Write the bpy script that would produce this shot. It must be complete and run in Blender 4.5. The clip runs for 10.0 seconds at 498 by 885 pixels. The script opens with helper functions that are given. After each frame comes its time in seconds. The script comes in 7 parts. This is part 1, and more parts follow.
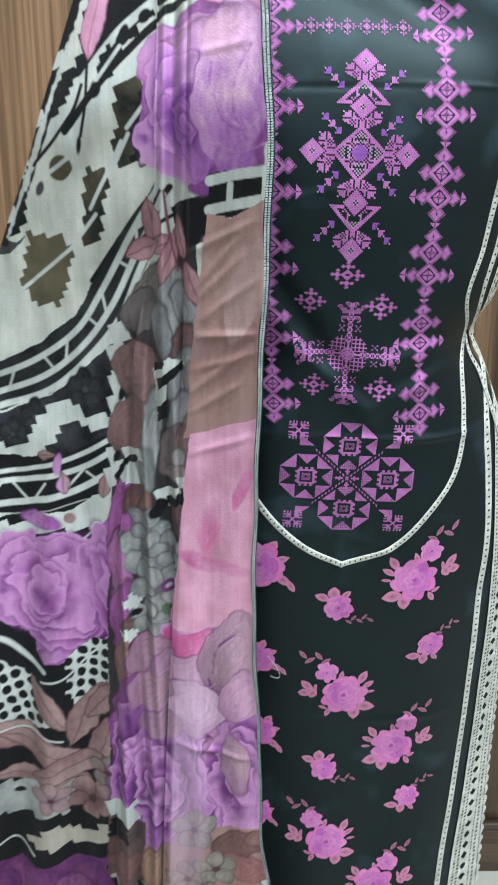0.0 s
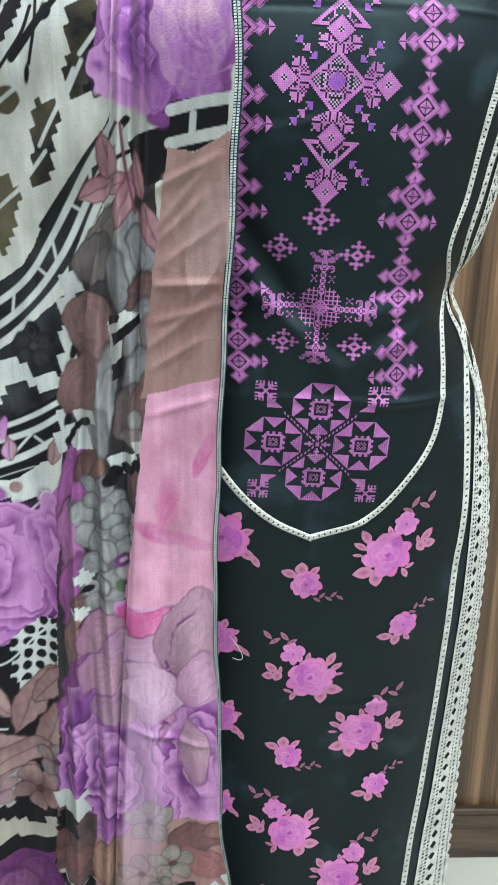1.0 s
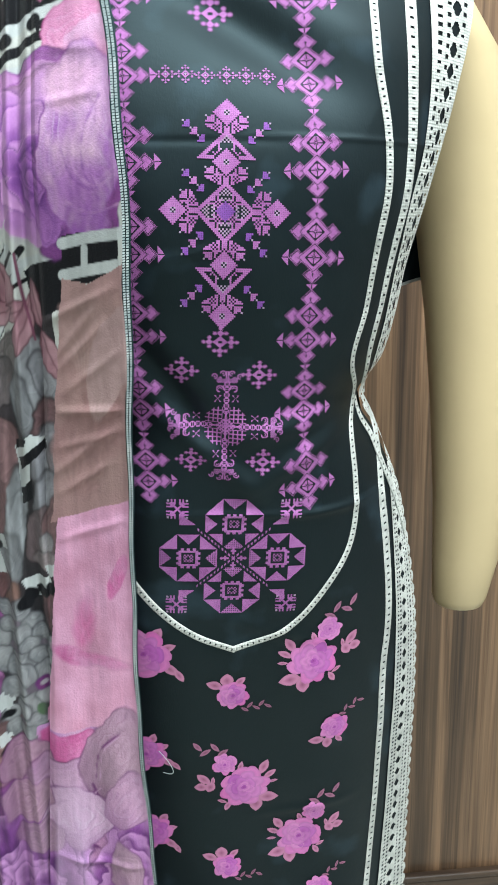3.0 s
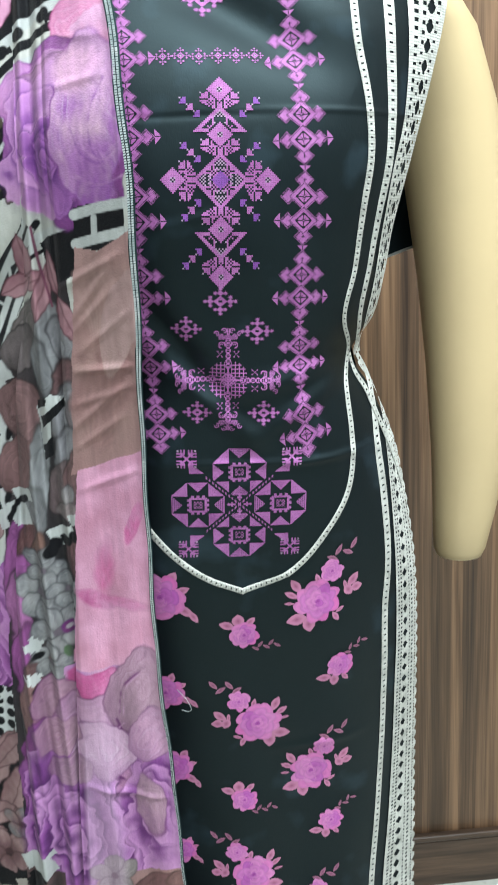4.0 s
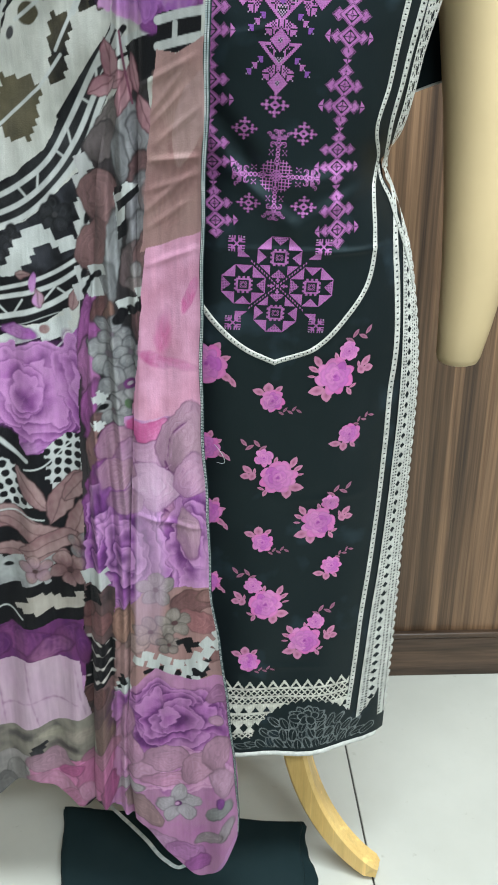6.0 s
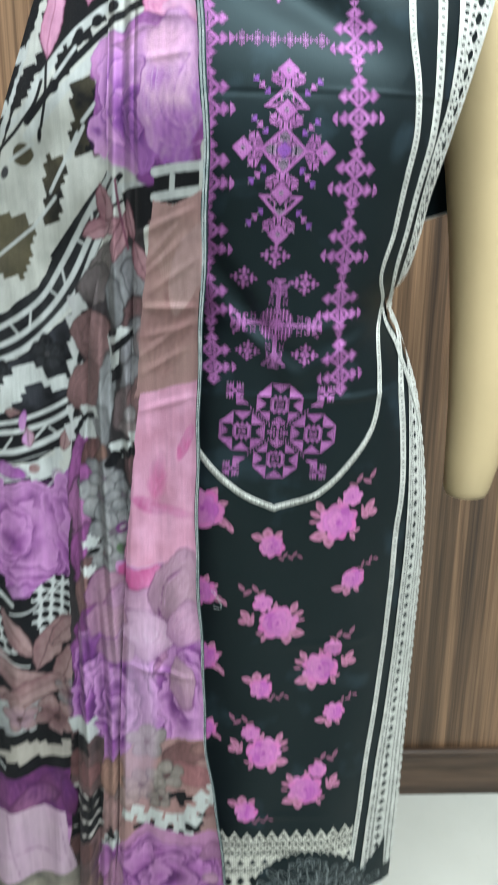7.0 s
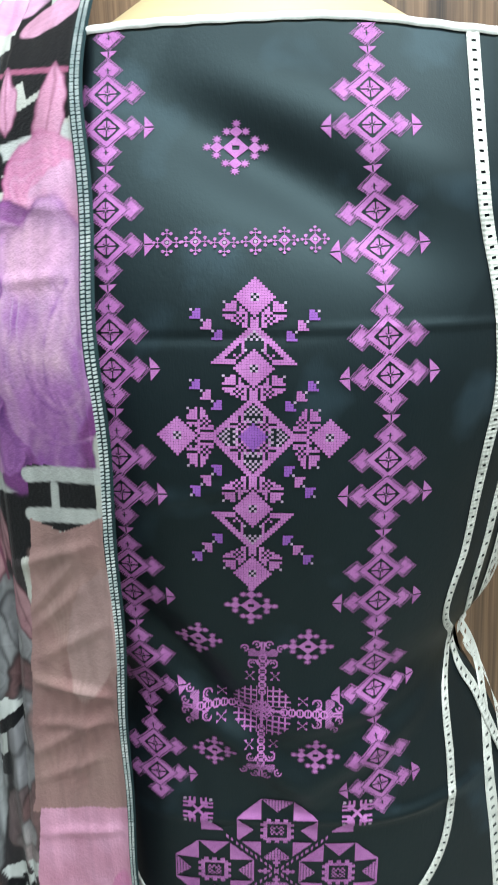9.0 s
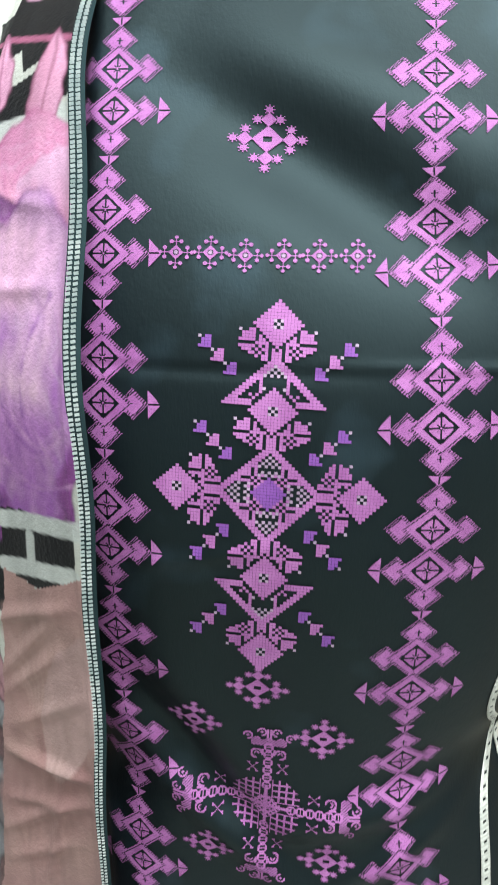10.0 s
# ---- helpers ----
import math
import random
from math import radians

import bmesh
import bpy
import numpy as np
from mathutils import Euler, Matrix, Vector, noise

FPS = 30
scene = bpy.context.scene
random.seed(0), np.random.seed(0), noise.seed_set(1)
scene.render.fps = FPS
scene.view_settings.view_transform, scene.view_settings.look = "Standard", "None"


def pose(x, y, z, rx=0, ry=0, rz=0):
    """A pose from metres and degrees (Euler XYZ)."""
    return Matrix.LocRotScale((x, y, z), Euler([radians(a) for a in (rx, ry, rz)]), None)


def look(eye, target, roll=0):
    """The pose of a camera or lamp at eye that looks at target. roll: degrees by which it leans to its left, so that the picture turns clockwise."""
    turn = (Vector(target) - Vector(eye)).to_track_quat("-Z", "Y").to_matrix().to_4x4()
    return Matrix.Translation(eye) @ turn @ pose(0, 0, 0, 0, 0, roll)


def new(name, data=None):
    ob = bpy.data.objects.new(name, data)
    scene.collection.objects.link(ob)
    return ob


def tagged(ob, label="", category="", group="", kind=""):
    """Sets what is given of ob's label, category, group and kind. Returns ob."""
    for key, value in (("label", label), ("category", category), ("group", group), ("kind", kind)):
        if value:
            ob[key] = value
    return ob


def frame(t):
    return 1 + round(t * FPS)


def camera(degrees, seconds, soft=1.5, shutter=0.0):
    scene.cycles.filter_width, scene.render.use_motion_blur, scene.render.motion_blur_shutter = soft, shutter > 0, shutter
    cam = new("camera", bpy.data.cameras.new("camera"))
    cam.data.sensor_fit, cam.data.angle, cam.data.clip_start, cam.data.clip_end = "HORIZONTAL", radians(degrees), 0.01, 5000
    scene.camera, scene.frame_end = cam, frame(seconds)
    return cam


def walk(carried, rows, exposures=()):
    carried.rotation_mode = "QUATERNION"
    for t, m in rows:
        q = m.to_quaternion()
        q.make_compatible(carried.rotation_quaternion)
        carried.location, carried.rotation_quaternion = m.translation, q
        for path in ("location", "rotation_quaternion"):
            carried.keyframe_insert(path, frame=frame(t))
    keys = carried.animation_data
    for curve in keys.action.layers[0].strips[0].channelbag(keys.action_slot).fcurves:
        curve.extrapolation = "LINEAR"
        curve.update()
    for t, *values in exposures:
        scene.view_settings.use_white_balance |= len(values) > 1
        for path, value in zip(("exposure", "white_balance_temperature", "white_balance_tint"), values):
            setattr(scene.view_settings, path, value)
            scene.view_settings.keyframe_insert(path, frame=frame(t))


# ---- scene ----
cam = camera(32.5, 10.0, 1.8, 0.35)
METRES, EYE, TILT, LEAN, TURN = 1.24, 1.25, -16.0, 0.0, 0.0
ROWS = [
    (0.0, 0.0, 0.0, 0.0, -0.0, 0.0, -0.0),
    (0.5, 0.0052, 0.0675, 0.0051, -1.53, -0.72, -0.39),
    (1.0, 0.0015, 0.0501, -0.0167, -2.37, -0.89, -0.59),
    (1.5, -0.0162, 0.0338, -0.0201, -3.82, -0.84, -0.04),
    (2.0, -0.0028, 0.0399, 0.0258, -4.74, 0.94, -0.54),
    (2.5, 0.0201, 0.0565, 0.0391, -5.4, 1.46, 1.12),
    (4.0, 0.0442, 0.0039, 0.0018, -3.39, 1.51, 3.86),
    (4.5, 0.0384, -0.0399, -0.0389, -2.38, -2.33, 2.75),
    (5.0, 0.0247, -0.0867, -0.069, -2.1, -4.79, 0.75),
    (6.5, 0.0133, -0.1411, -0.0775, -2.43, -6.46, 0.14),
    (7.0, 0.0208, -0.0918, -0.0036, -2.17, -2.47, -0.14),
    (7.5, 0.0253, -0.0051, 0.0587, -1.66, 0.64, 0.01),
    (8.0, 0.0265, 0.0671, 0.0984, -1.61, 0.8, -1.98),
    (8.5, 0.0526, 0.1445, 0.1461, 0.18, 1.78, -1.15),
    (9.0, 0.082, 0.2037, 0.167, 2.37, 2.43, 1.53),
    (9.5, 0.0877, 0.2416, 0.1748, 3.86, 2.48, 0.96),
    (10.0, 0.0891, 0.2639, 0.1914, 5.25, 1.75, -1.77),
]
walk(cam, [(t, pose(0, 0, EYE, TILT, LEAN, TURN) @ pose(METRES * x, METRES * y, METRES * z, 90 + pitch, roll, yaw)) for t, x, y, z, yaw, pitch, roll in ROWS],
     [(0.0, 0.07, 6450, 12), (1.0, 0.20, 6520, 12), (1.5, 0.20, 6520, 12), (2.5, 0.08, 6400, 11), (4.0, 0.12, 6450, 12), (5.0, 0.22, 6500, 12), (6.5, 0.09, 6500, 13), (7.0, 0.16, 6450, 12), (7.5, 0.05, 6400, 11), (8.5, 0.0, 6350, 10), (9.2, 0.03, 6600, 11), (10.0, 0.07, 6800, 12)])

# ---- light and exposure ----
world = bpy.data.worlds.new("shop_light")
scene.world = world
world.use_nodes = True
world.node_tree.nodes["Background"].inputs["Color"].default_value = (0.93, 0.97, 1.0, 1)
world.node_tree.nodes["Background"].inputs["Strength"].default_value = 0.28


def area_lamp(name, at, target, w, h, power, colour):
    d = bpy.data.lights.new(name, "AREA")
    d.shape, d.size, d.size_y, d.energy, d.color = "RECTANGLE", w, h, power, colour
    ob = new(name, d)
    ob.matrix_world = look(at, target)
    return ob


# Unseen lamp overhead, assumed from the sheen on the kurta's upper part
area_lamp("unseen_overhead_lamp", (0.45, 0.14, 2.74), (0.40, 0.40, 0.0), 1.6, 0.45, 71, (0.89, 1.0, 1.03))
# Fill light added behind the camera, with no known source
area_lamp("unseen_overhead_lamp", (0.55, -1.4, 2.74), (0.4, -0.6, 0.3), 1.2, 0.45, 57, (0.89, 1.0, 1.03))
scene.view_settings.exposure = 0.0

# ---- surfaces ----
CX = 0.09


def curve(z, zs, vs):
    """A smooth curve through (zs, vs)."""
    zs, vs = np.array(zs, float), np.array(vs, float)
    m = np.gradient(vs, zs)
    z = np.clip(np.asarray(z, float), zs[0], zs[-1])
    i = np.clip(np.searchsorted(zs, z, side="right") - 1, 0, len(zs) - 2)
    h = zs[i + 1] - zs[i]
    t = (z - zs[i]) / h
    return ((2 * t**3 - 3 * t**2 + 1) * vs[i] + (t**3 - 2 * t**2 + t) * h * m[i]
            + (-2 * t**3 + 3 * t**2) * vs[i + 1] + (t**3 - t**2) * h * m[i + 1])


def half_width(z):
    """Half the width of the kurta at a height."""
    return curve(z, [0.28, 0.5, 0.75, 0.9, 0.98, 1.04, 1.09, 1.125, 1.16, 1.20, 1.24, 1.30, 1.37, 1.44, 1.50],
                 [0.184, 0.189, 0.189, 0.183, 0.171, 0.157, 0.137, 0.118, 0.136, 0.146, 0.152, 0.168, 0.190, 0.213, 0.222])


def body_front(z):
    return curve(z, [0.25, 0.5, 0.68, 0.76, 0.9, 1.02, 1.15, 1.20, 1.27, 1.31, 1.35, 1.39, 1.43, 1.50],
                 [0.800, 0.799, 0.793, 0.782, 0.761, 0.744, 0.729, 0.720, 0.7085, 0.7075, 0.7145, 0.7285, 0.7475, 0.785])


def ridge(x, z, x0, z0, x1, z1, width):
    """1 along a straight crease, falling to 0 beside it and towards its ends."""
    dx, dz = x1 - x0, z1 - z0
    n = math.hypot(dx, dz)
    s = ((x - x0) * dx + (z - z0) * dz) / n
    d = ((x - x0) * dz - (z - z0) * dx) / n
    u = np.clip(s / n, 0, 1)
    return np.exp(-((d / width) ** 2)) * np.sin(np.pi * u)


def kurta_y(x, z):
    """Depth of the kurta's front at a place."""
    x, z = np.asarray(x, float), np.asarray(z, float)
    w = half_width(z)
    e = np.clip(np.abs((x - CX) / w), 0, 1.15)
    y = body_front(z) + np.interp(z, [0.30, 0.75, 1.05], [0.058, 0.065, 0.08]) * e**3
    # pulled creases round the waist and long folds of the skirt
    y = y - 0.005 * ridge(x, z, 0.21, 1.13, 0.06, 1.10, 0.010) - 0.004 * ridge(x, z, 0.21, 1.125, 0.09, 1.055, 0.009)
    y = y + 0.010 * ridge(x, z, 0.01, 1.20, 0.10, 1.07, 0.012) - 0.007 * ridge(x, z, 0.03, 1.14, 0.12, 1.05, 0.010)
    y = y - 0.0020 * ridge(x, z, 0.0, 1.045, 0.25, 1.035, 0.004) - 0.0022 * ridge(x, z, 0.13, 1.036, 0.24, 1.043, 0.0035)
    y = y - 0.0016 * ridge(x, z, 0.10, 0.715, 0.22, 0.722, 0.006) - 0.0016 * ridge(x, z, 0.03, 0.455, 0.18, 0.448, 0.005) - 0.0015 * ridge(x, z, 0.06, 0.95, 0.20, 0.90, 0.007)
    y = y - 0.0012 * ridge(x, z, 0.10, 1.336, 0.30, 1.331, 0.0022) + 0.0009 * ridge(x, z, -0.04, 1.334, 0.14, 1.331, 0.0026)
    y = y + 0.010 * ridge(x, z, 0.02, 1.46, 0.20, 1.35, 0.020) - 0.006 * ridge(x, z, 0.05, 1.48, 0.25, 1.38, 0.022)
    y = y - 0.0012 * ridge(x, z, 0.02, 1.246, 0.10, 1.262, 0.004)
    y = y + 0.003 * np.sin((x - CX) * 55 + 1.3 * np.sin(z * 7)) * np.clip((0.85 - z) / 0.5, 0, 1)
    y = y + 0.0012 * np.sin(x * 40 + z * 31) * np.sin(z * 23 - x * 13)
    # under the scarf the cloth lies behind it
    t = np.clip((0.010 - x) / 0.03, 0, 1)
    return y + t * np.clip(scarf_y(x, np.clip(z, 0.06, 1.52)) + 0.012 + 0.05 * t - y, 0, 1)


def scarf_right(z):
    """The scarf's long right edge."""
    return curve(z, [0.10, 0.25, 0.384, 0.52, 0.60, 0.70, 0.86, 1.0, 1.08, 1.19, 1.25, 1.31, 1.36, 1.41, 1.47, 1.52],
                 [0.048, 0.048, 0.038, 0.024, 0.013, 0.0105, 0.004, 0.006, 0.008, 0.012, 0.0135, 0.014, 0.011, 0.008, 0.000, -0.003])


def scarf_y(x, z):
    """Depth of the scarf's hanging cloth at a place, without its pleats."""
    x, z = np.asarray(x, float), np.asarray(z, float)
    y = curve(z, [0.05, 0.25, 0.5, 0.79, 0.97, 1.14, 1.20, 1.27, 1.33, 1.39, 1.45, 1.52],
              [0.765, 0.765, 0.762, 0.755, 0.746, 0.727, 0.718, 0.707, 0.703, 0.726, 0.755, 0.79])
    side = np.clip(CX - 0.08 - x, 0, 1)
    slope = curve(z, [0.05, 0.5, 0.76, 0.95, 1.08, 1.18, 1.37, 1.52], [0.10, 0.10, 0.12, 0.35, 0.52, 0.66, 0.78, 0.8])
    return y + slope * side - 0.004
# ---- end surfaces ----


# ---- materials ----
def srgb(r, g, b, k=1.2):
    """Base colour of a surface that looks like this 0..255 colour under the shop's light."""
    return tuple(min(0.85, k * ((c / 255 + 0.055) / 1.055) ** 2.4) for c in (r, g, b))


def material(name, rough=0.6, metal=0.0, sheen=0.0, spec=0.5):
    m = bpy.data.materials.new(name)
    m.use_nodes = True
    t = m.node_tree
    b = t.nodes["Principled BSDF"]
    b.inputs["Roughness"].default_value, b.inputs["Metallic"].default_value = rough, metal
    b.inputs["Sheen Weight"].default_value = sheen
    b.inputs["Specular IOR Level"].default_value = spec
    return m, t, b


def noise_node(t, scale, detail=4.0, stretch=None, rough=0.6):
    co = t.nodes.new("ShaderNodeTexCoord")
    n = t.nodes.new("ShaderNodeTexNoise")
    n.inputs["Scale"].default_value, n.inputs["Detail"].default_value = scale, detail
    n.inputs["Roughness"].default_value = rough
    mp = t.nodes.new("ShaderNodeMapping")
    mp.inputs["Scale"].default_value = stretch or (1, 1, 1)
    t.links.new(co.outputs["Object"], mp.inputs["Vector"])
    t.links.new(mp.outputs["Vector"], n.inputs["Vector"])
    return n


def ramp_node(t, src, stops):
    r = t.nodes.new("ShaderNodeValToRGB")
    e = r.color_ramp.elements
    while len(e) < len(stops):
        e.new(0.5)
    for s, (p, c) in zip(e, stops):
        s.position, s.color = p, (*c, 1)
    t.links.new(src, r.inputs["Fac"])
    return r


def multiply(t, a, b, fac=1.0):
    m = t.nodes.new("ShaderNodeMix")
    m.data_type, m.blend_type = "RGBA", "MULTIPLY"
    m.inputs["Factor"].default_value = fac
    t.links.new(a, m.inputs["A"])
    t.links.new(b, m.inputs["B"])
    return m.outputs["Result"]


def bump_node(t, b, heights, strength=0.2, distance=0.001):
    last = None
    for h in heights:
        n = t.nodes.new("ShaderNodeBump")
        n.inputs["Strength"].default_value, n.inputs["Distance"].default_value = strength, distance
        t.links.new(h, n.inputs["Height"])
        if last:
            t.links.new(last.outputs["Normal"], n.inputs["Normal"])
        last = n
    t.links.new(last.outputs["Normal"], b.inputs["Normal"])


def weave(t, threads):
    """Height of a plain weave with so many threads a metre."""
    out = []
    for direction in ("X", "Z"):
        co = t.nodes.new("ShaderNodeTexCoord")
        w = t.nodes.new("ShaderNodeTexWave")
        w.bands_direction = direction
        w.inputs["Scale"].default_value = threads / 20
        w.inputs["Distortion"].default_value = 0.6
        w.inputs["Detail"].default_value = 1
        t.links.new(co.outputs["Object"], w.inputs["Vector"])
        out.append(w.outputs["Fac"])
    return out


def cloth(name, colours, rough=0.7, sheen=0.1, spec=0.3, scale=14, threads=0, relief=0.15, tint=None, faded=0.0):
    """Woven cloth between two colours."""
    m, t, b = material(name, rough, 0, sheen, spec)
    n = noise_node(t, scale, 5)
    r = ramp_node(t, n.outputs["Fac"], [(0.3, colours[0]), (0.7, colours[1])])
    if faded:
        spot = noise_node(t, 19, 3, None, 0.45)
        sr = ramp_node(t, spot.outputs["Fac"], [(0.60, (1, 1, 1)), (0.70, (faded, faded, faded))])
        t.links.new(multiply(t, r.outputs["Color"], sr.outputs["Color"]), b.inputs["Base Color"])
    else:
        t.links.new(r.outputs["Color"], b.inputs["Base Color"])
    fine = noise_node(t, 260, 3)
    heights = [fine.outputs["Fac"]] + (weave(t, threads) if threads else [noise_node(t, 900, 2, (1, 1, 0.2)).outputs["Fac"]])
    bump_node(t, b, heights, relief, 0.0006)
    if tint:
        b.inputs["Specular Tint"].default_value = (*tint, 1)
    return m


def printed_cloth(name, rough=0.75, sheen=0.15, spec=0.25, relief=0.25, crinkle=(160, 1, 9)):
    """Cloth whose dyed print lies on the mesh as colours."""
    m, t, b = material(name, rough, 0, sheen, spec)
    a = t.nodes.new("ShaderNodeAttribute")
    a.attribute_name = "print"
    n = noise_node(t, 60, 6, (1, 1, 0.35))
    r = ramp_node(t, n.outputs["Fac"], [(0.25, (0.78, 0.78, 0.78)), (0.75, (1.0, 1.0, 1.0))])
    big = noise_node(t, 9, 3)
    r2 = ramp_node(t, big.outputs["Fac"], [(0.3, (0.88, 0.88, 0.9)), (0.7, (1.0, 1.0, 1.0))])
    c = multiply(t, multiply(t, a.outputs["Color"], r.outputs["Color"]), r2.outputs["Color"])
    t.links.new(c, b.inputs["Base Color"])
    cr = noise_node(t, 1.0, 4, crinkle)
    bump_node(t, b, [cr.outputs["Fac"], noise_node(t, 500, 2).outputs["Fac"]], relief, 0.0015)
    return m


BLACK_COTTON = cloth("black_cotton", [(0.0014, 0.0027, 0.0038), (0.0028, 0.0048, 0.0064)], 0.55, 0.0, 0.34, 7, tint=(0.64, 0.94, 1.0), faded=5.0)
BLACK_PLAIN = cloth("black_trouser_cotton", [(0.011, 0.023, 0.026), (0.017, 0.032, 0.035)], 0.8, 0.0, 0.12, 9, tint=(0.7, 0.95, 1.0))
THREAD = {1: cloth("pink_thread", [srgb(138, 81, 136, 1.2), srgb(167, 107, 164, 1.2)], 0.75, 0.05, 0.18, 60),
          2: cloth("violet_thread", [srgb(108, 62, 136, 1.2), srgb(130, 80, 154, 1.2)], 0.75, 0.05, 0.18, 60),
          3: cloth("pale_thread", [srgb(130, 112, 134), srgb(172, 148, 172)], 0.75, 0.05, 0.18, 60)}
WHITE_LACE = cloth("white_lace_cotton", [srgb(150, 152, 146), srgb(192, 194, 188)], 0.8, 0.1, 0.2, 90, 2600, 0.4)
HEM_LACE = cloth("grey_white_crochet", [srgb(150, 150, 140), srgb(200, 200, 190)], 0.8, 0.1, 0.2, 90, 2600, 0.4)
DARK_LACE = cloth("charcoal_lace_cord", [srgb(58, 66, 68), srgb(112, 120, 120)], 0.8, 0.1, 0.2, 90, 2600, 0.4)
STITCH = cloth("pale_overlock_thread", [srgb(140, 158, 160), srgb(214, 224, 222)], 0.7, 0.1, 0.3, 70)
SELVEDGE = cloth("white_selvedge", [srgb(164, 166, 162), srgb(206, 208, 204)], 0.85, 0.1, 0.2, 60)
ROSE_PRINT = printed_cloth("rose_print", 0.6, 0.08, 0.35, 0.1, (90, 1, 90))
SCARF_PRINT = printed_cloth("chiffon_print", 0.7, 0.04, 0.16, 0.35)


# ---- mesh helpers ----
def part(name, me, mat, parent=None, label="", smooth=True):
    """One mesh object, from a bmesh or a mesh, under a thing or a part."""
    if isinstance(me, bmesh.types.BMesh):
        bm, me = me, bpy.data.meshes.new(name)
        bm.to_mesh(me)
        bm.free()
    if mat:
        me.materials.append(mat)
    if smooth:
        me.polygons.foreach_set("use_smooth", [True] * len(me.polygons))
    ob = new(name, me)
    if parent:
        ob.parent = parent
        ob.matrix_parent_inverse = parent.matrix_world.inverted()
    if label:
        tagged(ob, label)
    return ob


def thing(name, at, label, category, group="", kind=""):
    ob = new(name)
    ob.location = at
    ob.empty_display_size = 0.05
    ob.matrix_world = Matrix.Translation(at)
    return tagged(ob, label, category, group, kind)


def quads_mesh(name, verts, faces, colours=None):
    """A mesh from arrays of vertices and of quads."""
    verts, faces = np.asarray(verts, np.float32).reshape(-1, 3), np.asarray(faces, np.int32).reshape(-1, 4)
    me = bpy.data.meshes.new(name)
    me.vertices.add(len(verts))
    me.vertices.foreach_set("co", verts.ravel())
    me.loops.add(faces.size)
    me.loops.foreach_set("vertex_index", faces.ravel())
    me.polygons.add(len(faces))
    me.polygons.foreach_set("loop_start", np.arange(len(faces), dtype=np.int32) * 4)
    if colours is not None:
        a = me.color_attributes.new("print", "FLOAT_COLOR", "POINT")
        a.data.foreach_set("color", np.concatenate([colours, np.ones((len(colours), 1))], 1).astype(np.float32).ravel())
    me.update(calc_edges=True)
    return me


def sheet(X, Y, Z, keep=None, colours=None, name="sheet"):
    """A grid of quads; keep tells which cells are there."""
    n, k = X.shape
    i = np.arange(n * k).reshape(n, k)
    f = np.stack([i[:-1, :-1], i[:-1, 1:], i[1:, 1:], i[1:, :-1]], -1)
    f = f[keep] if keep is not None else f.reshape(-1, 4)
    v = np.stack([X, Y, Z], -1).reshape(-1, 3)
    if keep is not None:
        used = np.unique(f)
        back = np.full(len(v), -1)
        back[used] = np.arange(len(used))
        v, f = v[used], back[f]
        colours = colours[used] if colours is not None else None
    return quads_mesh(name, v, f, colours)


def lathe_rings(bm, rings, n=28, cap=True):
    """Skin closed rings (cx, cy, cz, rx, ry) into a tube."""
    loops = []
    for cx, cy, cz, rx, ry in rings:
        loops.append([bm.verts.new((cx + rx * math.cos(2 * math.pi * i / n), cy + ry * math.sin(2 * math.pi * i / n), cz)) for i in range(n)])
    for a, b in zip(loops, loops[1:]):
        for i in range(n):
            bm.faces.new((a[i], a[(i + 1) % n], b[(i + 1) % n], b[i]))
    if cap:
        bm.faces.new(loops[0][::-1])
        bm.faces.new(loops[-1])


def rounded_box(a, b, bevel=0.004, seg=2):
    bm = bmesh.new()
    bmesh.ops.create_cube(bm, size=1)
    for v in bm.verts:
        v.co = Vector([a[i] + (b[i] - a[i]) * (v.co[i] + 0.5) for i in range(3)])
    if bevel:
        bmesh.ops.bevel(bm, geom=bm.edges[:], offset=bevel, segments=seg, affect="EDGES", profile=0.5)
    return bm


def path_points(points, step):
    """Even points along a smooth curve through a few points, and their directions."""
    p = np.array(points, float)
    s = np.concatenate([[0], np.cumsum(np.hypot(*np.diff(p, axis=0).T))])
    n = max(2, int(s[-1] / step))
    u = np.linspace(0, s[-1], n + 1)
    q = np.stack([curve(u, s, p[:, 0]), curve(u, s, p[:, 1])], -1)
    d = np.gradient(q, axis=0)
    return q, d / np.hypot(d[:, 0], d[:, 1])[:, None]


# ---- the embroidered kurta ----
kurta = thing("kurta", (CX, 0.9, 0.30), "black cotton kurta with pink cross-stitch, printed roses and white lace", "kurta")


def hem_height(x):
    return curve(x, [-0.1, 0.04, 0.10, 0.16, 0.20, 0.235, 0.27], [0.302, 0.301, 0.299, 0.299, 0.298, 0.297, 0.297])


def top_height(x):
    return curve(x, [-0.15, 0.0, 0.09, 0.15, 0.21, 0.27, 0.32], [1.480, 1.486, 1.488, 1.486, 1.479, 1.475, 1.462])


def kurta_grid(n, k):
    V, S = np.meshgrid(np.linspace(0, 1, n), np.linspace(-1, 1, k), indexing="ij")
    z0 = 0.30 + V * 1.195
    X = CX + S * half_width(z0)
    low = np.clip(1 - (z0 - 0.30) / 0.25, 0, 1) ** 2
    high = np.clip((z0 - 1.30) / 0.195, 0, 1) ** 2
    return X, z0 + low * (hem_height(X) - 0.30) + high * (top_height(X) - 1.495), S


X, Z, S = kurta_grid(760, 260)
front = part("front_panel", sheet(X, kurta_y(X, Z), Z, name="front_panel"), BLACK_COTTON, kurta)
X, Z, S = kurta_grid(60, 50)
edge_y = kurta_y(X, Z)
part("back_panel", sheet(X, edge_y + (1 - S**2) ** 0.5 * (1.045 - body_front(Z)) * 0.95 + 0.001, Z, name="back_panel"), BLACK_COTTON, kurta)


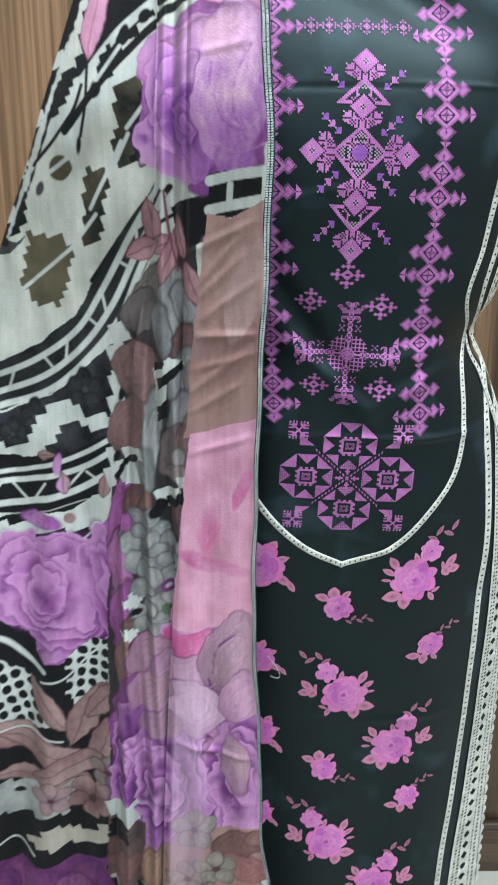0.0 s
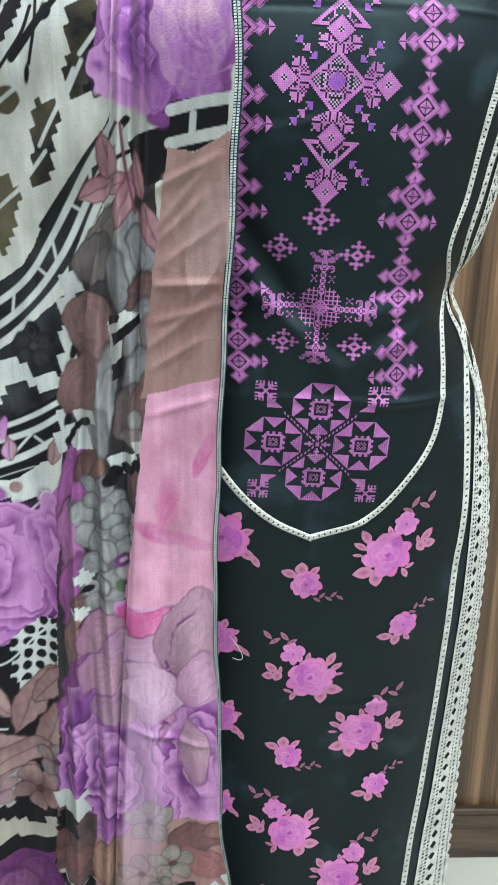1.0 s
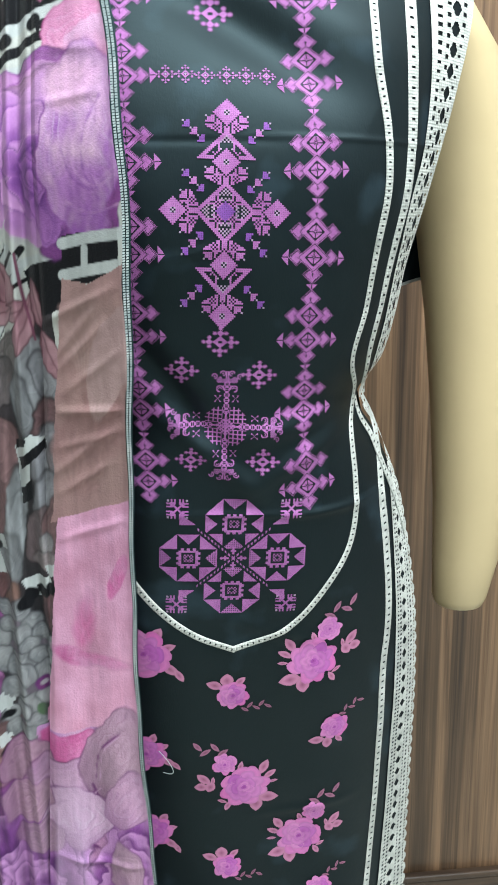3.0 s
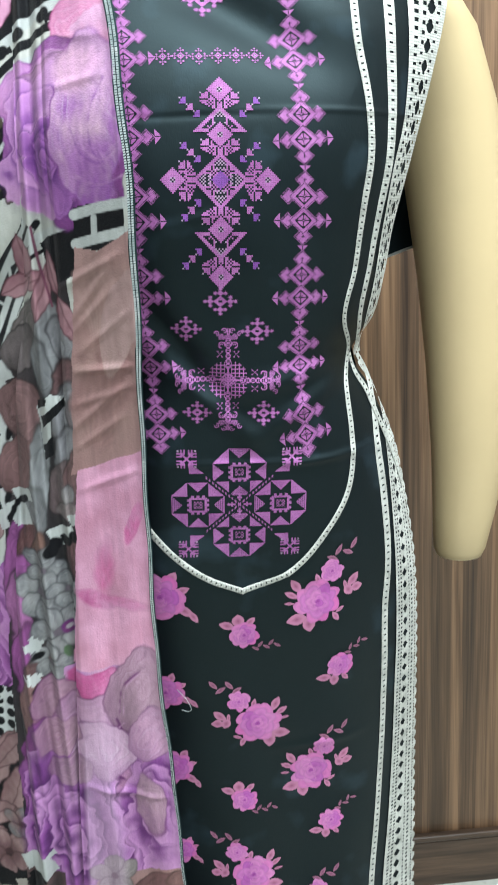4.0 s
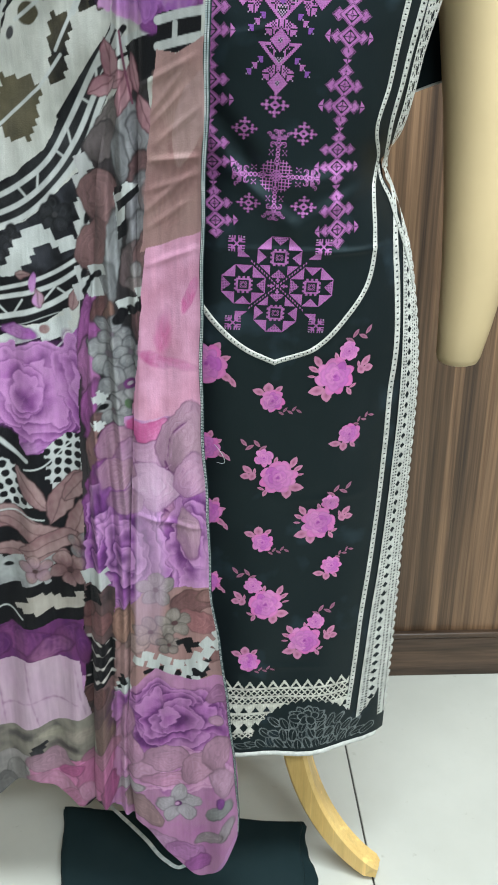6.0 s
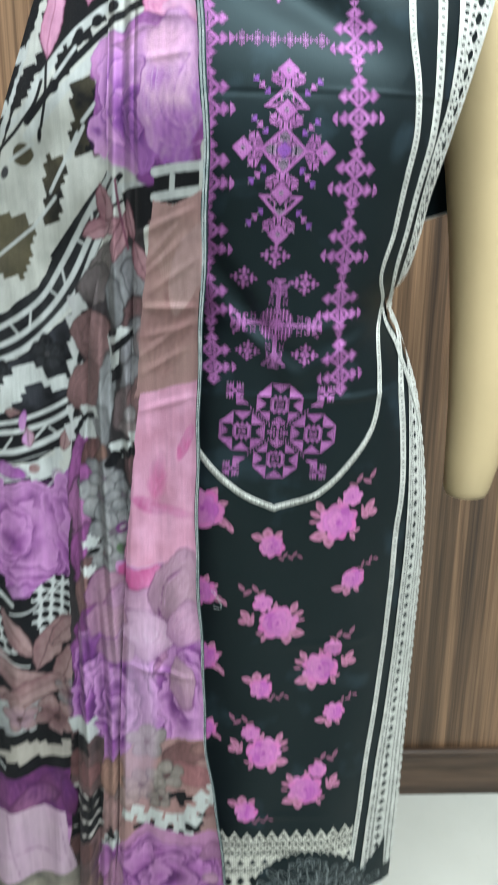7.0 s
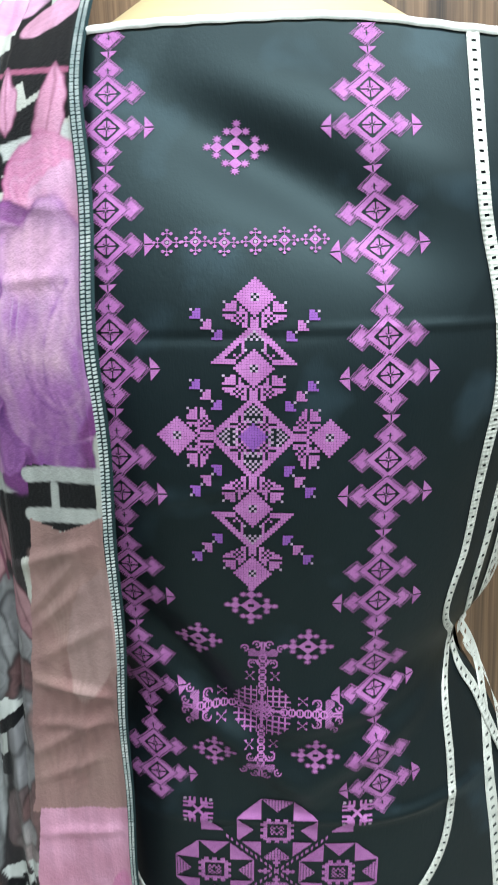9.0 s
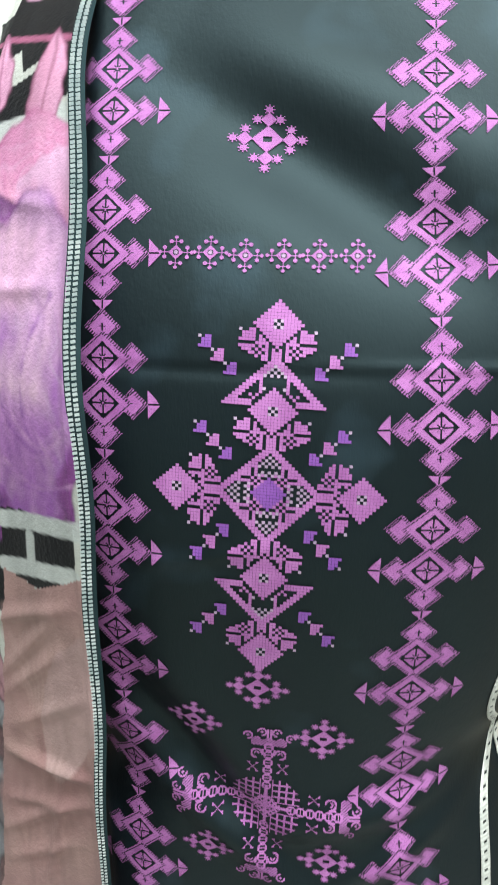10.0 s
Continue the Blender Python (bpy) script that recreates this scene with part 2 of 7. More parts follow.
def on_kurta(P, lift):
    """Points of the kurta's front, a little above the cloth."""
    P = np.asarray(P)
    return np.stack([P[..., 0], kurta_y(P[..., 0], P[..., 1]) - lift, P[..., 1]], -1)


def stitch_mesh(name, M, place, lift=0.0007, inset=0.03):
    """Cross-stitch cells: one small quad for each filled cell of M, laid on the cloth by place(u, v)."""
    i, j = np.nonzero(M)
    a = inset
    U = np.stack([j + a, j + 1 - a, j + 1 - a, j + a], -1) - M.shape[1] / 2
    V = np.stack([i + 1 - a, i + 1 - a, i + a, i + a], -1)
    P = on_kurta(np.stack(place(U, V), -1), lift)
    me = quads_mesh(name, P, np.arange(4 * len(i)).reshape(-1, 4))
    values = M[i, j]
    slots = sorted(set(values.tolist()))
    for s in slots:
        me.materials.append(THREAD[s])
    me.polygons.foreach_set("material_index", np.array([slots.index(v) for v in values], np.int32))
    return me


def motif(name, M, place, label=""):
    return part(name, stitch_mesh(name, M, place), None, kurta, label, smooth=False)


def centred(at, cell, rot=0.0, squash=1.0, rows=0, lean=0.0, below=1.0):
    """Places a motif of so many rows about a point, cells of a size, turned by degrees."""
    c, s = math.cos(radians(rot)), math.sin(radians(rot))

    def place(U, V):
        u, v = U * cell, (rows / 2 - V) * cell * squash
        v = np.where(v < 0, v * below, v)
        u = u + lean * v
        return at[0] + c * u - s * v, at[1] + s * u + c * v
    return place


def cells(rows, cols):
    """Row and column numbers of cell centres, the columns counted from the middle."""
    return np.meshgrid(np.arange(rows) + 0.5, np.arange(cols) - cols / 2 + 0.5, indexing="ij")


def chain_unit():
    """Two large framed diamonds with side lobes between two small ones, a bow above and arrow heads beside."""
    rows, cols = 160, 140
    I, J = cells(rows, cols)
    y, x = I * 4.875, J * 4.6
    M = np.zeros(I.shape, int)

    def frame_diamond(cx, cy, rx, ry, inner):
        """A diamond whose rim is a fine line on two sides and a row of teeth on the other two."""
        dx, dy = x - cx, y - cy
        r = np.abs(dx) / rx + np.abs(dy) / ry
        M[r < 1] = 1
        k = 95 / rx
        slant = dx * dy > 0
        for a in (0.90, 0.76) if inner else (0.84,):
            M[(np.abs(r - (1 - (1 - a) * k)) < 0.05 * k) & slant] = 0
        tooth = np.floor((np.abs(dx) - np.abs(dy) + 900) / 10.5) % 2 == 0
        M[(r > 1 - 0.30 * k) & (r < 1.01) & ~slant & tooth] = 0

    for cy in (295, 532):
        for s in (-1, 1):
            frame_diamond(s * 165, cy, 87, 84, True)
    for cy in (135, 690):
        frame_diamond(0, cy, 104, 95, True)
        M[((np.abs(x) < 2.5) & (np.abs(y - cy) < 19)) | ((np.abs(y - cy) < 2.5) & (np.abs(x) < 19))] = 0
    for cy in (295, 532):
        frame_diamond(0, cy, 166, 142, False)
    for cy in (295, 532):
        dx, dy = np.abs(x), np.abs(y - cy)
        r = dx / 92 + dy / 86
        M[r < 1] = 0
        M[(dx / 74 + dy / 68 < 1) & (dx < 58) & (dy < 54)] = 1
        M[(r < 0.9) & ((dx < 4.6) | (dy < 4.9))] = 0
        M[(np.abs(dx - dy) < 4) & (dx + dy > 12) & (dx + dy < 40)] = 0
        M[(dx < 5) & (dy < 5)] = 1
    M[(y < 52) & (np.abs(x) < 58 * (1 - y / 56)) & (np.abs(x) > 4)] = 1
    side = np.abs(x)
    M[(side > 247) & (side < 314) & (np.abs(y - 532) < 72 * (314 - side) / 67 + 4) & (np.abs(y - 532) > 5)] = 1
    return M


CHAIN = chain_unit()


def chain(name, joints, wide):
    for (x0, z0), (x1, z1) in zip(joints, joints[1:]):
        h = math.hypot(x1 - x0, z1 - z0)
        ax, az = (x1 - x0) / h, (z1 - z0) / h
        cell = h / 160

        def place(U, V):
            return x0 + ax * V * cell - az * U * wide * 0.634, z0 + az * V * cell + ax * U * wide * 0.634
        motif(name, CHAIN, place)


chain("diamond_chain", [(0.1500, 1.4710), (0.1490, 1.4110), (0.1530, 1.3540), (0.1550, 1.2920), (0.1520, 1.2300), (0.1490, 1.1670), (0.1490, 1.1100), (0.1550, 1.0420)], 0.00058)
chain("diamond_chain", [(0.0170, 1.4750), (0.0170, 1.4160), (0.0180, 1.3590), (0.0190, 1.2990), (0.0180, 1.2340), (0.0170, 1.1740), (0.0200, 1.1130), (0.0230, 1.0540)], 0.00056)
for x, z in ((0.1500, 1.4710), (0.0170, 1.4750)):
    motif("diamond_chain", CHAIN[127:160], centred((x, z + 0.0064), 0.000385, 0, 1, 33))


def tile_diamond(M, i, j):
    """A stepped diamond with a small checked eye."""
    d = np.abs(i) + np.abs(j)
    M[d < 8.2] = 0
    M[d < 7.2] = 1
    a, b = np.abs(i).round(), np.abs(j).round()
    M[((a == 1) & (b == 0)) | ((a == 0) & (b == 1))] = 0
    M[((a == 1) & (b == 1)) | ((a == 0) & (b == 0))] = 3


def block(M, r, j):
    """Striped shoulders with a heart in each outer corner; r runs outwards along the arm."""
    a = np.abs(j)
    inside = (r > -0.5) & (r < 9.5) & (a < 11.5)
    M[inside & ~((r < 3.5) & (a > 4.5 + r * 2)) & ~((r < 2.5) & (a > 9.5))] = 1
    ra, aa = r.round(), a.round()
    for q, w in ((1, 5), (2, 4), (2, 6), (3, 5), (3, 7), (4, 4), (4, 6), (1, 7)):
        M[(ra == q) & (aa == w)] = 0
    M[inside & (aa == 2) & (ra < 5)] = 0
    M[inside & (aa == 6) & (ra > 5)] = 0
    M[inside & (aa > 6) & (ra == 5)] = 0
    M[((ra == 7) & (np.abs(aa - 3) < 1.5)) | ((np.abs(ra - 7) < 1.5) & (aa == 3))] = 0
    M[((ra == 9) & ((aa == 9) | (aa == 10))) | ((aa == 11) & ((ra == 8) | (ra == 7)))] = 0
    M[(ra == 9) & (aa == 11)] = 3
    M[(ra == 2) & (aa == 9)] = 0


def lozenge(M, i, j):
    """A framed diamond in four compartments round a violet heart."""
    p, q = np.abs(i).round(), np.abs(j).round()
    d = p + q
    inside = d < 16.6
    M[inside] = 0
    ch = (p + q) % 2 == 0
    for a, b in ((p, q), (q, p)):
        M[(a > 8.5) & (b < 3.5) & (d < 13) & ch] = 3
        M[((a == 6) & ((b == 1) | (b == 3))) | ((a == 7) & ((b == 0) | (b == 2)))] = 3
        M[(b == 4) & (a > 5) & inside] = 1
        M[(b == 6) & (a == 7)] = 1
    M[(p < 6.5) & (q < 6.5) & (np.minimum(p, q) > 1.5) & ch] = 1
    M[(d > 13.6) & inside] = 1
    M[d < 5.6] = 2


def gable(M, h, j):
    """Half a framed diamond standing on a bar."""
    q, p = np.abs(j).round(), h.round()
    d = p + q
    inside = (p >= 0) & (d < 15.6)
    M[inside] = 0
    ch = (p + q) % 2 == 0
    M[inside & (p > 8.5) & (q < 3.5) & (d < 13) & ch] = 3
    M[((p == 5) & ((q == 1) | (q == 3))) | ((p == 4) & ((q == 0) | (q == 2)))] = 3
    M[inside & (q == 4) & (p > 3)] = 1
    M[inside & (q > 1.5) & (q < 7) & (p < 4) & ch] = 1
    M[inside & (q == 0) & (p < 3)] = 1
    M[inside & (q > 6) & (p < 1.5)] = 1
    M[inside & (q == 7) & (p == 3)] = 1
    M[inside & (d > 12.6)] = 1


def heart(M, i, j, s, value):
    """A four-cell heart with a pale bead at its outer corner; i and j grow outwards."""
    a, b = i.round(), (j * s).round()
    inside = (np.abs(a - 0.5) < 2) & (np.abs(b - 0.5) < 2)
    M[inside] = value
    M[((a == 2) & (b > -1) & (b < 2)) | ((b == 2) & (a > -1) & (a < 2))] = 0
    M[((a == 2) & (b == -1)) | ((b == 2) & (a == -1)) | ((a == 2) & (b == 0))] = value
    M[(a == 2) & (b == 2)] = 3


def medallion():
    I, J = cells(123, 71)
    i = I - 61.5
    M = np.zeros(I.shape, int)
    for s in (-1, 1):
        block(M, i * s - 15, J)
        block(M, J * s - 15, i)
        block(M, i * s - 43, J)
    for s in (-1, 1):
        gable(M, i * s - 29, J)
    lozenge(M, i, J)
    for s in (-1, 1):
        tile_diamond(M, i - s * 27, J)
        tile_diamond(M, i, J - s * 28)
        tile_diamond(M, i - s * 54.0, J)
        for k, v in ((0, 2), (1, 1), (2, 2)):
            for side in (-1, 1):
                for out in (47, 20):
                    heart(M, i * s - (out - 4 * k), J - side * (21 - 4 * k), side, v)
    return M


motif("cross_stitch_medallion", medallion(), centred((0.0870, 1.2840), 0.00134, -2.6, 0.93, 123, 0.0, 1.13), "pink and violet cross-stitch medallion")


def star_motif(n=63):
    """A hollow diamond with a small diamond at each tip, each of these with three asterisks."""
    I, J = cells(n, n)
    i, j = I - n / 2, J
    M = np.zeros(I.shape, int)
    for s in (-1, 1):
        for a, b in ((i * s, j), (j * s, i)):
            M[np.abs(a - 18) + np.abs(b) < 6.4] = 1
            for ca, cb in ((27, 0), (18, 9), (18, -9)):
                u, v = np.abs(a - ca), np.abs(b - cb)
                M[(u + v < 3.4) | ((np.minimum(u, v) < 0.6) & (np.maximum(u, v) < 4.6)) | ((np.abs(u - v) < 0.6) & (u < 3.6))] = 1
    M[np.abs(i) + np.abs(j) < 12.5] = 1
    M[(np.abs(i) < 2.6) & (np.abs(j) < 3.6)] = 0
    return M


STAR = star_motif()
for at, cell in (((0.0820, 1.4230), 0.00112), ((0.0820, 1.1880), 0.00098), ((0.0520, 1.1660), 0.00092), ((0.1120, 1.1610), 0.00096),
                 ((0.0570, 1.0920), 0.00088), ((0.1150, 1.0880), 0.00096)):
    motif("star_motif", STAR, centred(at, cell * 0.475, -3, 0.82, 63))


def row_star(n=45):
    """A small diamond with four trefoil arms."""
    I, J = cells(n, n)
    i, j = I - n / 2, J
    M = np.zeros(I.shape, int)
    M[np.abs(i) + np.abs(j) < 9.5] = 1
    M[np.hypot(i, j) < 2.4] = 3
    M[np.abs(np.hypot(i, j) - 3.4) < 0.6] = 0
    for a, b in ((np.abs(i), np.abs(j)), (np.abs(j), np.abs(i))):
        M[(a > 8) & (a < 20) & (b < 0.9)] = 1
        M[(np.abs(a - 14) < 0.9) & (b < 6)] = 1
        for ca, cb in ((19.5, 0), (14, 6)):
            M[np.hypot(a - ca, b - cb) < 2.3] = 1
    return M


ROW = row_star()
for at in ((0.0480, 1.3780), (0.0620, 1.3780), (0.0760, 1.3770), (0.0910, 1.3770), (0.1050, 1.3770), (0.1200, 1.3770)):
    motif("border_star", ROW, centred(at, 0.00033, -1, 0.9, 45))


def lattice_cross():
    """Four interlaced blocks round a diagonal lattice, with beaded arms that end in hatched fans and curls."""
    n = 185
    I, J = cells(n, n)
    i, j = I - n / 2, J
    M = np.zeros(I.shape, int)
    a, b = np.abs(i), np.abs(j)
    box = (a > 5) & (b > 5) & (a < 33) & (b < 33) & (a + b < 50) & (a + b > 14)
    M[box & ((np.floor(a - 5) % 7 < 2) | (np.floor(b - 5) % 7 < 2))] = 1
    core = a + b < 17
    M[core & ((np.floor(i + j + 200) % 6 < 2.4) | (np.floor(i - j + 200) % 6 < 2.4))] = 1
    M[((a < 1.2) | (b < 1.2)) & (np.maximum(a, b) < 26)] = 1
    for p, q in ((a, b), (b, a)):
        for c in range(25, 72, 9):
            r = np.hypot((p - c), q)
            M[(r < 4.7) & (r > 2.9)] = 1
            M[(r < 3.4) & (np.abs(p - c) < 0.8)] = 1
        for c in (46,):
            u, v = np.abs(p - c), np.abs(q - 14)
            M[(np.abs(u - v) < 0.6) & (u < 5.2)] = 1
            M[(np.abs(u - 4.6) < 0.6) & (np.abs(v - 3.4) < 1.3)] = 1
        r = np.hypot(p - 62, q - 11)
        M[(np.abs(r - 5) < 0.9) & ~((p < 62) & (q < 11))] = 1
        M[(np.abs(r - 2) < 0.8) & (p > 61)] = 1
        M[(np.abs(q - 5.5) < 0.9) & (p > 60) & (p < 68)] = 1
        fan = (p > 71) & (p < 80 + 2 * np.cos(q * 0.55)) & (q < 17 - 0.25 * np.abs(p - 76))
        M[fan & (np.floor(i + j + 200) % 3 < 2)] = 1
        M[(np.abs(q - 1.6) < 0.8) & (p > 79) & (p < 91)] = 1
        for cp, cq in ((87, 7), (82, 20)):
            r = np.hypot(p - cp, q - cq)
            M[(np.abs(r - 4) < 0.9) & ~((p < cp) & (q > cq))] = 1
            M[(r < 1.4)] = 1
    return M


motif("lattice_cross", lattice_cross(), centred((0.0852, 1.1195), 0.00050, -3, 1.0, 185), "fine pink lattice cross with curled ends")


def octagon(M, i, j, upright):
    """A pieced octagon: corner wedges and side points round a dark star with a toothed square in it."""
    a, b = np.abs(i) / 49.5, np.abs(j) / 53.5
    m, n = np.maximum(a, b), np.minimum(a, b)
    inside = (m < 1) & (a + b < 1.40)
    M[inside] = 0
    M[inside & (n > 0.385)] = 1
    point = inside & (n < (m - 0.58) * 0.95) & (n < 0.36)
    M[point] = 1
    radial = point & ((a > b) if upright else (b > a))
    M[radial & (np.floor(i / 2 + 200) % 2 == 0) & (np.floor(j / 2 + 200) % 2 == 0)] = 0
    M[(m > 0.25) & (m < 0.33)] = 1
    M[(m >= 0.33) & (m < 0.42) & (n < 0.33) & (np.floor(n * 9.5 + 0.5) % 2 == 0)] = 1
    M[(m < 0.16) & (np.floor(i / 3 + 200.5) % 2 == np.floor(j / 3 + 200.5) % 2)] = 1
    M[(m < 0.05)] = 0
    M[inside & ((m > 0.97) | (a + b > 1.365))] = 1


def octagon_medallion():
    rows, cols = 250, 280
    I, J = cells(rows, cols)
    i, j = I - rows / 2, J
    M = np.zeros(I.shape, int)
    for s in (-1, 1):
        octagon(M, i - s * 69.5, j, True)
        octagon(M, i, j - s * 83, False)
    d1 = np.abs(np.abs(i) * 1.12 - np.abs(j))
    M[(d1 < 9.0) & (np.abs(j) < 68)] = 0
    M[(d1 < 2.6) & (np.abs(j) < 70) & (np.floor(np.abs(j) / 3.2) % 2 == 0)] = 1
    for a, b in ((np.abs(i), np.abs(j)), (np.abs(j), np.abs(i))):
        M[(a > 8) & (a < 22) & (b < 1.6)] = 1
        M[(np.abs(a - 15) < 1.6) & (b < 5)] = 1
        M[np.abs(a - 22) + b < 4] = 1
    for s in (-1, 1):
        for t in (-1, 1):
            u, v = i * s, j * t
            M[(u > 68) & (v < 100) & (v > 70) & (u < 68 + (v - 70) * 0.78)] = 1
            u, v = u - 99, v - 104
            a, b = np.abs(u), np.abs(v)
            flake = (a < 19) & (b < 20)
            M[flake & (np.abs(a - b) < 3) & (a < 12)] = 1
            M[flake & (a > 3) & (b > 3) & (a < 13) & (b < 13) & (a + b > 12)] = 1
            M[flake & (a > 10) & (b < 12) & (np.floor(b / 3) % 2 == 1)] = 1
            M[flake & (b > 10) & (a < 12) & (np.floor(a / 3) % 2 == 1)] = 1
            M[flake & (np.abs(a - 16) < 1.8) & (np.abs(b - 17) < 1.8)] = 3
    return M


motif("octagon_medallion", octagon_medallion(), centred((0.0900, 1.0020), 0.000455, -2.5, 1.0, 250), "pieced pink octagon medallion")

# ---- printed roses ----
ROSE_RNG = random.Random(7)


def petal_patch(verts, faces, cols, at, rx, rz, rot, inner, outer, lift, lobes=0.0, n=16, rings=4, point=0.0):
    """A petal or leaf as a small disc of rings, coloured from its heart to its rim."""
    c, s = math.cos(radians(rot)), math.sin(radians(rot))
    base = len(verts)
    for k in range(rings + 1):
        f = k / rings
        for a in range(n):
            th = 2 * math.pi * a / n
            w = 1 + lobes * math.sin(3 * th + rot) * f
            u, v = rx * f * w * math.cos(th), rz * f * w * math.sin(th) * abs(math.sin(th)) ** point
            verts.append((at[0] + c * u - s * v, at[1] + s * u + c * v, lift))
            rim = 0.74 if k == rings else 1.0
            cols.append([(inner[q] * (1 - f) + outer[q] * f) * rim for q in range(3)])
    for k in range(rings):
        for a in range(n):
            b = (a + 1) % n
            faces.append((base + k * n + a, base + (k + 1) * n + a, base + (k + 1) * n + b, base + k * n + b))


PINK, DEEP, PALE, VIOLET = srgb(214, 100, 176), srgb(136, 46, 124), srgb(232, 140, 196), srgb(182, 84, 180)
LEAF, LEAF_IN = srgb(206, 136, 170), srgb(146, 78, 114)


def rose_cluster(at, r, facing=1, turn=0.0, kind="large"):
    """A rose of overlapping petals with leaves, a bud and a twig, printed on the cloth."""
    V, F, C, leaves = [], [], [], []
    g = ROSE_RNG

    def rel(u, v):
        c, s = math.cos(radians(turn)), math.sin(radians(turn))
        return at[0] + r * (c * u * facing - s * v), at[1] + r * (s * u * facing + c * v)

    def leaf(u, v, ln, wd, rot, fade=1.0):
        L = [], [], []
        petal_patch(*L, rel(u, v), r * ln * 1.15, r * wd * 1.1, (rot if facing > 0 else 180 - rot) + turn, [c * fade for c in LEAF_IN], [c * fade for c in LEAF], 0.0006, 0.03, 16, 3, 0.9)
        leaves.append(("leaf", L))

    def bloom(u, v, q, tone):
        x0, z0 = rel(u, v)
        q = q * r
        for ring, (count, rad, size) in enumerate(((8, 0.66, 0.44), (7, 0.46, 0.40), (5, 0.26, 0.32), (3, 0.10, 0.22))):
            off = g.random() * 360
            for k in range(count):
                a = radians(off + 360 * k / count + g.uniform(-12, 12))
                mixv = g.random() * 0.5 + (0.35 if math.cos(a) * facing > 0 and tone else 0)
                col = [PALE[i] * (1 - mixv) + (VIOLET[i] if ring > 0 else PINK[i]) * mixv for i in range(3)]
                dark = [DEEP[i] * 0.5 + col[i] * 0.5 for i in range(3)]
                L = [], [], []
                leaves.append(("petal", L))
                petal_patch(*L, (x0 + q * rad * math.cos(a), z0 + q * rad * math.sin(a)), q * size * g.uniform(0.85, 1.1),
                            q * size * g.uniform(0.75, 1.0), math.degrees(a) + g.uniform(-20, 20), dark, col, 0.0009 + 0.00012 * ring, 0.10, 14, 3)
        L = (V, F, C) if not V else ([], [], [])
        if L[0] is not V:
            leaves.append(("petal", L))
        petal_patch(*L, (x0, z0), q * 0.12, q * 0.10, 30, DEEP, VIOLET, 0.0016, 0.1, 10, 2)

    def twig(u, v, rot, n=4):
        a = radians(rot)
        for k in range(n):
            b = rot + (45 if k % 2 else -40)
            leaf(u + 0.36 * k * math.cos(a) + 0.20 * math.cos(radians(b)), v + 0.36 * k * math.sin(a) + 0.20 * math.sin(radians(b)), 0.25, 0.10, b, 0.6)

    if kind == "large":
        leaf(-0.95, 0.85, 0.34, 0.18, 120), leaf(-1.15, 0.42, 0.30, 0.13, 150), leaf(-1.25, 0.02, 0.20, 0.07, 175)
        leaf(-0.95, -0.80, 0.40, 0.26, 190), leaf(-0.42, -1.10, 0.34, 0.26, 280)
        leaf(1.40, 0.25, 0.26, 0.20, 300), leaf(1.62, 0.70, 0.34, 0.18, 50), leaf(1.78, 0.30, 0.26, 0.20, 10), leaf(1.25, 0.55, 0.20, 0.08, 100)
        leaf(0.80, -0.92, 0.24, 0.12, 300), leaf(1.00, -0.62, 0.20, 0.08, 30)
        leaf(0.02, 1.08, 0.24, 0.11, 110)
        twig(0.50, 2.05, 12), bloom(0, 0, 1.0, True), bloom(0.66, 1.36, 0.52, False)
    elif kind == "edge":
        leaf(0.95, 0.30, 0.30, 0.16, 20), leaf(1.00, -0.70, 0.40, 0.20, 320), leaf(1.35, -1.00, 0.32, 0.14, 300), leaf(0.55, 0.90, 0.30, 0.20, 60)
        bloom(0, 0, 1.05, True)
    elif kind == "small":
        leaf(-1.15, 0.55, 0.48, 0.28, 165), leaf(-0.45, 0.95, 0.45, 0.38, 100), leaf(0.35, 0.95, 0.38, 0.20, 50)
        twig(0.75, -1.05, 15, 5), bloom(0.05, -0.1, 0.95, True)
    else:
        leaf(-1.2, -0.55, 0.50, 0.28, 170), leaf(-0.5, -0.95, 0.42, 0.32, 260), leaf(0.3, -0.95, 0.34, 0.18, 300)
        twig(0.6, 1.05, 18, 5), bloom(0.1, 0.15, 0.95, True)
    def lay(name, V, F, C, parent):
        P = np.array(V)
        pts = np.stack([P[:, 0], kurta_y(P[:, 0], P[:, 1]) - P[:, 2], P[:, 1]], -1)
        return part(name, quads_mesh(name, pts, F, np.array(C)), ROSE_PRINT, parent)

    rose = lay("printed_rose", V, F, C, kurta)
    for name, L in leaves:
        lay(name, *L, rose)


R = 0.0226
rose_cluster((0.1620, 0.8910), R, 1, 0), rose_cluster((0.0880, 0.8620), R * 0.66, 1, -8, "small"), rose_cluster((0.1840, 0.8090), R * 0.64, 1, 8, "spray")
rose_cluster((0.0980, 0.7530), R, -1, 6), rose_cluster((0.1530, 0.6820), R * 0.98, 1, 0), rose_cluster((0.0800, 0.6570), R * 0.66, 1, -8, "small")
rose_cluster((0.1730, 0.6120), R * 0.62, 1, 8, "spray"), rose_cluster((0.0860, 0.5580), R * 0.98, -1, 4), rose_cluster((0.1420, 0.4950), R * 0.98, 1, 0)
rose_cluster((0.0640, 0.4650), R * 0.68, 1, -8, "small"), rose_cluster((0.0100, 0.9080), R, 1, 0, "edge"), rose_cluster((0.0070, 0.7960), R * 0.8, 1, 10, "edge")
rose_cluster((0.0080, 0.7000), R * 0.85, 1, -5, "edge"), rose_cluster((0.0110, 0.5910), R * 0.6, 1, 0, "edge")


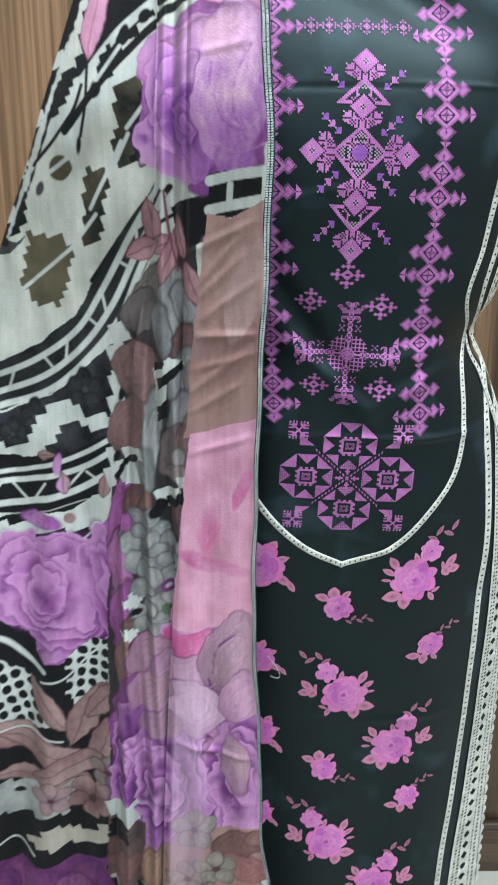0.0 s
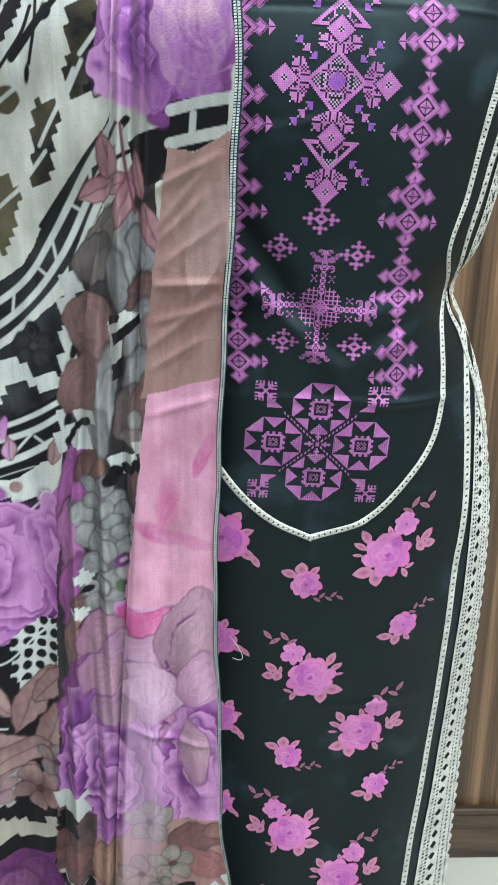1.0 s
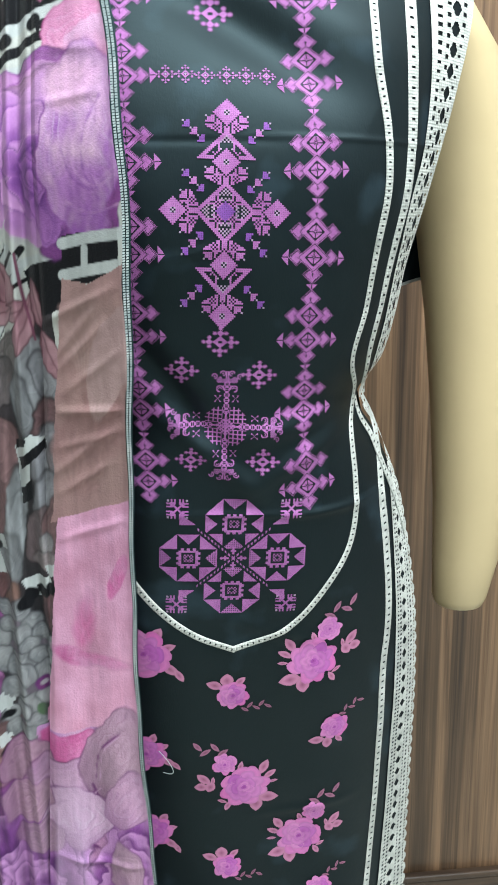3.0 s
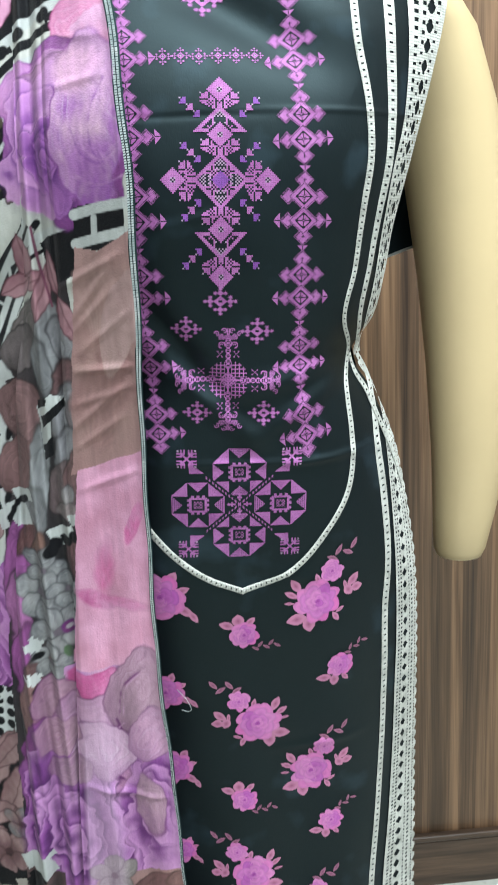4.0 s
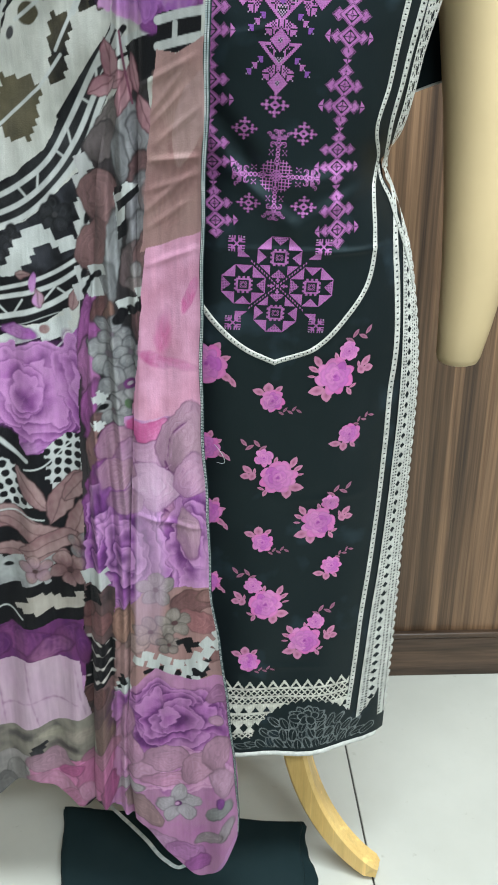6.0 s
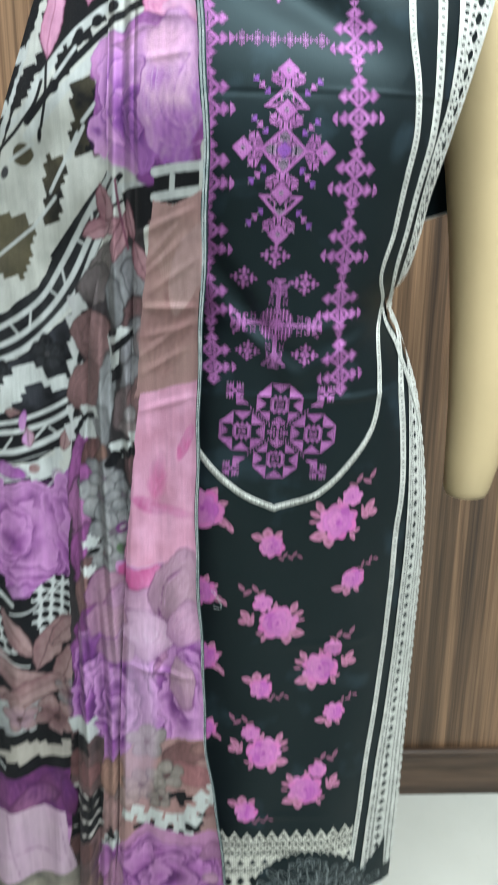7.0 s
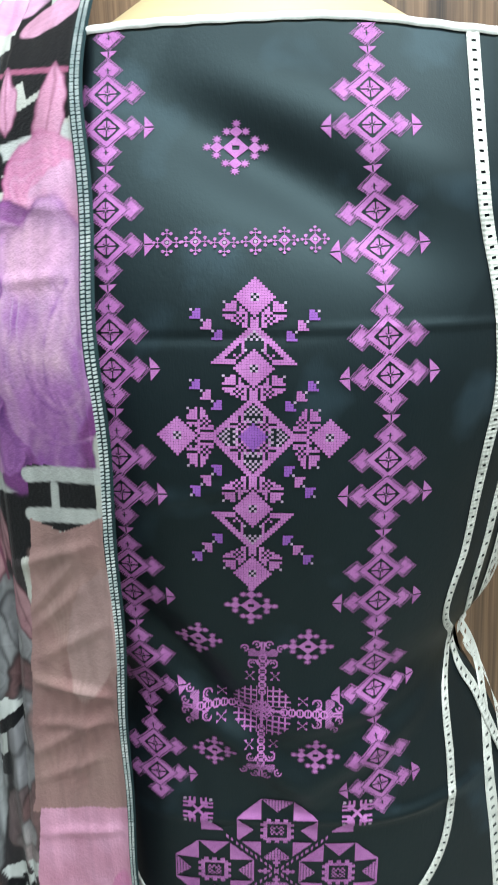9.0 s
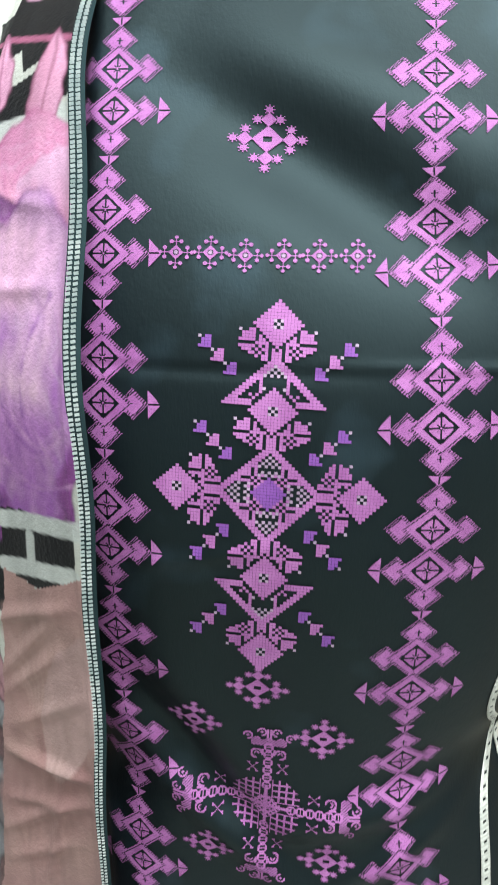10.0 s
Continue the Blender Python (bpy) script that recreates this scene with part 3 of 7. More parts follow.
# ---- ribbons and lace ----
def ribbon(name, points, width, pitch=0.0052, mat=WHITE_LACE, lift=0.0016, label=""):
    """A woven ribbon with a row of small square eyelets."""
    q, d = path_points(points, pitch / 4)
    n = np.stack([-d[:, 1], d[:, 0]], -1)
    w = np.interp(np.linspace(0, 1, len(q)), np.linspace(0, 1, len(width)), width)
    t = np.array([-0.5, -0.40, -0.17, 0.17, 0.40, 0.5])
    P = q[:, None] + n[:, None] * (w[:, None] * t)[..., None]
    L = lift * np.array([0.35, 1.0, 1.0, 1.0, 1.0, 0.35])
    y = kurta_y(P[..., 0], P[..., 1]) - L
    keep = np.ones((len(q) - 1, 5), bool)
    keep[2::4, 2] = False
    part(name, sheet(P[..., 0], y, P[..., 1], keep, name=name), mat, kurta, label, smooth=False)


ribbon("yoke_ribbon", [(0.2060, 1.4820), (0.2050, 1.4470), (0.2040, 1.3960), (0.2130, 1.3360), (0.2140, 1.2950), (0.2090, 1.2620), (0.2020, 1.2080), (0.1930, 1.1600), (0.2030, 1.1330), (0.1970, 1.1030),
                       (0.1990, 1.0620), (0.2000, 1.0380), (0.1940, 1.0010), (0.1700, 0.9630), (0.1370, 0.9280), (0.0890, 0.9100)], [0.0075, 0.0072, 0.0068, 0.0045, 0.0055, 0.0058, 0.006], label="white eyelet ribbon edging the yoke")
ribbon("yoke_ribbon", [(0.0910, 0.9090), (0.0550, 0.9270), (0.0250, 0.9530), (0.0060, 0.9770), (-0.0020, 0.9890)], [0.006, 0.0065], label="white eyelet ribbon edging the yoke")
ribbon("side_ribbon", [(0.2390, 1.4830), (0.2380, 1.4410), (0.2360, 1.3850), (0.2360, 1.3320), (0.2340, 1.2950), (0.2270, 1.2580), (0.2190, 1.2100), (0.2110, 1.1620), (0.2180, 1.1250)],
       [0.011, 0.011, 0.0095, 0.008, 0.006, 0.005], 0.0075, label="white eyelet ribbon along the side")
ribbon("side_ribbon", [(0.2150, 1.1260), (0.2260, 1.1030), (0.2280, 1.0780), (0.2290, 1.0400), (0.2350, 0.9880), (0.2390, 0.8970), (0.2370, 0.8720), (0.2370, 0.7810), (0.2330, 0.6400), (0.2220, 0.5140), (0.2160, 0.4120), (0.2100, 0.3450)],
       [0.005, 0.0085, 0.0075, 0.0075, 0.007, 0.0075, 0.0075, 0.0075], 0.0072, label="white eyelet ribbon along the side")

for shift, w in ((0.003, 0.0056),):
    ribbon("side_ribbon", [(CX + float(half_width(z)) - shift - 0.004 * math.sin((1.125 - z) * 30), z) for z in np.linspace(1.126, 0.985, 9)], [0.004, w, w * 0.9, w * 0.6], 0.006,
           lift=0.003, label="gathered white ribbon twisted at the waist")


def lace_band(name, inner, lift, across, pattern, label="", mat=WHITE_LACE, overhang=0.004):
    """Crochet lace from a line on the cloth to the kurta's side edge, with holes where pattern says so."""
    q, d = path_points(inner, 0.0012)
    xe = CX + half_width(q[:, 1]) + overhang
    s = np.linspace(0, 1, across)
    X = q[:, :1] + (xe - q[:, 0])[:, None] * s
    Zq = np.repeat(q[:, 1:], across, 1)
    run = np.arange(len(q) - 1)[:, None] * 0.0012
    keep = pattern(run, (s[:-1] + s[1:])[None] / 2, (xe - q[:, 0])[:-1, None])
    y = kurta_y(X, Zq) - lift
    part(name, sheet(X, y, Zq, keep, name=name), mat, kurta, label, smooth=False)


def crochet(run, s, width):
    """Two columns of slits, a column of pointed eyelets and a scalloped edge."""
    keep = np.ones(np.broadcast(run, s).shape, bool)
    eye = np.abs(((run / 0.0145) % 1) - 0.5) * 2
    keep &= ~((np.abs(s - 0.40) < 0.11 * (1 - eye * 1.5)) & (eye < 0.66))
    for c, p, w in ((0.13, 0.0045, 0.035), (0.23, 0.0045, 0.03), (0.60, 0.0042, 0.03), (0.72, 0.0056, 0.04)):
        keep &= ~((np.abs(s - c) < w) & (((run / p + c * 9) % 1) < 0.42))
    keep &= ~((s > 0.84) & (s < 0.90) & (((run / 0.0038) % 1) < 0.5))
    keep &= s < 0.91 + 0.09 * np.abs(np.sin(run * math.pi / 0.014))
    return keep


def open_lace(run, s, width):
    keep = np.ones(np.broadcast(run, s).shape, bool)
    keep &= ~((np.abs(s - 0.22) < 0.055) & (((run / 0.0072) % 1) < 0.4))
    eye = np.abs(((run / 0.017) % 1) - 0.5) * 2
    keep &= ~((np.abs(s - 0.60) < 0.12 * (1 - eye)) & (eye < 0.7))
    for c in (0.42, 0.80):
        keep &= ~((np.abs(s - c) < 0.05) & (((run / 0.0085 + c) % 1) < 0.35))
    return keep


lace_band("lace_border", [(0.2240, 1.1140), (0.2370, 1.0740), (0.2400, 1.0360), (0.2450, 0.9720), (0.2510, 0.8530), (0.2510, 0.7670), (0.2480, 0.6320), (0.2370, 0.5050), (0.2300, 0.4040), (0.2250, 0.3280)],
          0.0014, 46, crochet, "wide white crochet lace with pointed eyelets")
lace_band("lace_border", [(0.2560, 1.4850), (0.2570, 1.4380), (0.2560, 1.4010), (0.2530, 1.3600), (0.2480, 1.3230), (0.2400, 1.2940), (0.2330, 1.2500), (0.2260, 1.1980), (0.2190, 1.1520), (0.2240, 1.1210)],
          0.0014, 46, open_lace, "white openwork lace up the side")


def hem_band():
    """Zigzag-topped crochet above the hem, ending in a scallop over charcoal lace."""
    x = np.arange(-0.02, 0.262, 0.0009)
    v = np.linspace(0, 1, 142)
    h = 0.127
    X, V = np.meshgrid(x, v)
    Zq = hem_height(X) + 0.004 + V * h
    run = X[:-1, :-1]
    z = V[:-1, :-1]
    scallop = 0.17 + 0.51 * np.clip(1 - ((run - 0.150) / 0.080) ** 2, 0, 1) ** 0.75
    scallop = np.where(run > 0.218, np.maximum(scallop, 0.18 + (run - 0.218) * 9), scallop)
    scallop = scallop + 0.035 * np.abs(np.sin(run * math.pi / 0.011))
    pitch = 0.0165
    saw = np.abs(((run / pitch) % 1) - 0.5) * 2
    keep = (z > scallop) & (z < 0.885 + 0.105 * saw)
    keep &= ~((z > 0.89) & (z < 0.855 + 0.085 * saw) & (saw > 0.45))

    def net(z0, z1, p, thread):
        s = (z - z0) / (z1 - z0)
        d = np.minimum(np.abs(((run / p + s) % 1) - 0.5), np.abs(((run / p - s) % 1) - 0.5))
        return (s > 0) & (s < 1) & (d > thread)

    keep &= ~net(0.775, 0.86, 0.0085, 0.15) & ~net(0.665, 0.75, 0.0085, 0.15) & ~net(0.44, 0.51, 0.0085, 0.15)
    keep &= ~((z > 0.545) & (z < 0.545 + 0.075 * (1 - 1.5 * saw)))
    keep &= ~(np.abs(z - 0.335) < 0.065 * (1 - 1.35 * saw))
    keep &= ~net(0.19, 0.26, 0.0085, 0.17)
    side = CX + half_width(Zq[:-1, :-1]) - 0.001
    trim_x = np.interp(Zq[:-1, :-1], [0.30, 0.45], [0.205, 0.212])
    low = keep & (run < trim_x)
    part("hem_lace", sheet(X, kurta_y(X, Zq) - 0.0011, Zq, low, name="hem_lace"), HEM_LACE, kurta, "greyish white crochet band with a zigzag top", smooth=False)
    zz = z * h
    cords = np.zeros(run.shape, bool)

    def loop(cx, cz, a, b, rot, vein=True):
        """The cord round one petal or leaf, with its midrib; a later one lies over those before."""
        nonlocal cords
        c, s = math.cos(radians(rot)), math.sin(radians(rot))
        wob = 1 + 0.10 * np.sin(run * 330 + zz * 210)
        u, w = (c * (run - cx) + s * (zz - cz)) / a, (-s * (run - cx) + c * (zz - cz)) / b
        d = np.hypot(u, w) * wob
        cords = (cords & (d > 1)) | (np.abs(d - 1) * min(a, b) < 0.0008)
        if vein:
            cords |= (np.abs(w + 0.25 * u * u) * b < 0.0005) & (np.abs(u) < 0.75)

    rng = random.Random(3)
    for row, (cz, count) in enumerate(((0.012, 15), (0.030, 11), (0.048, 8))):
        for q in range(count):
            cx = 0.150 + (q - (count - 1) / 2) * 0.0135 + (0.006 if row % 2 else 0)
            loop(cx, cz + rng.uniform(-0.003, 0.003), rng.uniform(0.009, 0.013), rng.uniform(0.0045, 0.0065), 90 + (0.150 - cx) * 700 + rng.uniform(-25, 25))
    for q in range(7):
        a = radians(q * 180 / 6)
        loop(0.150 + 0.016 * math.cos(a), 0.058 + 0.010 * math.sin(a), 0.012, 0.0075, math.degrees(a))
    for q in range(5):
        a = radians(20 + q * 72)
        loop(0.150 + 0.008 * math.cos(a), 0.060 + 0.006 * math.sin(a), 0.008, 0.006, math.degrees(a), False)
    veins = cords & (z < scallop + 0.02) & (z > 0.04) & (run < side) & (run > 0.03)
    part("hem_scallop", sheet(X, kurta_y(X, Zq) - 0.0024, Zq, veins, name="hem_scallop"), DARK_LACE, kurta, "charcoal floral lace scallop above the hem", smooth=False)
    black = (z < scallop + 0.01) & (run < side)
    part("hem_scallop", sheet(X, kurta_y(X, Zq) - 0.0019, Zq, black, name="hem_scallop"), BLACK_COTTON, kurta)


hem_band()


def edge_strip(name, x, z, half, roll):
    """A raw white edge, thick and slightly wavy."""
    t = np.linspace(-1, 1, 7)
    X = np.repeat(x[:, None], 7, 1)
    wob = 0.0005 * np.sin(x * 60)[:, None] + 0.0002 * np.sin(x * 310)[:, None]
    Zq = z[:, None] + half * t + wob
    Y = kurta_y(X, np.clip(Zq, 0.29, 1.5)) - roll * (1 - t**2) - 0.0012
    part(name, sheet(X, Y, Zq, name=name), SELVEDGE, kurta, "raw white selvedge edge")


x = np.linspace(-0.06, 0.262, 200)
edge_strip("selvedge", x, hem_height(x) - 0.002, 0.0042, 0.0014)
x = np.linspace(-0.12, 0.30, 200)
edge_strip("selvedge", x, top_height(x) + 0.001, 0.0024, 0.0015)

# the short black sleeve beside the arm
V, U = np.meshgrid(np.linspace(0, 1, 24), np.linspace(0, 1, 30), indexing="ij")
X = 0.215 + U * 0.16
low = np.interp(X, [0.215, 0.262, 0.312, 0.38], [1.182, 1.193, 1.213, 1.229])
Zs = low + V * (1.47 - low)
Ys = 1.012 + 0.012 * np.sin(U * 5) - 0.03 * U * (1 - V)
part("sleeve", sheet(X, Ys, Zs, name="sleeve"), BLACK_COTTON, kurta, "plain black short sleeve with a pale edge")
part("sleeve_edge", sheet(X[:2], Ys[:2] - 0.002, low[:2] + np.array([[-0.0015], [0.0015]]), name="sleeve_edge"), SELVEDGE, kurta)

# a loose thread beside the scarf's edge
bm = bmesh.new()
(tx, tz), last = (0.0220, 0.7750), None
for i in range(26):
    u = i / 25
    x, z = tx + 0.008 * math.sin(u * 4.2) + 0.004 * u, tz + 0.020 * u - 0.006 * math.sin(u * 5)
    ring = [bm.verts.new((x + 0.0004 * math.cos(q), float(kurta_y(x, z)) - 0.002 - 0.002 * math.sin(u * 3), z + 0.0004 * math.sin(q))) for q in (0, 2.1, 4.2)]
    if last:
        for q in range(3):
            bm.faces.new((last[q], last[(q + 1) % 3], ring[(q + 1) % 3], ring[q]))
    last = ring
part("loose_thread", bm, STITCH, kurta, "short loose grey thread")


# ---- the printed chiffon scarf ----
def cloud(x, z, size, seed):
    """Smooth value noise from -1 to 1, its lumps of a size in metres."""
    g = np.random.RandomState(seed).uniform(-1, 1, (128, 128))
    u, v = x / size + 37.3, z / size + 11.7
    i, j = np.floor(u).astype(int), np.floor(v).astype(int)
    a, b = u - i, v - j
    a, b = a * a * (3 - 2 * a), b * b * (3 - 2 * b)
    i, j, i1, j1 = i % 128, j % 128, (i + 1) % 128, (j + 1) % 128
    return (g[i, j] * (1 - a) + g[i1, j] * a) * (1 - b) + (g[i, j1] * (1 - a) + g[i1, j1] * a) * b


class Dye:
    """Colours of a cloth, dyed shape by shape in the cloth's own place (x, z) in metres."""

    def __init__(self, X, Z):
        self.x, self.z = X.ravel(), Z.ravel()
        self.col = np.zeros((self.x.size, 3))
        x, z = self.x, self.z
        self.n1 = np.sin(x * 310 + 2.1 * np.sin(z * 170)) * np.sin(z * 260 + 1.7 * np.sin(x * 210 + 1))
        self.n2 = np.sin(x * 95 + 1.9 * np.sin(z * 61 + 2)) * np.sin(z * 83 + 2.3 * np.sin(x * 72))
        self.n3 = np.sin(x * 900 + 3 * np.sin(z * 120)) * 0.6 + np.sin(x * 430 + 4 * np.sin(z * 75 + 1)) * 0.4
        # wandering of the brush, and the watercolour's clouds
        self.bx = 0.0050 * cloud(x, z, 0.030, 1) + 0.0026 * cloud(x, z, 0.012, 2) + 0.0010 * cloud(x, z, 0.005, 3)
        self.bz = 0.0050 * cloud(x, z, 0.030, 4) + 0.0026 * cloud(x, z, 0.012, 5) + 0.0010 * cloud(x, z, 0.005, 6)
        self.wash = 0.55 * cloud(x, z, 0.022, 7) + 0.30 * cloud(x, z, 0.009, 8) + 0.15 * cloud(x, z, 0.004, 9)
        self.ruffle = cloud(x, z, 0.018, 10) + 0.5 * cloud(x, z, 0.008, 11)
        self.silk = 0.6 * cloud(x, z * 0.07, 0.0026, 12) + 0.4 * cloud(x, z * 0.12, 0.006, 13)

    def lay(self, m, a, c, c2=None, v=None):
        c = np.asarray(c)
        if c2 is not None:
            c = c + (np.asarray(c2) - c) * np.clip(v, 0, 1)[:, None]
        a = np.clip(a, 0, 1)[:, None]
        self.col[m] = self.col[m] * (1 - a) + c * a

    def near(self, p, r):
        return np.nonzero((np.abs(self.x - p[0]) < r) & (np.abs(self.z - p[1]) < r))[0]

    def frame_of(self, m, p, rot, brush=0.5):
        c, s = math.cos(radians(rot)), math.sin(radians(rot))
        dx, dz = self.x[m] + brush * self.bx[m] - p[0], self.z[m] + brush * self.bz[m] - p[1]
        return c * dx + s * dz, -s * dx + c * dz

    def petal(self, p, rx, rz, rot, c, c2=None, rim=None, wob=0.12, soft=0.0012, rim_w=0.0010, streak=0.08):
        """An ellipse with a wavy outline, shaded to c2 at its far end, with a darker rim."""
        m = self.near(p, max(rx, rz) * 1.35)
        if not len(m):
            return
        k = min(1.0, min(rx, rz) / 0.016) if wob > 0.06 else 0.12
        u, v = self.frame_of(m, p, rot, k)
        d = (1 - np.hypot(u / rx, v / rz) + wob * 0.5 * self.wash[m]) * min(rx, rz)
        f = u / rx * 0.5 + 0.5 + 0.7 * self.wash[m] + 0.12 * self.n3[m]
        self.lay(m, d / soft, c, c if c2 is None else c2, f)
        if rim is not None:
            # ruffled folds of the painted petal: dark lines with a light lip beside them
            ph = (d / 0.0075 + 0.9 * self.ruffle[m] + 0.35 * v / rz) % 1
            edge = np.clip(d / 0.004, 0, 1) * np.clip(0.55 + 0.9 * self.wash[m], 0, 1)
            self.lay(m, 0.27 * edge * np.exp(-(((ph - 0.5) / 0.10) ** 2)), rim)
            light = np.minimum(np.asarray(c) * 1.35 + 0.03, 0.85)
            self.lay(m, 0.24 * edge * np.exp(-(((ph - 0.72) / 0.14) ** 2)), light)
            self.lay(m, 0.85 * np.exp(-(((d - rim_w * 0.5) / rim_w) ** 2)) * (0.65 + 0.35 * self.n2[m]), rim)
            self.lay(m, 0.55 * np.clip(-u / rx - 0.05 + 0.25 * v / rz + 0.15 * self.n2[m], 0, 1) * np.clip(d / soft, 0, 1), rim)
            k = min(rx, rz)
            e = d - k * (0.34 + 0.10 * self.n2[m]) - 0.10 * v
            self.lay(m, 0.24 * np.exp(-((e / 0.0016) ** 2)) * (v > 0.1 * rz) * (self.n2[m] > -0.1), rim)
            self.lay(m, 0.08 * np.clip(1 - np.abs(d - k * 0.14) / (k * 0.14), 0, 1), rim)
        if streak:
            k = 1 - streak * (0.5 + 0.5 * np.sin(np.arctan2(v, u + rx * 1.2) * 34 + 4 * self.n2[m]))
            self.col[m] *= np.where(d > 0, k, 1)[:, None]

    def rose(self, p, r, light, mid, dark, rot=0, squash=1.0, seed=1):
        g = random.Random(seed)
        for ring, (count, rad, size) in enumerate(((7, 0.70, 0.46), (6, 0.48, 0.40), (5, 0.30, 0.32), (4, 0.14, 0.22))):
            off = g.random() * 360
            for k in range(count):
                a = radians(off + 360 * k / count + g.uniform(-14, 14))
                w = g.random()
                c = [light[i] * w + mid[i] * (1 - w) for i in range(3)] if ring < 2 else [mid[i] * w + dark[i] * (1 - w) for i in range(3)]
                self.petal((p[0] + r * rad * math.cos(a), p[1] + r * squash * rad * math.sin(a)), r * size * g.uniform(0.9, 1.3),
                           r * size * squash * g.uniform(0.6, 0.9), math.degrees(a) + 90 + g.uniform(-30, 30), c, mid, dark, 0.12)
        self.petal(p, r * 0.13, r * 0.10, rot, dark, dark)
        for k in range(22):
            rr, a0 = r * g.uniform(0.12, 0.95), g.uniform(0, 360)
            pts = [(p[0] + rr * math.cos(radians(a0 + t)), p[1] + rr * squash * math.sin(radians(a0 + t))) for t in (0, 28, 56, 84)]
            self.line(pts, g.uniform(0.001, 0.0026), (dark, mid, light)[k % 3], 0.0016)

    def peony(self, p, rx, rz, light, mid, dark, seed, rings=7, strength=1.0):
        """A full bloom of ruffled petals, ring over ring, each shaded from its lip into its depth."""
        m = self.near(p, max(rx, rz) * 1.4)
        if not len(m):
            return
        g = random.Random(seed)
        light, mid, dark = (np.asarray(c) for c in (light, mid, dark))
        u, v = self.frame_of(m, p, g.uniform(-20, 20), 1.6)
        x, z = u / rx, v / rz
        for k in range(rings):
            # each ring sits a little off the one below, like a real rose
            ox, oz = g.uniform(-0.14, 0.14), g.uniform(-0.14, 0.14)
            rr, th = np.hypot(x - ox, z - oz), np.arctan2(z - oz, x - ox)
            size, lobes, turn = (1 - k / rings * 0.90) * g.uniform(0.92, 1.05), max(2, 5 - k // 2), g.uniform(0, 6.3)
            w = lobes * th / 2 + turn + 0.5 * self.ruffle[m]
            lobe = np.floor(w / math.pi).astype(int)
            edge = size * (0.80 + 0.22 * np.abs(np.sin(w)) ** 0.6) + 0.07 * self.ruffle[m]
            depth = (edge - rr) / (2.0 / rings)
            tone = np.array([g.uniform(-0.25, 0.35) for _ in range(64)])[lobe % 64]
            inside = np.clip((edge - rr) * min(rx, rz) / 0.0012, 0, 1)
            out = np.clip((rr - edge) / 0.10, 0, 1)
            self.lay(m, strength * 0.70 * (rr > edge) * (1 - out) * np.clip(0.7 + self.wash[m], 0.2, 1), dark)
            f = np.clip(depth * 0.8 + 0.22 - tone + 0.5 * self.wash[m], 0, 1)
            c = light * (1 - f)[:, None] + mid * f[:, None]
            f = np.clip(depth * 1.1 - 0.35 + 0.40 * self.ruffle[m] - 0.6 * tone, 0, 1) * 0.78
            c = c * (1 - f)[:, None] + dark * f[:, None]
            vein = 0.5 + 0.5 * np.sin(th * 46 + 5 * self.ruffle[m])
            c = c * (1 - 0.13 * vein * np.clip(depth, 0, 1))[:, None]
            a = (strength * inside)[:, None]
            self.col[m] = self.col[m] * (1 - a) + c * a
            self.lay(m, strength * 0.22 * np.exp(-(((edge - rr) * min(rx, rz) - 0.0016) / 0.0011) ** 2), np.minimum(light * 1.25, 0.85))

    def leaf(self, p, ln, wd, rot, c, c2, vein):
        m = self.near(p, ln * 1.1)
        u, v = self.frame_of(m, p, rot)
        t = np.clip(u / ln, -1, 1)
        w = wd * (1 - t * t) * (1 - 0.25 * t)
        d = np.where(np.abs(u) < ln, w - np.abs(v), -1) + 0.0008 * self.n1[m]
        self.lay(m, d / 0.001, c, c2, 0.5 + 0.5 * v / wd + 0.2 * self.n1[m])
        self.lay(m, 0.6 * (d > 0) * np.exp(-((v / 0.0009) ** 2)), vein)
        self.lay(m, 0.72 * np.exp(-(((d - 0.0006) / 0.001) ** 2)), vein)

    def flower(self, p, r, c, c2, eye, rot=0, rim=None):
        for k in range(5):
            a = radians(rot + 72 * k)
            self.petal((p[0] + 0.6 * r * math.cos(a), p[1] + 0.6 * r * math.sin(a)), r * 0.5, r * 0.42, rot + 72 * k, c, c2, rim, 0.10)
        self.petal(p, r * 0.2, r * 0.18, 0, eye, eye)

    def line(self, pts, w, c, soft=0.0008, wob=0.0):
        """A band along a smooth curve."""
        q, _ = path_points(pts, 0.004)
        lo, hi = q.min(0) - w - 0.004, q.max(0) + w + 0.004
        m = np.nonzero((self.x > lo[0]) & (self.x < hi[0]) & (self.z > lo[1]) & (self.z < hi[1]))[0]
        if not len(m):
            return
        best = np.full(len(m), 9.0)
        for a, b in zip(q[:-1], q[1:]):
            e = b - a
            t = np.clip(((self.x[m] - a[0]) * e[0] + (self.z[m] - a[1]) * e[1]) / (e @ e), 0, 1)
            best = np.minimum(best, np.hypot(self.x[m] - a[0] - t * e[0], self.z[m] - a[1] - t * e[1]))
        self.lay(m, (w / 2 - best + wob * self.n1[m]) / soft, c)

    def patch(self, pts, c, step=0.0, c2=None, soft=0.0009, wob=0.0006):
        """A many-cornered patch; step gives it a stair-stepped outline."""
        pts = np.array(pts)
        lo, hi = pts.min(0) - 0.006, pts.max(0) + 0.006
        m = np.nonzero((self.x > lo[0]) & (self.x < hi[0]) & (self.z > lo[1]) & (self.z < hi[1]))[0]
        if not len(m):
            return
        brush = 0.12 if step else 0.35
        x, z = self.x[m] + brush * self.bx[m], self.z[m] + brush * self.bz[m]
        if step:
            a, b = (x + z * 0.35), (z - x * 0.35)
            a, b = np.floor(a / step) * step + step / 2, np.floor(b / step) * step + step / 2
            x, z = (a - 0.35 * b) / 1.1225, (b + 0.35 * a) / 1.1225
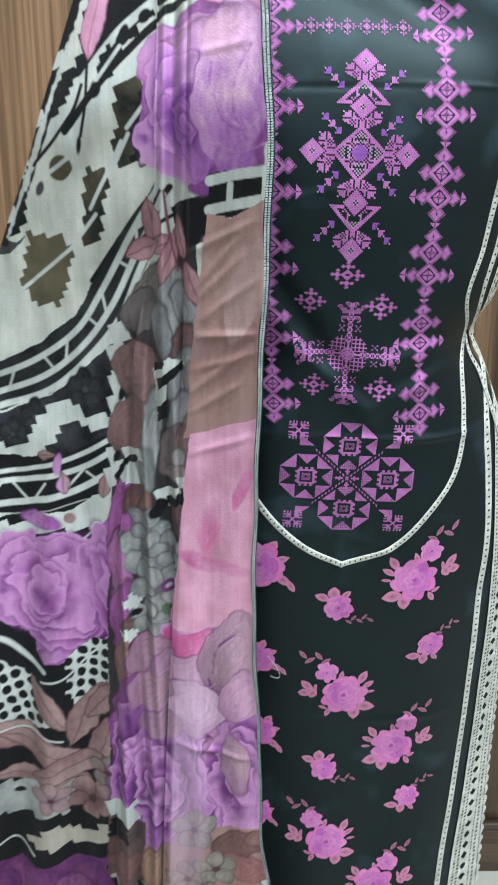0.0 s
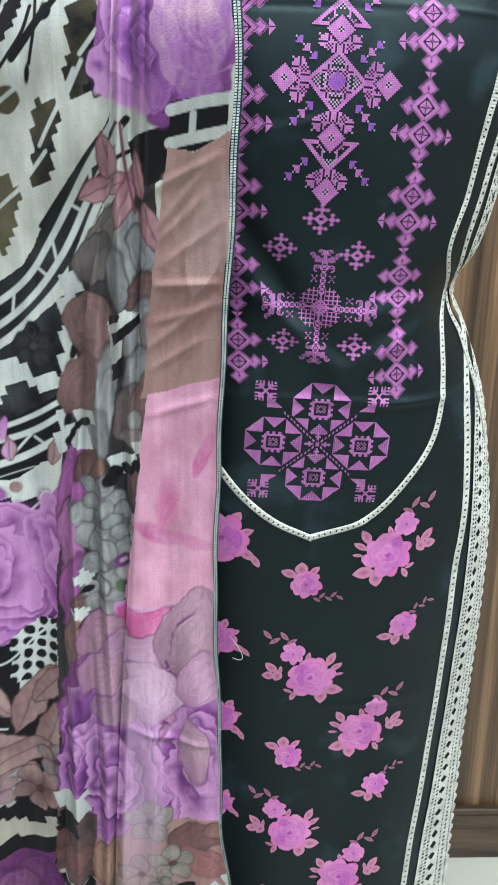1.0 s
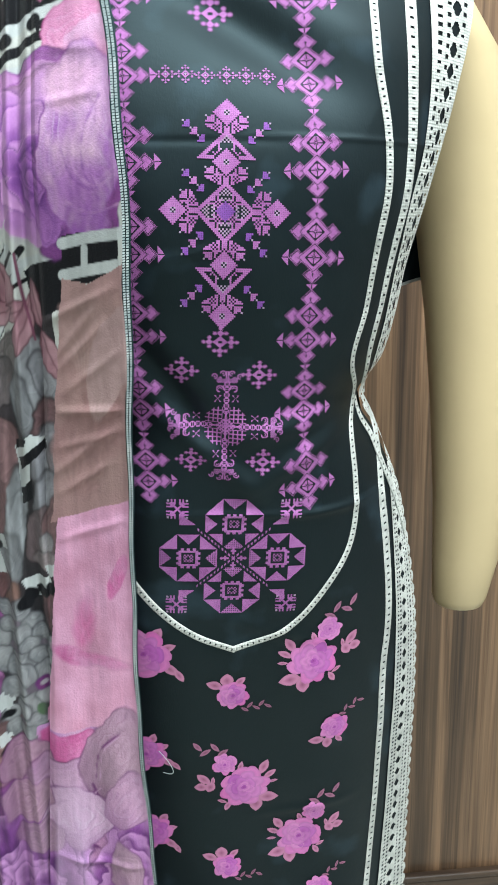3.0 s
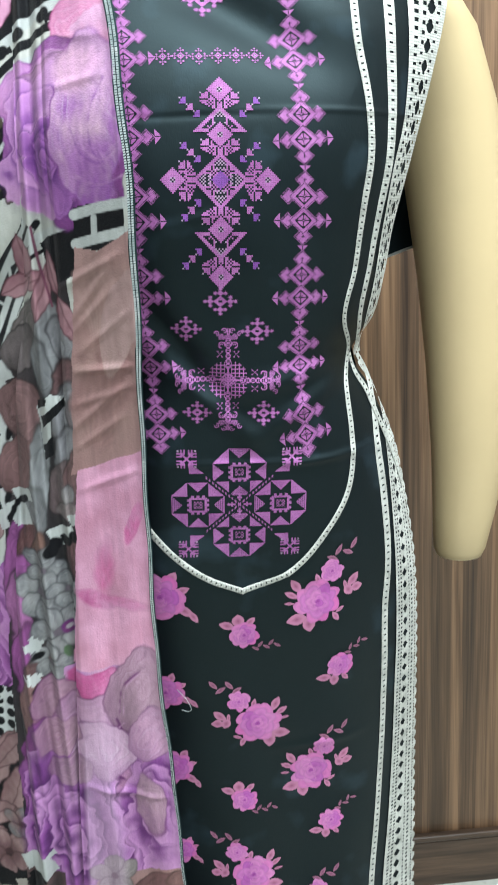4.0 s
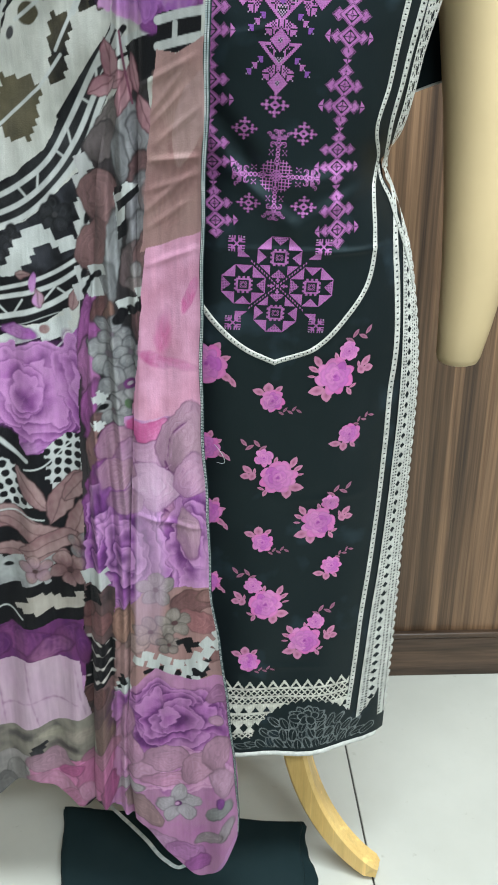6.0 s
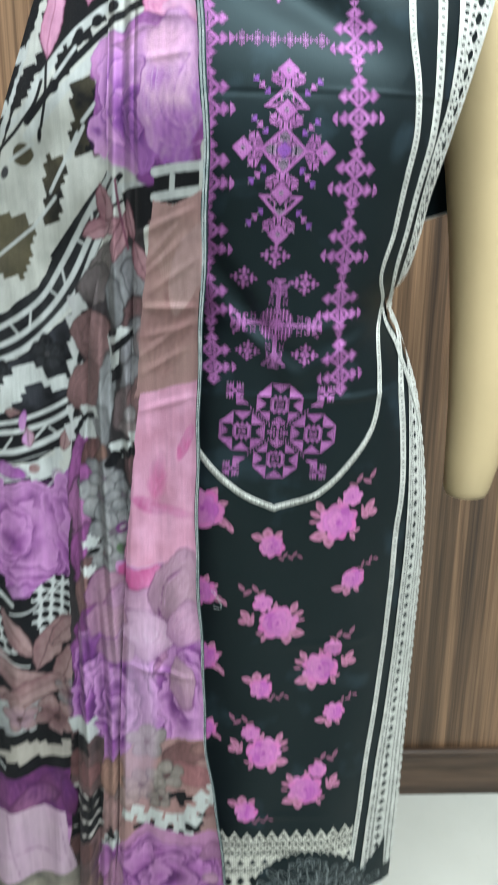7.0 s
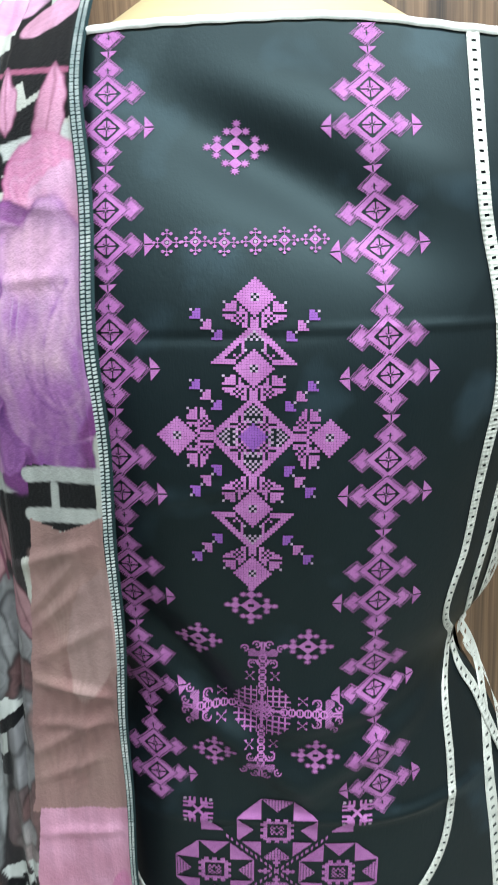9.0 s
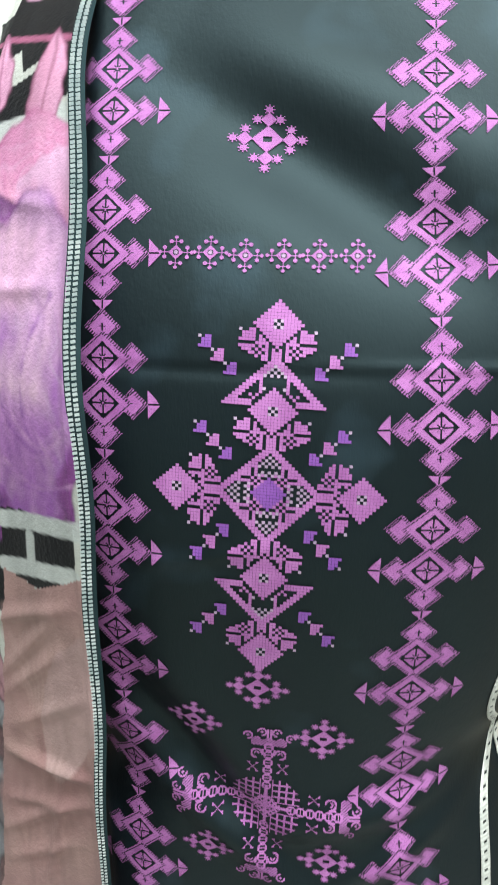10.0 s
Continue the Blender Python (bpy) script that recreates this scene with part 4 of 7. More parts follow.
        inside = np.zeros(len(m), bool)
        for (x0, z0), (x1, z1) in zip(pts, np.roll(pts, -1, 0)):
            cross = ((z0 > z) != (z1 > z)) & (x < (x1 - x0) * (z - z0) / (z1 - z0 + 1e-12) + x0)
            inside ^= cross
        self.lay(m, inside * 1.0, c, c if c2 is None else c2, 0.5 + 0.8 * self.wash[m])

    def dots(self, p, rx, rz, rot, pitch, c, bg):
        """Dark lozenges in rows on a pale ground."""
        m = self.near(p, max(rx, rz) * 1.2)
        u, v = self.frame_of(m, p, rot)
        inside = (np.abs(u / rx) + np.abs(v / rz) * 0.6 < 1) & (np.abs(v) < rz)
        self.lay(m, inside * 1.0, bg)
        a, b = (u + v) / pitch % 1 - 0.5, (u - v) / pitch % 1 - 0.5
        self.lay(m, inside * (0.41 - np.hypot(a, b)) / 0.06, c)

    def zigzag(self, pts, w, c, step=0.007):
        """A stair-stepped band."""
        q, d = path_points(pts, step)
        for k, (a, t) in enumerate(zip(q, d)):
            s = 1 if k % 2 else -1
            n = np.array((-t[1], t[0])) * s * w * 0.35
            e = step * 0.80
            ex, ez = np.array(t) * e, np.array((-t[1], t[0])) * w * 0.5
            self.patch([a + n - ex - ez, a + n + ex - ez, a + n + ex + ez, a + n - ex + ez], c, 0, None, wob=0.0003)


IVORY, WHITE, INK, OLIVE = srgb(204, 206, 198, 1.05), srgb(200, 205, 202, 1.05), srgb(15, 16, 20), srgb(80, 75, 58)
LILAC, PURPLE, PLUM = srgb(192, 140, 192, 1.1), srgb(154, 86, 160, 1.1), srgb(92, 42, 100, 1.1)
ROSE_PINK, HOT, BLUSH = srgb(214, 148, 184, 1.1), srgb(206, 100, 156, 1.1), srgb(214, 166, 198, 1.1)
TAUPE, MAUVE, BROWN = srgb(160, 134, 132), srgb(132, 100, 102), srgb(80, 56, 58)
GREY, DARK_GREY, PALE_GREY = srgb(120, 120, 122), srgb(66, 66, 68), srgb(174, 174, 174)


def dye_scarf(D):
    """The whole print, from the shoulder to the tail."""
    D.col[:] = IVORY
    D.patch([(-0.13, 0.62), (0.10, 0.62), (0.10, 0.36), (-0.13, 0.36)], TAUPE, 0)
    D.patch([(-0.16, 0.38), (0.10, 0.38), (0.10, 0.05), (-0.16, 0.05)], LILAC, 0, srgb(182, 132, 173))
    D.patch([(-0.40, 0.93), (-0.10, 0.93), (-0.10, 0.25), (-0.40, 0.25)], INK, 0.02)
    # shoulder: ivory with ink and olive steps, diagonal ribbons and pink petals
    D.patch([(-0.1440, 1.4400), (0.0010, 1.4560), (0.0010, 1.4290), (-0.0730, 1.4130), (-0.1330, 1.3580), (-0.1630, 1.3540)], INK, 0.010)
    D.patch([(-0.0500, 1.5220), (0.0100, 1.5090), (0.0100, 1.4540), (-0.0640, 1.4600)], INK, 0.012)
    D.line([(-0.1630, 1.3390), (-0.1110, 1.3940), (-0.0680, 1.4200), (0.0010, 1.4330)], 0.010, WHITE)
    D.line([(-0.1700, 1.3090), (-0.1100, 1.3700), (-0.0620, 1.4050), (0.0010, 1.4150)], 0.0085, INK)
    D.line([(-0.1710, 1.2940), (-0.1100, 1.3530), (-0.0570, 1.3910), (-0.0030, 1.4020)], 0.011, WHITE)
    for p in ((-0.1120, 1.3840), (-0.0910, 1.4020), (-0.0730, 1.4120), (-0.0480, 1.4220), (-0.0220, 1.4240), (-0.1380, 1.3410), (-0.1260, 1.3680)):
        D.petal(p, 0.0075, 0.0060, 50, INK, INK, None, 0.05, streak=0)
    D.patch([(-0.1780, 1.3560), (-0.1600, 1.3690), (-0.1580, 1.3530), (-0.1720, 1.3320), (-0.1870, 1.3180), (-0.1950, 1.3210), (-0.1900, 1.3440)], INK, 0.006)
    D.line([(-0.2280, 1.2610), (-0.2090, 1.2920), (-0.1710, 1.3220), (-0.1500, 1.3530)], 0.008, WHITE)
    D.line([(-0.2080, 1.2800), (-0.1790, 1.3060), (-0.1590, 1.3290), (-0.1520, 1.3480)], 0.0045, INK)
    D.line([(-0.1540, 1.3040), (-0.1480, 1.3280), (-0.1470, 1.3670)], 0.004, INK)
    D.patch([(-0.1160, 1.3490), (-0.0940, 1.3520), (-0.0850, 1.3300), (-0.0740, 1.3110), (-0.0870, 1.2780), (-0.1180, 1.2790), (-0.1240, 1.2980), (-0.1160, 1.3160), (-0.1200, 1.3350)], OLIVE, 0.007, INK)
    D.patch([(-0.0940, 1.3420), (-0.0730, 1.3220), (-0.0820, 1.2960), (-0.0870, 1.2800), (-0.1040, 1.2810), (-0.0990, 1.3150)], INK, 0.007)
    D.patch([(-0.1500, 1.2750), (-0.1260, 1.2740), (-0.1320, 1.2450), (-0.1380, 1.2100), (-0.1620, 1.2090), (-0.1540, 1.2270), (-0.1580, 1.2530)], INK, 0.007, OLIVE)
    D.patch([(-0.1170, 1.3790), (-0.1190, 1.3540), (-0.1330, 1.3510), (-0.1360, 1.3710), (-0.1250, 1.3800)], INK, 0.005)
    D.petal((-0.1110, 1.3880), 0.011, 0.005, 70, INK, INK, None, 0.05, streak=0)
    D.petal((-0.1570, 1.2960), 0.010, 0.003, 80, INK, INK, None, 0.05, streak=0)
    D.petal((-0.2020, 1.2580), 0.0085, 0.0045, 65, DARK_GREY, DARK_GREY, None, 0.05, streak=0)
    D.petal((-0.1410, 1.3430), 0.010, 0.0025, 75, INK, INK, None, 0.05, streak=0)
    D.petal((-0.1800, 1.2770), 0.014, 0.010, 40, OLIVE, OLIVE, None, 0.08)
    D.patch([(-0.2200, 1.2150), (-0.1790, 1.2150), (-0.1680, 1.1980), (-0.1770, 1.1660), (-0.1890, 1.1460), (-0.2190, 1.1490), (-0.2320, 1.1650)], OLIVE, 0.007, srgb(96, 90, 70))
    D.patch([(-0.2350, 1.2500), (-0.2190, 1.2530), (-0.2230, 1.2230), (-0.2410, 1.2120), (-0.2610, 1.2110)], INK, 0.006)
    D.patch([(-0.2760, 1.2080), (-0.2330, 1.2070), (-0.2200, 1.2150), (-0.2410, 1.1950), (-0.2770, 1.1910)], DARK_GREY, 0)
    for a, b in (((-0.2850, 1.1220), (-0.1710, 1.2030)), ((-0.1710, 1.2030), (-0.1420, 1.2350)), ((-0.1480, 1.2400), (-0.1140, 1.2980)), ((-0.1240, 1.2740), (-0.1070, 1.3040)), ((-0.1080, 1.3090), (-0.0870, 1.3320)), ((-0.1940, 1.2710), (-0.1650, 1.2880)), ((-0.1360, 1.3510), (-0.1140, 1.3780))):
        D.line([a, b], 0.0050, WHITE, 0.0012)
    D.line([(-0.1510, 1.1730), (-0.1220, 1.2100), (-0.1010, 1.2360)], 0.006, INK)
    D.line([(-0.1360, 1.1790), (-0.1170, 1.1950), (-0.0680, 1.2590)], 0.006, INK)
    # ink and white bands along the outer edge
    D.line([(-0.2500, 1.2080), (-0.2250, 1.2640), (-0.1980, 1.3230), (-0.1760, 1.3860), (-0.1600, 1.4300)], 0.013, INK, 0.0012, 0.002)
    D.line([(-0.2440, 1.2120), (-0.2180, 1.2680), (-0.1910, 1.3270), (-0.1690, 1.3880)], 0.0055, WHITE, 0.0012, 0.001)
    D.line([(-0.2350, 1.2180), (-0.2080, 1.2740), (-0.1830, 1.3300)], 0.0040, INK, 0.0012, 0.001)
    for p in ((-0.2240, 1.2760), (-0.2040, 1.3200), (-0.1830, 1.3740), (-0.2420, 1.2330)):
        D.patch([(p[0] - 0.012, p[1] - 0.006), (p[0] + 0.004, p[1] - 0.008), (p[0] + 0.012, p[1] + 0.008), (p[0] - 0.004, p[1] + 0.010)], WHITE, 0.005)
    # swooping stripes with struts under the shoulder
    upper = np.array([(-0.3060, 1.0710), (-0.2570, 1.0860), (-0.2100, 1.1090), (-0.1710, 1.1370), (-0.1480, 1.1730), (-0.1160, 1.2210), (-0.0830, 1.2640)])
    lower = np.array([(-0.3060, 1.0230), (-0.2580, 1.0380), (-0.1990, 1.0600), (-0.1540, 1.0980), (-0.1200, 1.1380), (-0.1010, 1.1810), (-0.0680, 1.2450)])

    def between(f):
        return (upper * (1 - f) + lower * f).tolist()

    D.patch(upper.tolist() + lower[::-1].tolist(), INK, 0, srgb(46, 48, 50))
    for f, w in ((0.24, 0.0072), (0.62, 0.0072), (0.92, 0.0075)):
        D.line(between(f), w, WHITE, 0.0012)
    for k in range(9):
        u, g = between(0.26), between(0.60)
        i, r = int(k * 0.66), (k * 0.66) % 1
        p = [u[i][q] * (1 - r) + u[i + 1][q] * r for q in (0, 1)]
        o = 0.16 if k % 2 else -0.16
        i2, r2 = int(max(0, k * 0.66 + o)), max(0, k * 0.66 + o) % 1
        e = [g[i2][q] * (1 - r2) + g[i2 + 1][q] * r2 for q in (0, 1)]
        D.line([p, e], 0.0040, WHITE, 0.0012)
    # ink field with white steps
    D.patch([(-0.3130, 1.0220), (-0.2580, 1.0360), (-0.1990, 1.0590), (-0.1540, 1.0950), (-0.1260, 1.1220), (-0.1150, 1.1120), (-0.1300, 1.0120), (-0.1820, 0.9770), (-0.3120, 0.9620)], INK, 0, srgb(52, 54, 60))
    for p, r in (((-0.1610, 1.0690), 0.020), ((-0.2180, 1.0350), 0.018), ((-0.2450, 1.0150), 0.018)):
        D.flower(p, r, srgb(58, 60, 64), INK, DARK_GREY, 20, srgb(24, 26, 28))
    D.patch([(-0.2850, 0.9850), (-0.2580, 1.0020), (-0.2250, 1.0090), (-0.2180, 1.0320), (-0.1990, 1.0510), (-0.1830, 1.0570), (-0.1680, 1.0510), (-0.1590, 1.0390), (-0.1470, 1.0460), (-0.1350, 1.0420), (-0.1410, 1.0300), (-0.1590, 1.0280), (-0.1710, 1.0320), (-0.1900, 1.0270), (-0.2030, 1.0060), (-0.2190, 0.9930), (-0.2580, 0.9850)], WHITE, 0.008)
    D.patch([(-0.1350, 1.0450), (-0.1280, 1.0680), (-0.1370, 1.0770), (-0.1270, 1.1000), (-0.1210, 1.1110), (-0.1100, 1.1340), (-0.1060, 1.1240), (-0.1170, 1.0960), (-0.1240, 1.0570), (-0.1300, 1.0230)], WHITE, 0.006)
    # level stripes
    D.patch([(-0.3130, 0.9910), (-0.1880, 0.9960), (-0.1350, 1.0280), (-0.1310, 0.9780), (-0.1830, 0.9430), (-0.3110, 0.9260)], INK, 0)
    for pts, w in (([(-0.3120, 0.9680), (-0.2260, 0.9810), (-0.1750, 0.9980), (-0.1320, 1.0230)], 0.0058), ([(-0.3120, 0.9590), (-0.2200, 0.9720), (-0.1700, 0.9870), (-0.1300, 1.0120)], 0.0066),
                   ([(-0.3120, 0.9380), (-0.2200, 0.9500), (-0.1700, 0.9670), (-0.1460, 0.9820)], 0.0076), ([(-0.3110, 0.9270), (-0.2200, 0.9380), (-0.1640, 0.9560)], 0.0020)):
        D.line(pts, w, WHITE, 0.0012)
    for a, b in (((-0.2460, 0.9640), (-0.2300, 0.9510)), ((-0.2200, 0.9530), (-0.2090, 0.9680)), ((-0.1840, 0.9670), (-0.1670, 0.9860)), ((-0.1640, 0.9840), (-0.1520, 0.9780)), ((-0.2720, 0.9460), (-0.2590, 0.9630))):
        D.line([a, b], 0.0036, WHITE, 0.0012)
    D.patch([(-0.3110, 0.9260), (-0.2400, 0.9250), (-0.1950, 0.9390), (-0.1550, 0.9580), (-0.1500, 0.9440), (-0.1590, 0.9260), (-0.1840, 0.9160), (-0.1930, 0.9250), (-0.2210, 0.9190), (-0.2270, 0.9050), (-0.2590, 0.8990), (-0.3100, 0.8950)], WHITE, 0.008)
    D.line([(-0.3100, 0.8870), (-0.2210, 0.8970), (-0.1780, 0.9080), (-0.1440, 0.9390)], 0.0030, WHITE)
    D.petal((-0.2140, 0.9310), 0.024, 0.009, -8, LILAC, PURPLE, PLUM)
    D.petal((-0.1840, 0.9360), 0.007, 0.006, 0, MAUVE, TAUPE, None)
    D.petal((-0.1950, 0.9900), 0.014, 0.005, 80, LILAC, PURPLE, None)
    D.leaf((-0.2070, 0.9990), 0.010, 0.005, 10, MAUVE, TAUPE, BROWN)
    D.leaf((-0.1900, 0.9720), 0.012, 0.007, 100, TAUPE, LILAC, BROWN)
    D.leaf((-0.1460, 0.9720), 0.013, 0.008, 80, TAUPE, MAUVE, BROWN)
    # large purple bloom
    D.patch([(-0.3100, 0.8790), (-0.2270, 0.9010), (-0.1780, 0.9010), (-0.1440, 0.9360), (-0.1190, 0.9740), (-0.1080, 0.9580), (-0.1160, 0.8940), (-0.1230, 0.8410), (-0.1620, 0.8080), (-0.1920, 0.7870), (-0.2220, 0.7850), (-0.2210, 0.8140), (-0.2710, 0.8440), (-0.3090, 0.8520)], PURPLE, 0, LILAC)
    for p, a, b, r, c, e in (((-0.2400, 0.8640), 0.040, 0.034, 20, LILAC, PURPLE), ((-0.2000, 0.8680), 0.036, 0.030, 80, PURPLE, srgb(140, 70, 133)), ((-0.2090, 0.8780), 0.016, 0.012, 30, PLUM, PURPLE), ((-0.1970, 0.8280), 0.044, 0.016, -10, LILAC, PURPLE),
                             ((-0.1510, 0.8670), 0.044, 0.013, 68, srgb(186, 136, 177), LILAC), ((-0.1360, 0.8860), 0.040, 0.010, 78, PURPLE, LILAC), ((-0.1260, 0.9390), 0.026, 0.012, 80, LILAC, PURPLE), ((-0.1490, 0.8320), 0.030, 0.012, 45, PURPLE, PLUM),
                             ((-0.1920, 0.7990), 0.034, 0.011, 22, LILAC, PURPLE), ((-0.2460, 0.8940), 0.024, 0.010, 0, LILAC, BLUSH)):
        D.petal(p, a, b, r, c, e, PLUM, 0.16)
    for pts in ([(-0.2210, 0.8430), (-0.2060, 0.8360), (-0.1730, 0.8390)], [(-0.1700, 0.8360), (-0.1630, 0.8710), (-0.1540, 0.8950)], [(-0.2460, 0.8800), (-0.2210, 0.8880), (-0.1840, 0.8860), (-0.1750, 0.8590)]):
        D.line(pts, 0.0022, srgb(214, 170, 204), 0.0018)
    g = random.Random(5)
    cx, cz = (-0.2000, 0.8680)
    for k in range(30):
        rr, a0, sp = g.uniform(0.006, 0.060), g.uniform(0, 360), g.uniform(12, 26)
        pts = [(cx + rr * (1 + 0.08 * n) * math.cos(radians(a0 + sp * n)), cz + 0.8 * rr * math.sin(radians(a0 + sp * n))) for n in range(4)]
        D.line(pts, g.uniform(0.0014, 0.0040), (srgb(112, 56, 110), srgb(196, 146, 186), srgb(146, 82, 144), srgb(176, 116, 168))[k % 4], 0.0030, 0.001)
    D.peony((-0.2060, 0.8600), 0.078, 0.060, srgb(182, 130, 180), srgb(148, 88, 152), srgb(96, 46, 104), 21, 5)
    D.peony((-0.1420, 0.8700), 0.026, 0.066, srgb(176, 126, 174), srgb(144, 86, 148), srgb(100, 52, 106), 22, 3)
    D.patch([(-0.3080, 0.8320), (-0.2580, 0.8280), (-0.2280, 0.8020), (-0.2130, 0.7830), (-0.2230, 0.7640), (-0.2590, 0.7770), (-0.3080, 0.7850)], INK, 0)
    D.line([(-0.2950, 0.8220), (-0.2520, 0.8060), (-0.2280, 0.7850), (-0.2130, 0.7770)], 0.0070, WHITE, 0.0015)
    # lattice, mauve leaves
    D.patch([(-0.3080, 0.7850), (-0.2590, 0.7770), (-0.2230, 0.7640), (-0.1290, 0.8230), (-0.1300, 0.7230), (-0.1890, 0.7120), (-0.3120, 0.6980)], INK, 0)
    D.patch([(-0.1860, 0.7760), (-0.1350, 0.8130), (-0.1320, 0.7830), (-0.1450, 0.7640), (-0.1820, 0.7320)], WHITE, 0)
    D.dots((-0.1570, 0.7780), 0.044, 0.030, 40, 0.017, INK, WHITE)
    D.dots((-0.2570, 0.7460), 0.058, 0.034, -30, 0.018, INK, WHITE)
    D.line([(-0.2170, 0.7650), (-0.1920, 0.7710), (-0.1620, 0.7950), (-0.1290, 0.8170)], 0.0030, WHITE)
    for p, ln, wd, r in (((-0.2500, 0.7020), 0.060, 0.016, 165), ((-0.2150, 0.6840), 0.060, 0.016, 155), ((-0.2090, 0.7400), 0.036, 0.013, 125), ((-0.1700, 0.7300), 0.044, 0.015, 60), ((-0.1520, 0.7470), 0.034, 0.012, 55), ((-0.2290, 0.6510), 0.060, 0.014, 175),
                         ((-0.1540, 0.6950), 0.040, 0.017, 70), ((-0.1860, 0.6650), 0.050, 0.016, 15), ((-0.1500, 0.6460), 0.035, 0.015, 100)):
        D.leaf(p, ln, wd, r, TAUPE, MAUVE, BROWN)
    D.line([(-0.2990, 0.7050), (-0.2250, 0.7070), (-0.1960, 0.6990)], 0.0030, WHITE)
    D.patch([(-0.3180, 0.6380), (-0.2300, 0.6440), (-0.1870, 0.6430), (-0.1960, 0.6060), (-0.3230, 0.5920)], WHITE, 0.008, GREY)
    D.flower((-0.2130, 0.6270), 0.022, srgb(170, 140, 152), TAUPE, BROWN, 20, BROWN)
    D.flower((-0.1700, 0.6220), 0.026, MAUVE, TAUPE, BROWN, 50, BROWN)
    D.flower((-0.1500, 0.6600), 0.020, TAUPE, GREY, BROWN, 10, BROWN)
    D.petal((-0.2500, 0.6280), 0.008, 0.004, 10, INK, INK, None)
    D.patch([(-0.3230, 0.5920), (-0.1960, 0.6020), (-0.1440, 0.5950), (-0.1450, 0.5640), (-0.2370, 0.5560), (-0.3300, 0.5310)], INK, 0)
    D.patch([(-0.2430, 0.5670), (-0.2160, 0.5890), (-0.1910, 0.5830), (-0.1790, 0.5760), (-0.1530, 0.5940), (-0.1480, 0.5710), (-0.1990, 0.5590), (-0.2370, 0.5600)], srgb(176, 170, 160), 0.008)
    D.line([(-0.3170, 0.5290), (-0.2560, 0.5620), (-0.2380, 0.5480)], 0.0035, WHITE)
    D.patch([(-0.3090, 0.5220), (-0.1420, 0.5330), (-0.1470, 0.4670), (-0.3170, 0.4600)], PURPLE, 0, PLUM)
    D.petal((-0.2240, 0.4990), 0.060, 0.020, 5, PURPLE, LILAC, PLUM)
    D.patch([(-0.3230, 0.4730), (-0.1600, 0.4890), (-0.1600, 0.3930), (-0.3360, 0.3750)], BLUSH, 0, LILAC)
    D.petal((-0.2450, 0.4360), 0.050, 0.022, 5, BLUSH, srgb(206, 174, 196), LILAC)
    D.petal((-0.1920, 0.4470), 0.035, 0.024, -20, srgb(208, 176, 198), BLUSH, LILAC)
    D.line([(-0.3030, 0.4510), (-0.2350, 0.4630), (-0.1700, 0.4570)], 0.0018, LILAC, 0.0015)
    D.patch([(-0.3350, 0.3830), (-0.1130, 0.4190), (-0.1190, 0.3290), (-0.3490, 0.2760)], GREY, 0, DARK_GREY)
    D.flower((-0.1990, 0.3730), 0.022, PALE_GREY, GREY, DARK_GREY, 10, DARK_GREY)
    D.flower((-0.2540, 0.3510), 0.024, TAUPE, GREY, BROWN, 30, DARK_GREY)
    D.flower((-0.1450, 0.3850), 0.020, TAUPE, GREY, BROWN, 30, DARK_GREY)
    D.patch([(-0.3630, 0.3560), (-0.2550, 0.3820), (-0.2420, 0.3420), (-0.2940, 0.3180), (-0.3700, 0.3030)], INK, 0.010)
    for p, a, b, r in (((-0.2030, 0.3240), 0.050, 0.024, 0), ((-0.1640, 0.3050), 0.034, 0.022, 50), ((-0.2220, 0.2910), 0.030, 0.020, -20), ((-0.1690, 0.3460), 0.030, 0.015, 20)):
        D.petal(p, a, b, r, srgb(216, 140, 182), srgb(204, 104, 160), MAUVE)
    # middle pleat: mauve leaves and grey blossoms over a dark ground
    D.patch([(-0.1250, 1.1430), (-0.0430, 1.2460), (-0.0460, 1.0660), (-0.0730, 0.8460), (-0.1480, 0.5710), (-0.1460, 0.8390), (-0.1320, 1.0400)], srgb(62, 56, 58), 0, srgb(34, 34, 36))
    D.patch([(-0.1320, 1.1290), (-0.1140, 1.1440), (-0.1230, 1.0570), (-0.1310, 0.9780), (-0.1430, 0.9710)], WHITE, 0.010, PALE_GREY)
    for p in ((-0.1270, 1.1000), (-0.1240, 1.0680), (-0.1300, 1.0480), (-0.1300, 1.0050)):
        D.petal(p, 0.012, 0.004, 70, INK, INK, None, 0.2, streak=0)
    brush_a = (((-0.0920, 1.1660), 0.030, 0.015, 70, (118, 110, 108)), ((-0.1020, 1.1450), 0.024, 0.016, 50, (104, 96, 96)), ((-0.0690, 1.1550), 0.038, 0.016, 84, (150, 152, 154)),
               ((-0.0800, 1.1360), 0.026, 0.010, 95, (134, 136, 138)), ((-0.0560, 1.1560), 0.024, 0.012, 110, (142, 142, 146)), ((-0.0550, 1.1260), 0.022, 0.015, 60, (122, 92, 94)),
               ((-0.0600, 1.0910), 0.036, 0.017, 80, (148, 148, 152)), ((-0.0490, 1.0820), 0.030, 0.012, 95, (130, 122, 124)), ((-0.0640, 1.0610), 0.026, 0.012, 70, (138, 138, 142)),
               ((-0.1070, 1.0940), 0.030, 0.024, 80, (130, 100, 100)),)
